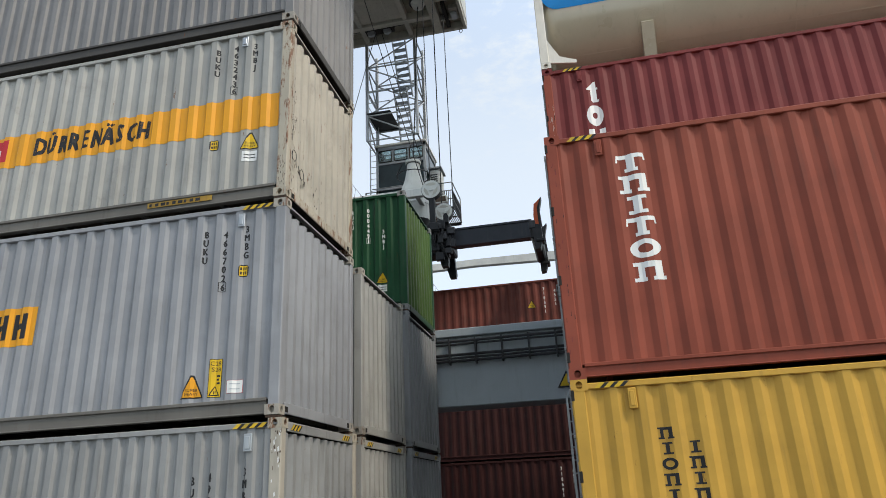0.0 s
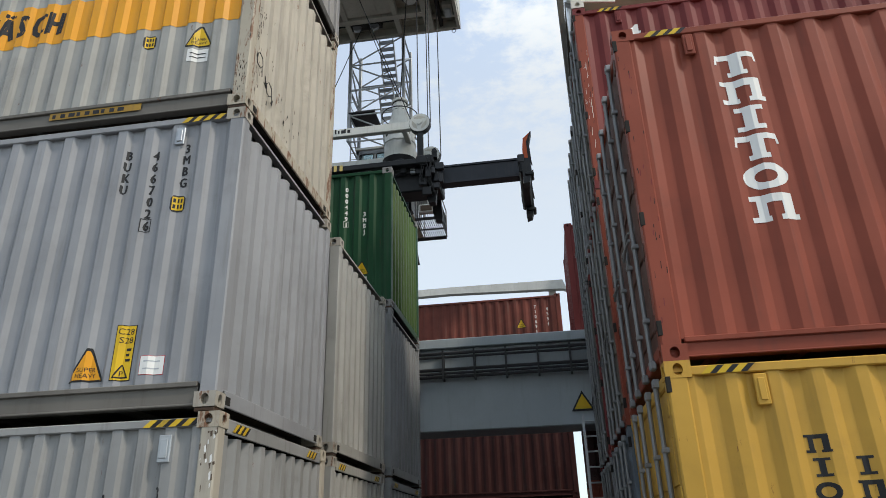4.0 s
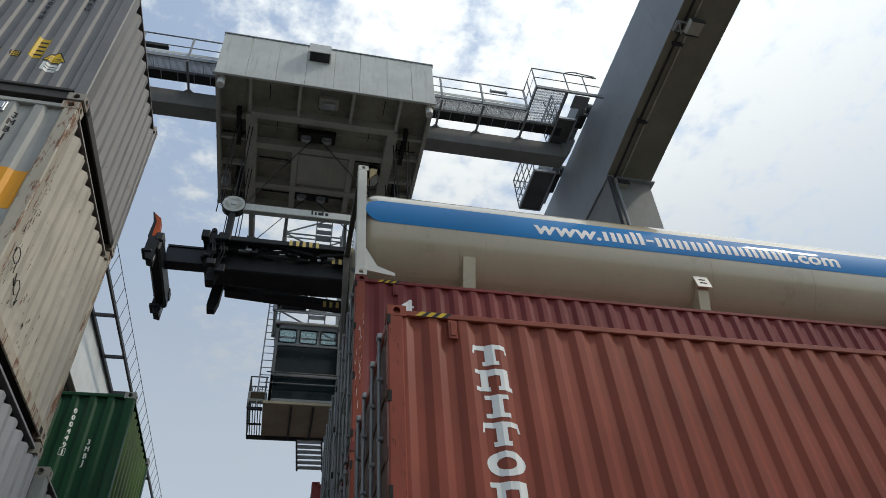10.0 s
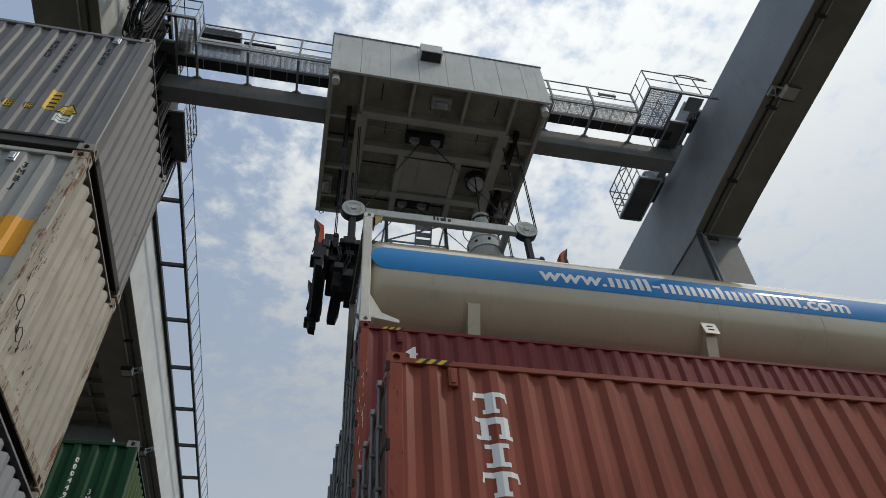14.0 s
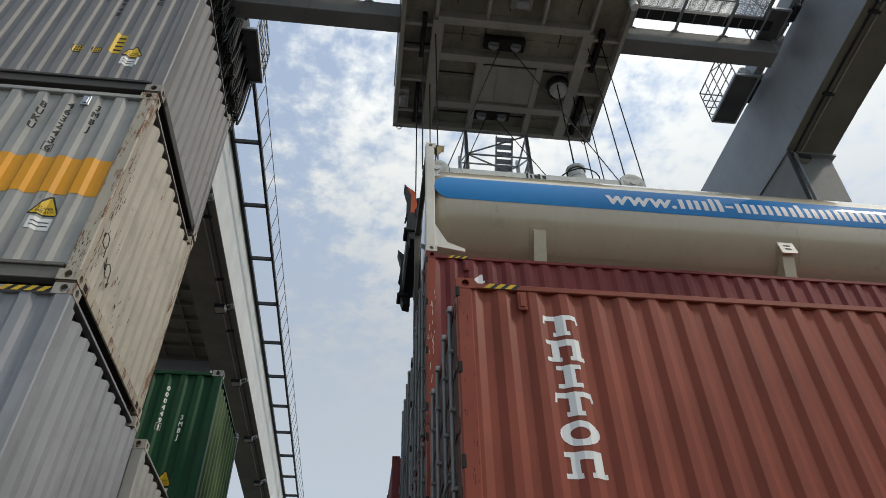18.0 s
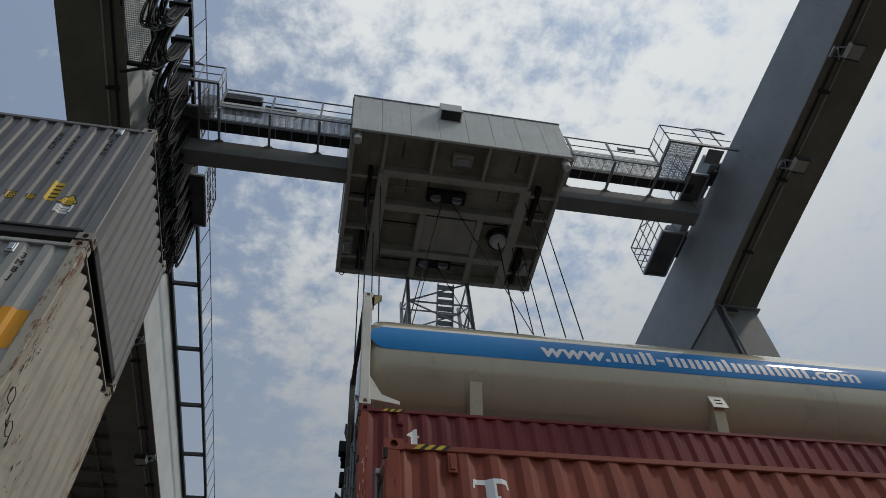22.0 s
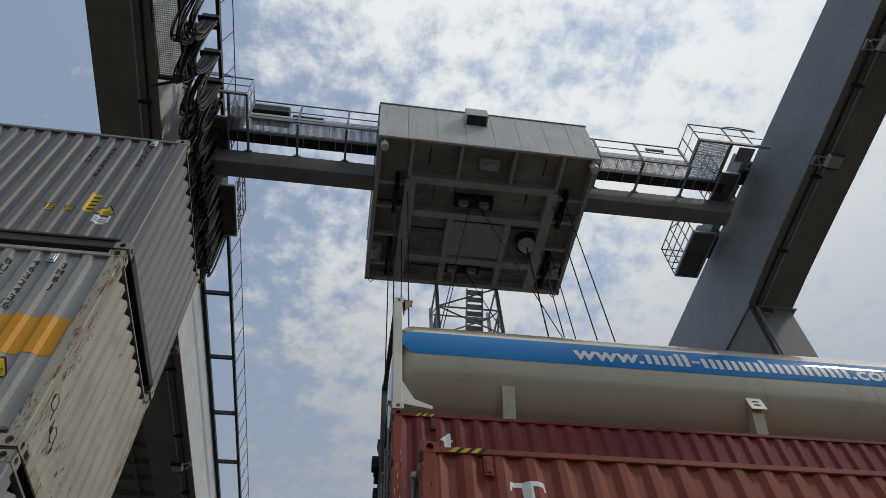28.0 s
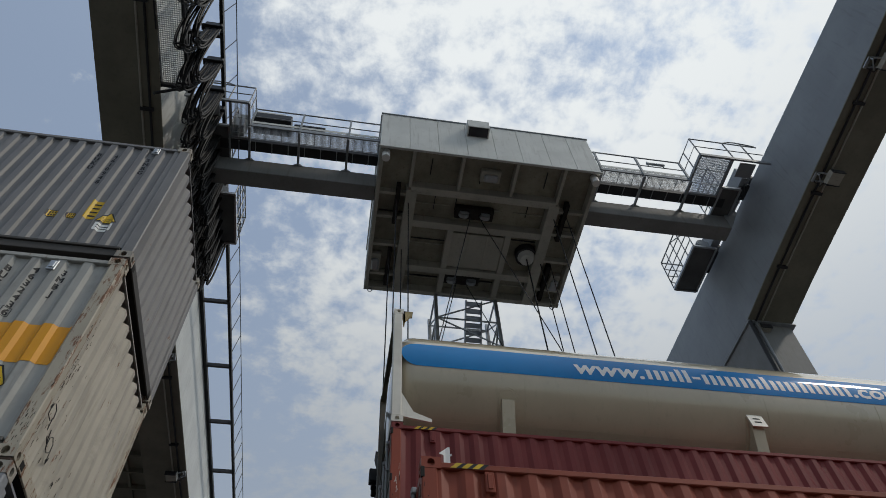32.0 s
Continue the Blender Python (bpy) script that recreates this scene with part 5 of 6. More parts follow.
for u in (0.47, 0.56):
    part("hatch_bar", Build().box(at(u, 0)[0] - 0.015, at(u, 0)[0] + 0.015, at(0, 0.52)[1], at(0, 0.77)[1], TZ + 0.08, TZ + 0.105), "crane_under", trolley)
hx, hy = at(0.765, 0.63)
b = Build()
ring = [(math.cos(2 * math.pi * k / 24), math.sin(2 * math.pi * k / 24)) for k in range(24)]
b.tube((hx, hy, TZ + 0.02), (hx, hy, TZ + 0.30), 0.36, 24)
part("cable_inlet", b, "steel_dark", trolley, "dark round cable inlet", True)
part("cable_funnel", Build().tube((hx, hy, TZ - 0.16), (hx, hy, TZ + 0.05), 0.22, 20, True, 0.30), "crane_white", trolley, "", True)
# rope openings are dark blocks, their shade put into the colour
for u, v in ((0.47, 0.375), (0.475, 0.86)):
    x, y = at(u, v)
    fr = part("rope_fairlead", Build().box(x - 0.62, x + 0.62, y - 0.20, y + 0.20, TZ + 0.04, TZ + 0.30, 0.02), "hole", trolley, "dark fairlead opening with guide sheaves")
    for dx in (-0.34, 0.34):
        part("guide_sheave", Build().tube((x + dx, y - 0.06, TZ + 0.02), (x + dx, y + 0.06, TZ + 0.02), 0.17, 18), "galv", fr, "", True)
        part("sheave_cheek", Build().box(x + dx - 0.14, x + dx + 0.14, y - 0.10, y - 0.07, TZ - 0.06, TZ + 0.2, 0.02), "crane_grey", fr)
for u in (0.105, 0.895):
    for v0, v1 in ((0.24, 0.50), (0.69, 0.96)):
        xs = at(u, 0)[0]
        part("rope_slot", Build().box(xs - 0.07, xs + 0.07, at(0, v0)[1], at(0, v1)[1], TZ + 0.05, TZ + 0.30, 0.01), "hole", trolley, "dark rope slot")
for u, v, w, d in ((0.51, 0.125, 0.62, 0.40), (0.04, 0.80, 0.36, 0.72), (0.945, 0.83, 0.36, 0.72)):
    x, y = at(u, v)
    fl = part("floodlight", Build().box(x - w / 2, x + w / 2, y - d / 2, y + d / 2, TZ + 0.12, TZ + 0.33, 0.02), "crane_under", trolley, "unlit floodlight in a shallow recess")
    part("lamp_body", Build().box(x - w * 0.36, x + w * 0.36, y - d * 0.30, y + d * 0.30, TZ - 0.04, TZ + 0.12, 0.05), "galv", fl)
for u in (0.03, 0.975):
    x, y = at(u, 0.045)
    part("corner_lamp", Build().tube((x, y, TZ - 0.26), (x, y, TZ + 0.12), 0.12, 16), "mark_white", trolley, "white cylindrical lamp housing", True)
for u in (0.03, 0.96):
    x, y = at(u, 0.985)
    part("rope_eye", Build().path([(x, y, TZ), (x - 0.07, y, TZ - 0.12), (x, y, TZ - 0.22), (x + 0.09, y, TZ - 0.12), (x + 0.03, y, TZ)], 0.015, 5), "steel_dark", trolley)

# cross beam, its walkway with rails and the service cages at the end carriages
BZ, WZ = 20.42, 21.28


def grating(x0, x1, y0, y1, z, pitch=0.065, along="x"):
    b = Build()
    if along == "x":
        for k in range(int((y1 - y0) / pitch) + 1):
            b.box(x0, x1, y0 + pitch * k, y0 + pitch * k + 0.012, z, z + 0.03)
        for k in range(int(abs(x1 - x0) / 0.5) + 1):
            x = min(x0, x1) + 0.5 * k
            b.box(x, x + 0.015, y0, y1, z + 0.002, z + 0.028)
    else:
        lo, hi = min(x0, x1), max(x0, x1)
        for k in range(int((hi - lo) / pitch) + 1):
            b.box(lo + pitch * k, lo + pitch * k + 0.012, y0, y1, z, z + 0.03)
        for k in range(int((y1 - y0) / 0.5) + 1):
            b.box(lo, hi, y0 + 0.5 * k, y0 + 0.5 * k + 0.015, z + 0.002, z + 0.028)
    return b


def stuff(ob, label):
    return tagged(ob, label, kind="stuff") or ob


def cage(name, x0, x1, y0, y1, z, h, rails, parent, label, plate_mat, sides="lfb"):
    """A service platform: a dark floor plate in a frame, with posts and rails on the named sides (l: away from the girder, f, b)."""
    fl = part(name, Build().box(x0, x1, y0, y1, z, z + 0.03), plate_mat, parent, label)
    for a, b in (((x0, y0), (x1, y0)), ((x0, y1), (x1, y1)), ((x0, y0), (x0, y1)), ((x1, y0), (x1, y1))):
        part("cage_edge", Build().beam((*a, z + 0.01), (*b, z + 0.01), 0.06, 0.10), "galv", fl)
    runs = {"l": ((x0, y0), (x0, y1), 5), "f": ((x0, y0), (x1, y0), 3), "b": ((x0, y1), (x1, y1), 3)}
    for side in sides:
        a, b, n = runs[side]
        for k in range(rails):
            zz = z + h * (k + 1) / rails
            part("cage_rail", Build().tube((*a, zz), (*b, zz), 0.020 if k < rails - 1 else 0.026, 6), "rod", fl)
        for k in range(n):
            f = k / (n - 1)
            px, py = a[0] + f * (b[0] - a[0]), a[1] + f * (b[1] - a[1])
            part("cage_post", Build().tube((px, py, z), (px, py, z + h), 0.022, 6), "rod", fl)
    return fl


for s in (-1, 1):
    xc = 6.87 if s > 0 else 7.43            # inner corner of the upper cage
    fv = -0.53 if s > 0 else -0.30
    part("cross_girder", Build().box(s * hw, s * 8.45, 1.52, 2.06, BZ, BZ + 0.74, 0.015), "girder_leg", trolley, "grey cross girder of the trolley")
    part("girder_end", Build().prism([(s * 8.45, BZ), (s * 8.45, BZ + 0.74), (s * 9.05, 21.95), (s * 9.05, 21.45)], "y", 1.52, 2.06), "crane_grey", trolley)
    stuff(part("walkway_floor", grating(s * hw, s * (xc + 0.02), 0.44, 0.88, WZ, 0.034), "galv", trolley), "open steel grating of the walkway")
    tray = part("cable_tray", Build().box(s * hw, s * 8.3, 0.92, 1.26, WZ - 0.04, WZ + 0.22, 0.01), "steel_dark", trolley, "dark cable tray")
    for k in range(9):
        x = s * (hw + 0.3 + 0.5 * k)
        part("tray_rib", Build().box(x - 0.012, x + 0.012, 0.92, 1.26, WZ - 0.06, WZ - 0.04), "crane_grey", tray)
    part("walkway_edge", Build().box(s * hw, s * xc, 0.40, 0.43, WZ, WZ + 0.16), "crane_grey", trolley)
    part("kick_plate", Build().box(s * hw, s * xc, 0.395, 0.41, WZ + 0.20, WZ + 0.32), "crane_white", trolley)
    for x in ((3.8, 5.25, 6.85) if s > 0 else (4.4, 5.9, 7.4)):
        part("walkway_post", Build().box(s * x - 0.03, s * x + 0.03, 0.37, 0.43, WZ - 0.05, 22.5), "crane_grey", trolley)
        part("walkway_arm", Build().box(s * x - 0.035, s * x + 0.035, 0.40, 1.56, WZ - 0.14, WZ - 0.045, 0.01), "crane_grey", trolley)
        for d in (-1, 1):
            part("arm_gusset", Build().prism([(s * x + d * 0.03, BZ + 0.70), (s * x + d * 0.15, BZ + 0.70), (s * x + d * 0.03, BZ + 0.84)], "y", 1.50, 1.53), "crane_grey", trolley)
    for z, r in ((21.94, 0.018), (22.49, 0.024)):
        part("walkway_rail", Build().tube((s * hw, 0.40, z), (s * xc, 0.40, z), r, 6), "rod", trolley)
        part("cage_rail", Build().path([(s * xc, 0.40, z), (s * xc, fv, z), (s * 9.3, fv, z)], r, 6), "rod", trolley)
    # upper cage: grating in a frame that stands forward of the walkway
    up_ = part("upper_platform", Build().box(s * xc, s * 7.95, 0.86, 0.92, WZ + 0.0, WZ + 0.12), "crane_grey", trolley, "grating platform at the walkway's end")
    stuff(part("platform_grating", grating(s * xc, s * 7.95, fv, 0.88, WZ + 0.04, 0.036, along="y"), "galv", up_), "open steel grating of the platform")
    part("cage_edge", Build().box(s * xc, s * 9.3, fv - 0.03, fv + 0.03, WZ, WZ + 0.13), "crane_grey", up_)
    part("cage_edge", Build().box(s * xc - 0.03, s * xc + 0.03, fv, 0.45, WZ, WZ + 0.13), "crane_grey", up_)
    part("cage_edge", Build().box(s * 7.95, s * 8.02, fv, 1.3, WZ, WZ + 0.12), "crane_grey", up_)
    part("floor_hatch", Build().box(s * 8.3, s * 8.85, fv + 0.1, fv + 0.62, WZ + 0.05, WZ + 0.08), "crane_grey", up_)
    for x, y in ((xc, fv), (xc, 0.0), (8.05, fv), (8.75, fv)):
        part("cage_post", Build().tube((s * x, y, WZ), (s * x, y, 22.49), 0.024, 6), "rod", up_)
    part("hoop_rail", Build().path([(s * 8.05, fv, 22.49), (s * 8.3, fv, 22.62), (s * 8.55, fv, 22.66), (s * 9.25, fv, 22.56)], 0.022, 6), "rod", up_)
    cage("middle_platform", s * 8.0, s * 8.66, 0.50, 1.72, WZ - 0.02, 1.35, 4, trolley, "dark plate platform beside the end carriage", "cage_plate", "l")
    part("ladder_stile", Build().tube((s * 7.75, 0.55, WZ), (s * 7.75, 0.75, 22.5), 0.022, 6), "rod", trolley)
    lower = cage("lower_platform", s * 7.84, s * 8.68, 2.81, 4.75, 21.1, 1.62, 4, trolley, "railed service cage with a dark plate floor", "cage_plate", "lb")
    part("cage_rail", Build().tube((s * 7.84, 2.81, 22.0), (s * 7.84, 3.8, 22.72), 0.022, 6), "rod", lower)
    part("motor", Build().tube((s * 8.35, 2.9, 21.5), (s * 8.35, 3.5, 21.5), 0.22, 16), "crane_grey", lower, "grey drive motor", True)
    # end carriage on its wheels
    ec = part("end_carriage", Build().box(s * 8.72, s * 9.02, 0.2, 4.8, 21.55, 22.25, 0.02), "crane_grey", trolley, "end carriage along the girder rail")
    for y0, y1 in ((0.45, 1.05), (3.2, 4.2)):
        part("drive_housing", Build().box(s * 8.82, s * 9.14, y0, y1, 21.52, 22.05, 0.05), "steel_dark", ec, "black drive housing")
        part("wheel", Build().tube((s * 9.42, (y0 + y1) / 2, 22.38), (s * 9.62, (y0 + y1) / 2, 22.38), 0.24, 20), "steel_dark", ec, "", True)
        part("axle", Build().tube((s * 9.0, (y0 + y1) / 2, 22.3), (s * 9.45, (y0 + y1) / 2, 22.38), 0.10, 10), "steel_dark", ec, "", True)
    for k in range(4):
        part("cable_loop", Build().path([(s * 8.9, 0.3 + 0.2 * k, 21.9), (s * 8.86, 0.2 + 0.2 * k, 21.5), (s * 8.8, 0.32 + 0.22 * k, 21.2), (s * 8.72, 0.5 + 0.2 * k, 21.5)], 0.016, 5), "rubber", ec)
part("rail_lamp", Build().box(5.55, 6.2, 0.33, 0.42, 22.05, 22.13, 0.02).tube((5.6, 0.38, 22.0), (5.6, 0.38, 22.2), 0.03, 6).tube((6.15, 0.38, 22.0), (6.15, 0.38, 22.2), 0.03, 6), "galv", trolley, "tube lamp on the walkway rail")
part("equipment_box", Build().box(-7.55, -6.55, 0.75, 1.3, 22.75, 23.12, 0.02), "crane_white", trolley, "white equipment cover over a dark tray")
part("equipment_tray", Build().box(-7.5, -6.3, 0.60, 1.2, 22.35, 22.72, 0.02), "steel_dark", trolley, "open dark equipment tray")
part("equipment_tray", Build().box(-6.2, -5.2, 0.72, 0.86, 22.32, 22.44, 0.02), "steel_dark", trolley)
part("switch_box", Build().box(-8.0, -7.62, 0.55, 0.95, 21.5, 22.3, 0.02), "crane_grey", trolley, "grey switch box")

# lattice mast down to the cab
MX0, MX1, MY0, MY1 = -0.95, 1.15, TD - 0.05, TD + 1.35
ZC = 15.55
for x in (MX0, MX1):
    for y in (MY0, MY1):
        part("mast_post", Build().box(x - 0.06, x + 0.06, y - 0.06, y + 0.06, ZC, TZ + 0.3, 0.01), "galv", trolley)
zs = np.linspace(ZC, TZ, 5)
for k, z in enumerate(zs):
    for a, c_ in (((MX0, MY0), (MX1, MY0)), ((MX0, MY1), (MX1, MY1)), ((MX0, MY0), (MX0, MY1)), ((MX1, MY0), (MX1, MY1))):
        part("mast_tie", Build().tube((*a, z), (*c_, z), 0.035, 6), "galv", trolley)
        if k < 4:
            p, q = (a, c_) if k % 2 else (c_, a)
            part("mast_brace", Build().tube((*p, z), (*q, zs[k + 1]), 0.032, 6), "galv", trolley)
# stairs inside the mast
for fl_ in range(2):
    za, zb = ZC + 0.3 + fl_ * 2.3, ZC + 2.4 + fl_ * 2.3
    for dx in (0.15, 0.70):
        part("stair_stringer", Build().beam((dx, MY1 - 0.15, za), (dx, MY0 + 0.15, zb), 0.04, 0.16), "galv", trolley)
    for k in range(9):
        f = (k + 0.5) / 9
        y = MY1 - 0.15 + f * (MY0 - MY1 + 0.3)
        part("stair_tread", Build().box(0.17, 0.68, y - 0.10, y + 0.10, za + f * (zb - za), za + f * (zb - za) + 0.03), "galv", trolley)
part("landing", Build().box(MX0, MX0 + 1.0, MY0 - 0.1, MY1, ZC + 1.2, ZC + 1.25), "steel_dark", trolley)
for h in (0.5, 1.0):
    part("landing_rail", Build().path([(MX0, MY1, ZC + 1.2 + h), (MX0, MY0 - 0.1, ZC + 1.2 + h), (MX0 + 1.0, MY0 - 0.1, ZC + 1.2 + h)], 0.02, 5), "galv", trolley)

# operator's cab
cx0, cx1, cy0, cy1, cz0, cz1 = -0.85, 1.25, TD + 0.75, TD + 2.75, 12.78, 15.63
cab = part("operator_cab", Build(), "crane_grey", trolley, "grey operator's cab with large dark windows")
fr = Build()
for x in (cx0, cx1 - 0.10):
    fr.box(x, x + 0.10, cy0, cy0 + 0.10, cz0, cz1, 0.01).box(x, x + 0.10, cy1 - 0.1, cy1, cz0, cz1, 0.01)
    fr.box(x, x + 0.10, cy0, cy1, cz1 - 0.16, cz1, 0.01).box(x, x + 0.10, cy0, cy1, cz0, cz0 + 0.9, 0.01)
for z0, z1 in ((cz1 - 0.16, cz1), (cz1 - 0.82, cz1 - 0.72), (cz0 + 0.88, cz0 + 0.98), (cz0, cz0 + 0.10)):
    fr.box(cx0 + 0.1, cx1 - 0.1, cy0, cy0 + 0.10, z0, z1, 0.01)
for x in (cx0 + 0.73, cx0 + 1.40):
    fr.box(x - 0.04, x + 0.04, cy0, cy0 + 0.09, cz1 - 0.72, cz1 - 0.16, 0.01)
fr.box(cx0 + 0.1, cx1 - 0.1, cy1 - 0.08, cy1, cz0, cz0 + 1.95, 0.01)
part("cab_frame", fr, "crane_grey", cab)
for k in range(3):
    xa = cx0 + 0.12 + 0.66 * k
    part("window_seal", Build().path([(xa + 0.05, cy0 + 0.0, cz1 - 0.70), (xa + 0.49, cy0, cz1 - 0.70), (xa + 0.54, cy0, cz1 - 0.65), (xa + 0.54, cy0, cz1 - 0.23), (xa + 0.49, cy0, cz1 - 0.18), (xa + 0.05, cy0, cz1 - 0.18), (xa, cy0, cz1 - 0.23), (xa, cy0, cz1 - 0.65), (xa + 0.05, cy0, cz1 - 0.70)], 0.022, 6), "rubber", cab)
# roof left open under an unseen pane, added to brighten the upper windows
part("cab_roof", Build().box(cx0 - 0.05, cx1 + 0.05, cy0 - 0.08, cy0 + 0.08, cz1, cz1 + 0.10, 0.02).box(cx0 - 0.05, cx1 + 0.05, cy0 + 1.2, cy1 + 0.05, cz1, cz1 + 0.10, 0.02).box(cx0 - 0.05, cx0 + 0.1, cy0, cy0 + 1.3, cz1, cz1 + 0.09).box(cx1 - 0.1, cx1 + 0.05, cy0, cy0 + 1.3, cz1, cz1 + 0.09), "crane_white", cab)
part("roof_window", Build().box(cx0 + 0.1, cx1 - 0.1, cy0 + 0.08, cy0 + 1.2, cz1 + 0.03, cz1 + 0.045), "glass", cab, "clear pane added in the roof")
for z0, z1, mt in ((cz1 - 0.72, cz1 - 0.16, "glass"), (cz0 + 0.98, cz1 - 0.82, "pane_dark"), (cz0 + 0.10, cz0 + 0.88, "pane_dark")):
    part("cab_window", Build().box(cx0 + 0.1, cx1 - 0.1, cy0 + 0.04, cy0 + 0.055, z0, z1), mt, cab, "dark tinted pane" if mt == "pane_dark" else "glass pane")
part("wiper", Build().beam((cx0 + 1.1, cy0 + 0.01, cz1 - 0.85), (cx0 + 0.85, cy0 + 0.01, cz1 - 1.35), 0.02, 0.025), "steel_dark", cab)
for x in (cx0 + 0.04, cx1 - 0.05):
    part("cab_window", Build().box(x, x + 0.012, cy0 + 0.1, cy1 - 0.1, cz0 + 0.9, cz1 - 0.16), "pane_dark", cab, "dark tinted pane")
part("cab_floor", Build().box(cx0 + 0.02, cx1 - 0.02, cy0 + 0.12, cy1, cz0 + 0.02, cz0 + 0.12), "interior", cab)
part("control_desk", Build().box(cx0 + 0.25, cx0 + 0.65, cy0 + 0.5, cy0 + 1.3, cz0 + 0.12, cz0 + 0.85, 0.05).box(cx1 - 0.65, cx1 - 0.25, cy0 + 0.5, cy0 + 1.3, cz0 + 0.12, cz0 + 0.85, 0.05), "cab_panel", cab)
part("seat", Build().box(-0.08, 0.48, cy0 + 1.0, cy0 + 1.5, cz0 + 0.45, cz0 + 0.6, 0.04).box(-0.08, 0.48, cy0 + 1.45, cy0 + 1.58, cz0 + 0.6, cz0 + 1.3, 0.04), "interior", cab)
part("cab_belly", Build().box(cx0 - 0.12, cx1 + 0.06, cy0 - 0.02, cy0 + 1.98, cz0 - 0.10, cz0 - 0.01, 0.01), "cab_panel", cab, "beige underside panel of the cab")
for x in (cx0 + 0.72, cx0 + 1.38):
    part("belly_rib", Build().box(x - 0.03, x + 0.03, cy0 + 0.05, cy0 + 2.1, cz0 - 0.17, cz0 - 0.10, 0.01), "steel_dark", cab)
part("air_conditioner", Build().box(cx1 + 0.02, cx1 + 0.48, cy0 + 0.5, cy0 + 1.2, cz0 + 0.75, cz0 + 1.75, 0.03), "crane_white", cab, "white air conditioner with slats")
for k in range(7):
    part("slat", Build().box(cx1 + 0.08, cx1 + 0.36, cy0 + 0.47, cy0 + 0.50, cz0 + 0.9 + 0.1 * k, cz0 + 0.94 + 0.1 * k), "steel_dark", cab)
part("air_hood", Build().box(cx1 + 0.0, cx1 + 0.55, cy0 + 0.4, cy0 + 1.3, cz0 + 1.78, cz0 + 1.84), "crane_grey", cab)
# platform round the cab, with rails, slatted sides, flood lamps and a ladder
px0, px1, py0, py1, pz = -1.42, 2.22, cy0 + 0.35, cy0 + 2.08, cz0 - 0.08
plat = part("cab_platform", Build().box(px0, px1, py1 - 0.06, py1 + 0.04, pz - 0.10, pz + 0.02, 0.01), "steel_dark", trolley, "steel grating platform round the cab")
for x0, x1 in ((px0, cx0 - 0.13), (cx1 + 0.07, px1)):
    part("platform_edge", Build().box(x0, x1, py0 - 0.05, py0 + 0.03, pz - 0.06, pz + 0.02), "steel_dark", plat)
    for k in range(int((x1 - x0) / 0.075) + 1):
        part("platform_slat", Build().box(x0 + 0.075 * k, x0 + 0.075 * k + 0.028, py0, py1, pz - 0.03, pz), "steel_dark", plat)
    part("platform_bar", Build().box(x0, x1, (py0 + py1) / 2 - 0.03, (py0 + py1) / 2 + 0.03, pz - 0.07, pz - 0.03), "steel_dark", plat)
for h in (0.38, 0.75, 1.10):
    part("platform_rail", Build().path([(px0, py1, pz + h), (px0, py0, pz + h), (cx0 - 0.05, py0, pz + h)], 0.024, 6), "rod", plat)
    part("platform_rail", Build().path([(px1, py1, pz + h), (px1, py0, pz + h), (cx1 + 0.05, py0, pz + h)], 0.024, 6), "rod", plat)
for x0, x1 in ((px0, cx0 - 0.13), (cx1 + 0.07, px1)):
    for k in range(int((x1 - x0) / 0.072)):
        part("baluster", Build().box(x0 + 0.072 * k, x0 + 0.072 * k + 0.022, py0 - 0.012, py0 + 0.012, pz - 0.02, pz + 0.74), "steel_dark", plat)
for x in (px0, px1):
    for k in range(int((py1 - py0) / 0.075)):
        part("baluster", Build().box(x - 0.012, x + 0.012, py0 + 0.075 * k, py0 + 0.075 * k + 0.022, pz - 0.02, pz + 0.74), "steel_dark", plat)
for h in (0.62, 1.0):
    part("front_rail", Build().tube((px0 + 0.45, cy0 - 0.14, pz + h), (px1 - 0.85, cy0 - 0.14, pz + h), 0.022, 6), "rod", plat)
for x in (px0, cx0 - 0.1, cx1 + 0.1, px1):
    for y in (py0, py1):
        part("platform_post", Build().tube((x, y, pz), (x, y, pz + 1.1), 0.026, 6), "rod", plat)
for x in (px0 + 0.28, px1 - 0.45):
    lampbox = part("platform_lamp", Build().box(x - 0.30, x + 0.26, py0 - 0.18, py0 + 0.05, pz + 0.16, pz + 0.50, 0.04), "crane_white", plat, "unlit floodlight on the platform rail")
    part("lamp_glass", Build().box(x - 0.22, x + 0.20, py0 - 0.19, py0 - 0.178, pz + 0.22, pz + 0.44), "timber", lampbox)
for x in (0.15, 0.95):
    part("ladder_stile", Build().beam((x, py1, pz - 0.02), (x + 0.10, py1 + 0.35, pz - 0.95), 0.04, 0.10), "steel_dark", plat)
for k in range(6):
    f = 0.1 + 0.16 * k
    part("ladder_rung", Build().box(0.15 + 0.1 * f, 0.95 + 0.1 * f, py1 + 0.35 * f - 0.10, py1 + 0.35 * f + 0.10, pz - 0.02 - 0.93 * f, pz + 0.01 - 0.93 * f), "galv", plat)
# side ladder up to the mast
for x in (px0 + 0.25, px0 + 0.62):
    part("ladder_stile", Build().box(x - 0.02, x + 0.02, MY1 - 0.4, MY1 - 0.34, pz, ZC + 1.3), "galv", plat)
for k in range(17):
    part("ladder_rung", Build().tube((px0 + 0.25, MY1 - 0.37, pz + 0.3 + 0.27 * k), (px0 + 0.62, MY1 - 0.37, pz + 0.3 + 0.27 * k), 0.014, 5), "galv", plat)

# ---- spreader on its head beam ----
spreader = thing("container_spreader", "black telescopic container spreader under a white head beam", "spreader")
SH = 2.41
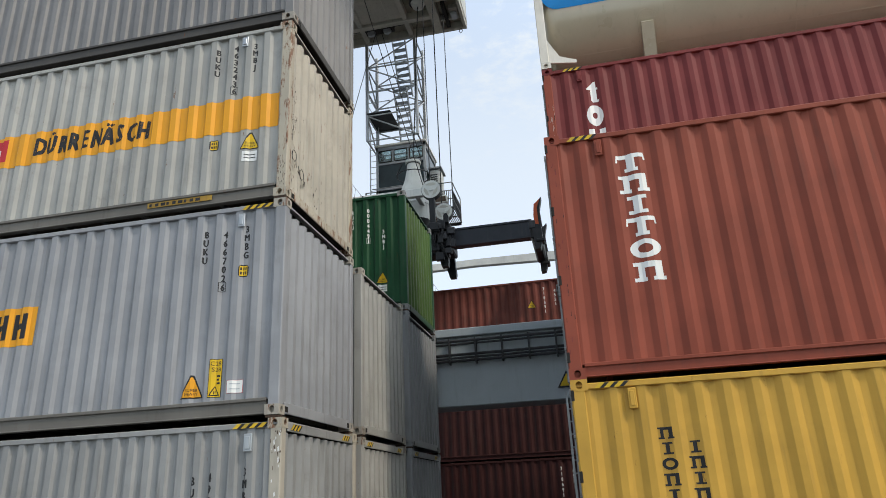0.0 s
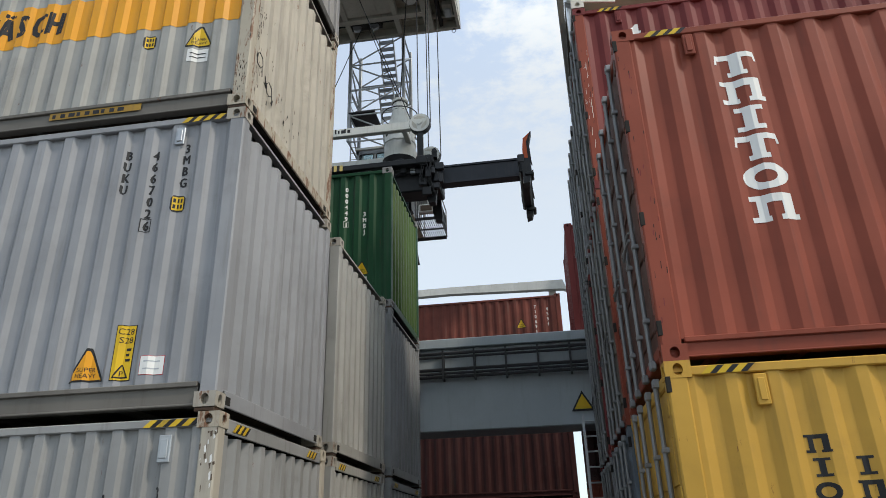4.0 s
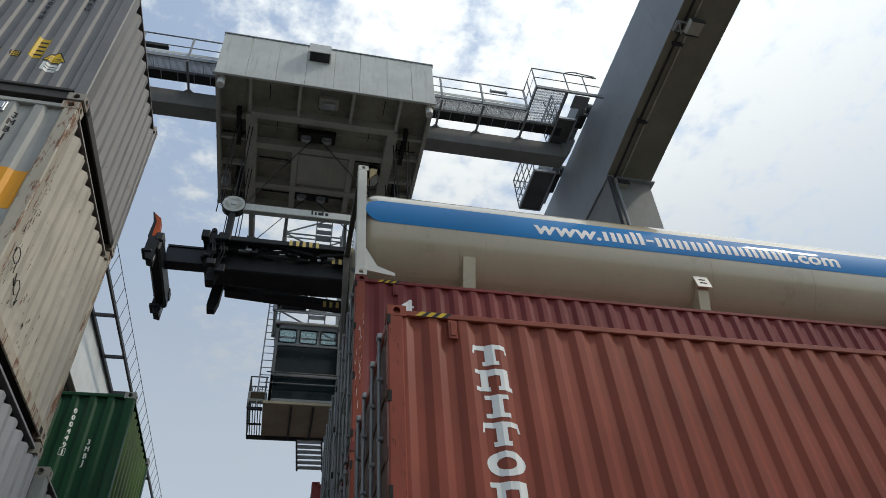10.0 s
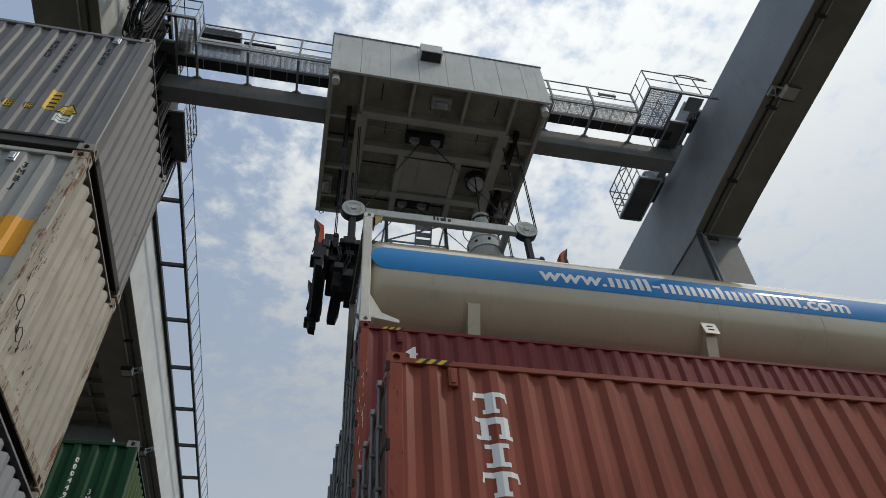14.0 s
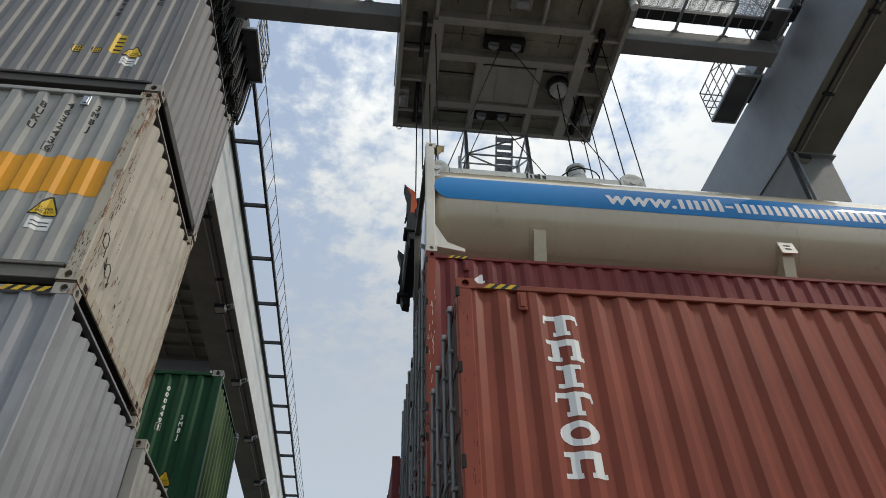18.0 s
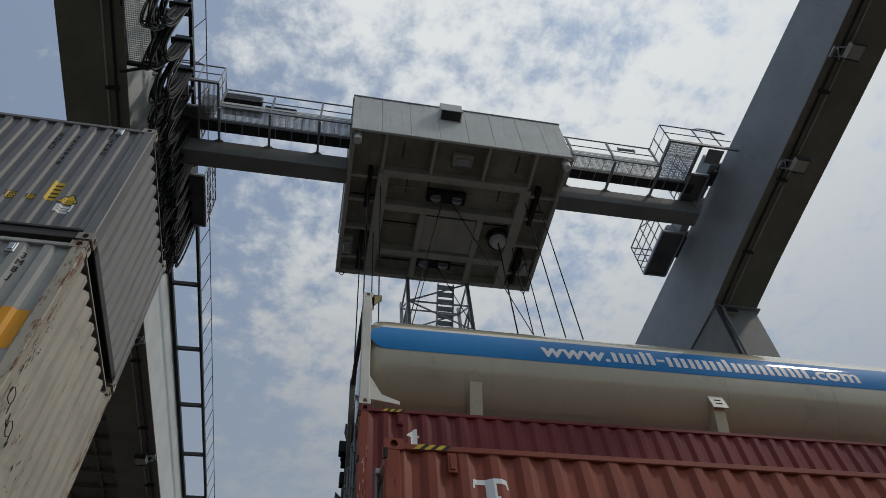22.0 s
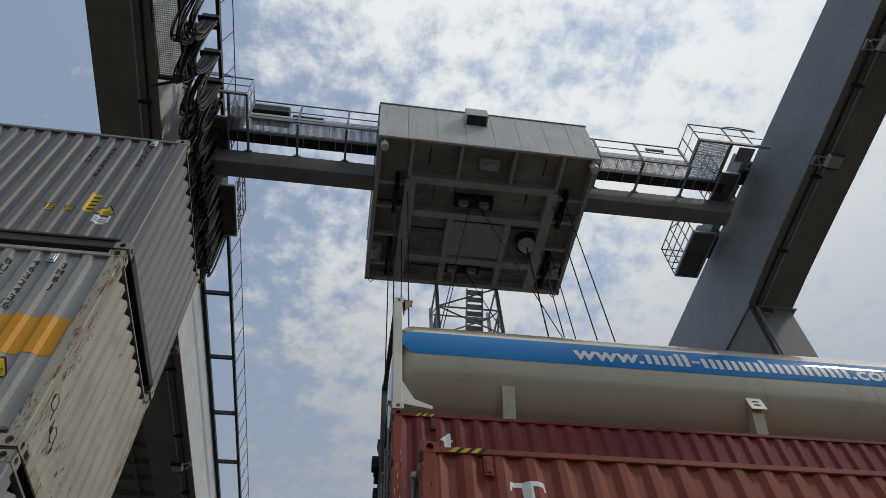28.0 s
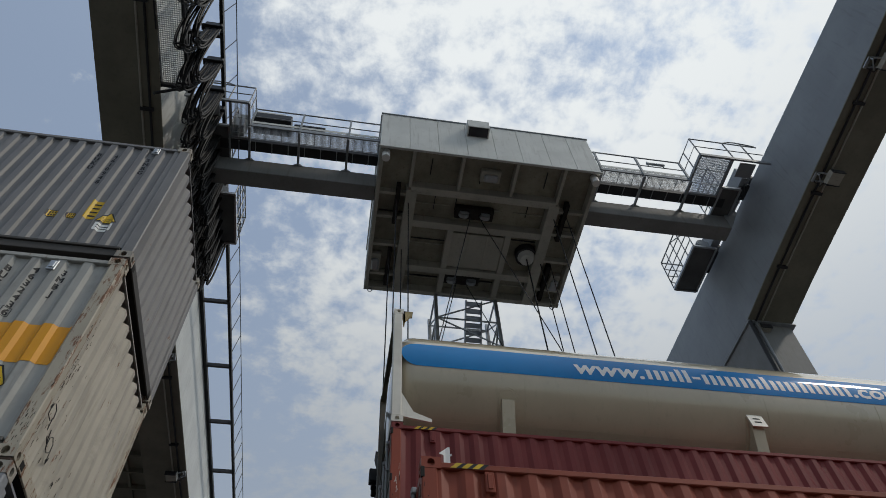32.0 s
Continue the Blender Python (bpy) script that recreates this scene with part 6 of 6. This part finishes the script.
for y in (-0.95, 0.95):
    hb = part("head_beam", Build().box(-SH, SH, y - 0.09, y + 0.09, -0.17, 0.10, 0.015), "crane_white", spreader, "white head beam")
    if y < 0:
        for k, w in enumerate((0.05, 0.05, 0.10, 0.05, 0.09)):
            part("block_shape", Build().box(-0.24 + 0.10 * k, -0.24 + 0.10 * k + w, y - 0.094, y - 0.09, -0.075, 0.09 if k in (0, 3) else 0.04), "mark_black", hb)
    for s in (-1, 1):
        sh = part("sheave", Build().tube((s * SH, y - 0.12, 0), (s * SH, y + 0.12, 0), 0.31, 32), "crane_white", spreader, "white rope sheave with three spokes", True)
        part("sheave_rim", Build().tube((s * SH, y - 0.10, 0), (s * SH, y + 0.10, 0), 0.325, 32), "steel_dark", sh)
        for k in range(3):
            a = [k * 2 * math.pi / 3 + 0.5 + q for q in (0.18, 0.7, 1.3, 1.9)]
            pts = [(s * SH + 0.24 * math.cos(q), 0.24 * math.sin(q)) for q in a] + [(s * SH + 0.13 * math.cos(q), 0.13 * math.sin(q)) for q in (a[2], a[1])]
            part("spoke_gap", Build().prism(pts, "y", y - 0.123, y - 0.12), "crane_under", sh)
        part("sheave_hub", Build().tube((s * SH, y - 0.16, 0), (s * SH, y + 0.16, 0), 0.08, 12), "crane_white", sh, "", True)
        part("hanger_leg", Build().box(s * SH - 0.09, s * SH + 0.09, y - 0.08, y + 0.08, -1.35, -0.24, 0.03), "black_steel", spreader)
for s in (-1, 1):
    part("head_tie", Build().box(s * 1.9 - 0.08, s * 1.9 + 0.08, -0.9, 0.9, -0.14, 0.10, 0.02), "crane_white", spreader)
# cable basket
prof = [(0.0, 0.50), (0.5, 0.50), (1.05, 0.49), (1.20, 0.46), (1.60, 0.32), (2.0, 0.24), (2.22, 0.22), (2.26, 0.27), (2.34, 0.27), (2.34, 0.12)]
n = 24
vs = [(1.55 + r * math.cos(2 * math.pi * k / n), 0.15 + r * math.sin(2 * math.pi * k / n), -0.62 + z) for z, r in prof for k in range(n)]
bk = part("cable_basket", Build().add(vs, [(j * n + k, j * n + (k + 1) % n, (j + 1) * n + (k + 1) % n, (j + 1) * n + k) for j in range(len(prof) - 1) for k in range(n)]), "crane_white", spreader, "white conical cable basket", True)
part("basket_foot", Build().tube((1.55, 0.15, -0.98), (1.55, 0.15, -0.60), 0.40, 20, True, 0.56), "black_steel", bk, "black funnel under the basket", True)
for z, r in ((0.0, 0.515), (0.42, 0.51), (0.86, 0.305), (1.30, 0.245)):
    part("basket_band", Build().path([(1.55 + r * math.cos(2 * math.pi * k / 24), 0.15 + r * math.sin(2 * math.pi * k / 24), z) for k in range(25)], 0.016, 5), "steel_dark" if z > 0.8 else "crane_white", bk)
part("basket_cap", Build().tube((1.55, 0.15, 1.60), (1.55, 0.15, 1.78), 0.25, 20, True, 0.20), "steel_dark", bk, "dark ring on top", True)
for k in range(8):
    a = 2 * math.pi * k / 8
    part("basket_hole", Build().tube((1.55 + 0.44 * math.cos(a), 0.15 + 0.44 * math.sin(a), 0.25), (1.55 + 0.505 * math.cos(a), 0.15 + 0.505 * math.sin(a), 0.25), 0.05, 10), "hole", bk)
part("basket_hoop", Build().path([(1.55 + 0.58 * math.cos(2 * math.pi * k / 20), 0.15 + 0.58 * math.sin(2 * math.pi * k / 20), 1.15) for k in range(21)], 0.018, 5), "steel_dark", bk)
part("spreader_cable", Build().tube((1.55, 0.15, 1.6), (hx - 0.0, hy - TD / 2, 9.2), 0.022, 6), "rubber", spreader)
# frame
part("main_frame", Build().box(-2.75, 2.75, -0.60, 0.08, -1.84, -1.18, 0.04), "black_steel", spreader, "black box frame")
part("upper_frame", Build().box(-2.7, 2.7, -1.05, -0.80, -1.16, -0.98, 0.02), "black_steel", spreader)
part("upper_frame", Build().box(-2.7, 2.7, 0.80, 1.05, -1.16, -0.98, 0.02), "black_steel", spreader)
for s in (-1, 1):
    part("end_yoke", Build().box(s * 2.68, s * 2.92, -0.72, 0.40, -1.72, -0.86, 0.04), "black_steel", spreader)
    for y in (-0.55, 0.68):
        part("yoke_foot", Build().prism([(s * 2.45, -1.15), (s * 2.72, -1.10), (s * 2.80, -2.15), (s * 2.78, -2.30), (s * 2.58, -2.30), (s * 2.50, -2.0)], "y", y - 0.12, y + 0.12), "black_steel", spreader)
    part("knee", Build().box(s * 2.30, s * 2.62, -1.1, 1.1, -1.20, -0.92, 0.03), "black_steel", spreader)
for y in (-0.70, 0.70):
    for s in (-1, 1):
        part("cylinder", Build().tube((s * 0.2, y, -1.32), (s * 2.4, y, -1.22), 0.06, 10), "steel_dark", spreader, "", True)
random.seed(5)
for k in range(46):
    x, y = random.uniform(-2.4, 2.4), random.choice((-0.66, -0.74, -0.82))
    part("hydraulic_fitting", Build().box(x, x + random.uniform(0.06, 0.30), y - 0.05, y + 0.05, -1.30 + random.uniform(-0.12, 0.16), -1.12 + random.uniform(-0.05, 0.1), 0.01), random.choice(("steel_dark", "black_steel", "black_steel", "galv")), spreader)
for k in range(9):
    z = -1.22 + 0.02 * (k % 4)
    pts = [(-2.4 + 0.5 * j + 0.1 * math.sin(k + j), -0.72 - 0.012 * k, z + 0.06 * math.sin(1.3 * j + k)) for j in range(10)]
    part("hydraulic_hose", Build().path(pts, 0.016, 5), "rubber", spreader)
for x0, y0, z0, w in ((-0.75, -1.06, -1.17, 0.85), (0.45, -0.80, -1.46, 0.95), (-0.1, -1.07, -1.17, 0.0), (0.35, 0.50, -1.95, 0.8)):
    for k in range(int(w / 0.09)):
        part("hazard_stripe", Build().box(x0 + 0.09 * k, x0 + 0.09 * k + 0.085, y0 - 0.025, y0 - 0.003, z0, z0 + 0.19), "stripe_pale" if k % 2 == 0 else "mark_black", spreader)
part("lower_bumper", Build().prism([(-2.4, -1.66), (1.7, -1.97), (1.85, -1.87), (1.7, -1.74), (-2.4, -1.46)], "y", 0.50, 0.80), "black_steel", spreader)
random.seed(23)
for s in (-1, 1):
    part("slant_strut", Build().beam((s * 1.9, -1.0, -0.98), (s * 0.1, -0.86, -1.26), 0.10, 0.12), "black_steel", spreader)
    # valves, brackets and pipe ends round the yoke
    for k in range(16):
        x, y, z = s * random.uniform(2.42, 3.0), random.uniform(-0.98, -0.60), random.uniform(-2.05, -0.86)
        w, h = random.uniform(0.05, 0.14), random.uniform(0.05, 0.16)
        part("yoke_fitting", Build().box(x - w, x + w, y - 0.07, y + 0.10, z - h, z + h, 0.015), random.choice(("black_steel", "black_steel", "steel_dark")), spreader)
    for k in range(5):
        x = s * random.uniform(2.3, 2.8)
        part("hydraulic_hose", Build().path([(x, -0.9, -0.95), (x + s * 0.12, -1.0, -1.2), (x + s * 0.05, -1.02, -1.6), (x + s * 0.22, -0.85, -1.95 - 0.05 * k)], 0.018, 5), "rubber", spreader)
    part("yoke_pin", Build().tube((s * 2.80, -0.82, -0.62), (s * 2.80, -0.66, -0.62), 0.07, 10).box(s * 2.72, s * 2.88, -0.80, -0.68, -0.86, -0.62), "black_steel", spreader)

ARM = []
for s in (-1, 1):
    a = part("telescopic_arm", Build().box(s * -2.878, s * -0.10, -0.40, -0.04, -1.56, -0.98, 0.03), "arm_blue", spreader, "dark telescopic arm")
    for z in (-1.57, -1.02):
        part("arm_rib", Build().box(s * -2.87, s * -0.12, -0.435, -0.40, z, z + 0.06), "arm_blue", a)
    end = part("end_beam", Build().box(s * -0.14, s * 0.17, -1.24, 1.24, -1.92, -1.34, 0.05), "black_steel", a, "black end beam with twist locks")
    for y in (-1.12, 1.12):
        part("twist_lock", Build().tube((0, y, -2.22), (0, y, -2.0), 0.05, 10), "galv", a, "", True)
        part("corner_guide", Build().prism([(s * -0.10, -1.46), (s * 0.20, -1.50), (s * 0.22, -1.95), (s * 0.13, -2.26), (s * -0.03, -2.30), (s * -0.05, -1.80)], "y", y - 0.15, y + 0.15), "black_steel", a)
        part("guide_lip", Build().box(s * 0.02, s * 0.27, y - 0.19, y + 0.19, -2.06, -1.96, 0.02), "black_steel", a)
        part("lock_drive", Build().box(s * -0.16, s * 0.04, y - 0.17, y + 0.17, -1.62, -1.34, 0.03), "steel_dark", a)
        part("guide_hose", Build().path([(s * -0.12, y * 0.8, -1.34), (s * 0.02, y * 0.84, -1.22), (s * 0.20, y * 0.90, -1.30), (s * 0.24, y * 0.94, -1.62)], 0.018, 5), "rubber", a)
        fl = Build().prism([(s * 0.02, -1.55), (s * 0.20, -1.50), (s * 0.14, -0.95), (s * 0.26, -0.62), (s * 0.04, -0.82), (s * 0.0, -1.2)], "y", y - 0.13, y + 0.13)
        fl = part("flipper", fl, "orange_red" if y < 0 else "black_steel", a, "raised orange corner flipper" if y < 0 else "")
        part("flipper_edge", Build().prism([(s * 0.14, -1.50), (s * 0.23, -1.50), (s * 0.20, -0.98), (s * 0.285, -0.60), (s * 0.25, -0.62), (s * 0.125, -0.95)], "y", y - 0.14, y + 0.14), "black_steel", fl)
        part("flipper_motor", Build().tube((s * 0.05, y * 0.86, -1.60), (s * 0.05, y * 1.02, -1.60), 0.13, 14), "steel_dark", a, "", True)
    ARM.append(a)
for ob in list(spreader.children):
    if ob.name.split(".")[0] in ("main_frame", "upper_frame", "end_yoke", "yoke_foot", "knee", "cylinder", "hydraulic_fitting", "hydraulic_hose", "hazard_stripe", "lower_bumper", "telescopic_arm", "slant_strut", "yoke_fitting", "yoke_pin"):
        for o in (ob, *ob.children_recursive):
            o.data.transform(Matrix.Translation((0, 0, -0.25)))
# hoist ropes in two overlapping lengths: one on the spreader, one hanging from the trolley's slots
for s in (-1, 1):
    for y in (-1.33, -0.57, 0.57, 1.33):
        x, yy = s * (SH + (0.33 if abs(y) > 1 else -0.06)), math.copysign(0.95, y) * (1.06 if abs(y) > 1 else 0.94)
        part("hoist_rope", Build().tube((x, yy, 0.0), (x, yy, 6.5), 0.017, 6), "rope", spreader)
        part("hoist_rope", Build().tube((x, yy + TD / 2, 16.0), (x, yy + TD / 2, TZ + 0.4), 0.017, 6), "rope", trolley)
# slanting anti-sway ropes, turned with the height of the spreader
SWAY = []
for y in (-1, 1):
    for s in (-1, 1):
        SWAY.append((s, y, part("sway_rope", Build().tube((0, 0, 0), (0, 0, 6.4), 0.014, 6), "rope", spreader), part("sway_rope", Build().tube((0, 0, 0), (0, 0, 4.6), 0.014, 6), "rope", trolley)))

# ---- festoon cables beside the girder ----
festoon = thing("festoon_cables", "black festoon cables in hanging loops on a rail", "cable")
random.seed(11)
FY = 2.95  # origin of the cable rail along y
CARRIERS = []
rests = [-3.7, -2.6, -1.5, -0.4, 0.75, 1.84, 2.86, 3.76, 4.40, 5.05] + [5.50 + 0.42 * j for j in range(10)]
for j, y0 in enumerate(rests):
    ct = part("cable_trolley", Build().box(-0.28, 0.20, -0.07, 0.07, -0.12, 0.16, 0.02), "steel_dark", festoon, "cable trolley with its bundle of loops")
    part("cable_clamp", Build().box(-0.34, 0.26, -0.10, 0.10, -0.20, -0.12, 0.02), "black_steel", ct)
    span = y0 - rests[j - 1] if j else 1.1
    # two ribbons of cables, one hanging lower than the other
    for x0, sag, count in ((-0.22, 2.95, 8), (0.02, 2.55, 7)):
        lean, depth, wide = random.uniform(-0.06, 0.06), sag * random.uniform(0.93, 1.03), span * random.uniform(0.92, 1.06)
        for k in range(count):
            x, dz, dy = x0 + 0.027 * k + random.uniform(-0.02, 0.02), random.uniform(-0.16, 0.16), random.uniform(-0.10, 0.10)
            pts = []
            for f in np.linspace(0, 1, 17):
                u = math.sin(math.pi * f)
                pts.append((x + lean * u + 0.02 * math.sin(9 * f + k), -wide * 0.5 * (1 - math.cos(math.pi * f)) + dy * u, -0.16 - (depth + dz) * u ** 0.85))
            part("festoon_cable", Build().path(pts, random.choice((0.020, 0.026, 0.032)), 5), "rubber", ct)
        b = Build().box(x0 + lean - 0.03, x0 + lean + 0.027 * count + 0.01, -wide / 2 - 0.02, -wide / 2 + 0.02, -0.19 - depth, -0.13 - depth, 0.01)
        part("cable_tie", b, "rubber", ct)
    CARRIERS.append((y0, ct))

# ---- far roof edge and ground ----
roof = thing("terminal_canopy", "long white canopy edge far behind the containers", "building")
part("canopy_edge", Build().prism([(-30.0, 18.10), (-3.7, 18.45), (4.2, 18.38), (4.5, 17.55), (4.2, 17.72), (-3.7, 17.95), (-30, 17.60)], "y", 40.0, 40.5), "crane_white", roof)
for x in (-26.0, -12.0, 3.2):
    part("canopy_column", Build().box(x, x + 0.5, 40.5, 41.0, 0, 17.9), "crane_white", roof)
ground = new("ground", Build().add([(-900, -900, -0.002), (900, -900, -0.002), (900, 900, -0.002), (-900, 900, -0.002)], [(0, 1, 2, 3)]).mesh("ground", "asphalt"))
tagged(ground, "dark asphalt yard reaching to the horizon", "ground", kind="structure")
pad = new("pavement", Build().box(-30, 40, -20, 34, -0.3, 0.0).mesh("pavement", "concrete"))
tagged(pad, "worn concrete of the container yard", "pavement", kind="structure")
rails = thing("crane_rail", "steel crane rail set in the yard", "rail")
part("rail_head", Build().box(-60, 60, 9.62, 9.70, 0.0, 0.12, 0.01), "steel_dark", rails)


# ---- what moves ----
#        t,   crane x, trolley y, sheave height, arm reach
MOVES = [
    (0.0, -9.50, 6.45, 11.25, 5.62), (1.0, -9.50, 6.45, 11.87, 5.60), (2.0, -9.50, 6.45, 12.59, 5.57), (3.0, -9.48, 6.45, 13.02, 5.52), (3.5, -9.44, 6.45, 13.23, 5.48),
    (5.5, -8.45, 6.45, 14.84, 5.12), (6.0, -8.00, 6.40, 15.39, 5.00), (6.5, -7.50, 5.95, 15.82, 4.85), (7.0, -6.92, 5.38, 16.04, 4.68), (7.5, -6.28, 4.92, 16.20, 4.50),
    (8.0, -5.74, 4.58, 16.26, 4.32), (8.5, -5.22, 4.10, 16.29, 4.15), (9.0, -4.67, 3.82, 16.32, 4.05), (9.5, -4.10, 3.50, 16.33, 4.02), (10.0, -3.53, 3.20, 16.33, 3.98),
    (10.5, -3.10, 2.88, 16.32, 3.90), (11.0, -2.68, 2.60, 16.32, 3.80), (11.5, -2.25, 2.28, 16.31, 3.70), (12.0, -1.81, 1.96, 16.29, 3.58), (12.5, -1.40, 1.56, 16.27, 3.47),
    (13.0, -1.05, 1.38, 16.23, 3.24), (13.5, -0.80, 1.10, 16.14, 3.14), (14.5, -0.36, 0.66, 15.83, 2.96), (15.5, -0.15, 0.34, 15.47, 2.88), (16.0, -0.11, 0.12, 15.00, 2.88),
    (17.0, -0.05, 0.00, 14.45, 2.88), (18.0, -0.04, 0.00, 13.95, 2.88), (19.0, 0.00, 0.00, 13.50, 2.87), (20.0, 0.00, 0.00, 12.55, 2.80), (21.0, 0.00, 0.00, 11.85, 2.74), (22.0, 0.00, 0.00, 11.40, 2.72),
    (23.0, 0.00, 0.00, 11.20, 2.72), (24.0, 0.00, 0.00, 11.17, 2.72), (32.0, 0.00, 0.00, 11.17, 2.72)]
TY = 4.15  # front edge of the trolley at rest


def swing(t):
    """How far the load hangs ahead of the trolley along x."""
    return float(np.interp(t, (0, 6, 7, 8, 9, 10, 11, 12.5, 14, 16), (0, 0.0, 0.05, 0.11, 0.16, 0.10, 0.13, 0.12, 0.04, 0.0)))


def motions():
    walk(crane, [(t, pose(CX + x, 0, 0)) for t, x, y, z, a in MOVES])
    walk(trolley, [(t, pose(CX + x, TY + y, 0)) for t, x, y, z, a in MOVES])
    walk(spreader, [(t, pose(CX + x + swing(t), TY + y + TD / 2, z)) for t, x, y, z, a in MOVES])
    walk(festoon, [(t, pose(CX + x - HALF + 0.90, FY, 21.8)) for t, x, y, z, a in MOVES])
    # the loops open out along the rail as the trolley runs away
    for y0, ct in CARRIERS:
        follow = min(1.0, max(0.0, (y0 + 0.5) / 4.9))
        walk(ct, [(t, pose(0, y0 - FY + y * follow, 0)) for t, x, y, z, a in MOVES])
    for s, arm in zip((-1, 1), ARM):
        walk(arm, [(t, pose(s * (a + swing(t)), 0, 0)) for t, x, y, z, a in MOVES])
    for s, y, rope, upper in SWAY:
        fy = (at(0, 0.375)[1] if y < 0 else at(0, 0.86)[1]) - TD / 2
        rows, back = [], []
        for t, x, ty, z, a in MOVES:
            lo, hi = Vector((s * (SH - 0.25), y * 0.95, 0.1)), Vector((-0.2 + 0.12 * s - swing(t), fy, TZ - z))
            rows.append((t, Matrix.Translation(lo) @ (hi - lo).to_track_quat("Z", "Y").to_matrix().to_4x4()))
            back.append((t, Matrix.Translation(hi + Vector((swing(t), TD / 2, z))) @ (lo - hi).to_track_quat("Z", "Y").to_matrix().to_4x4()))
        walk(rope, rows)
        walk(upper, back)


motions()
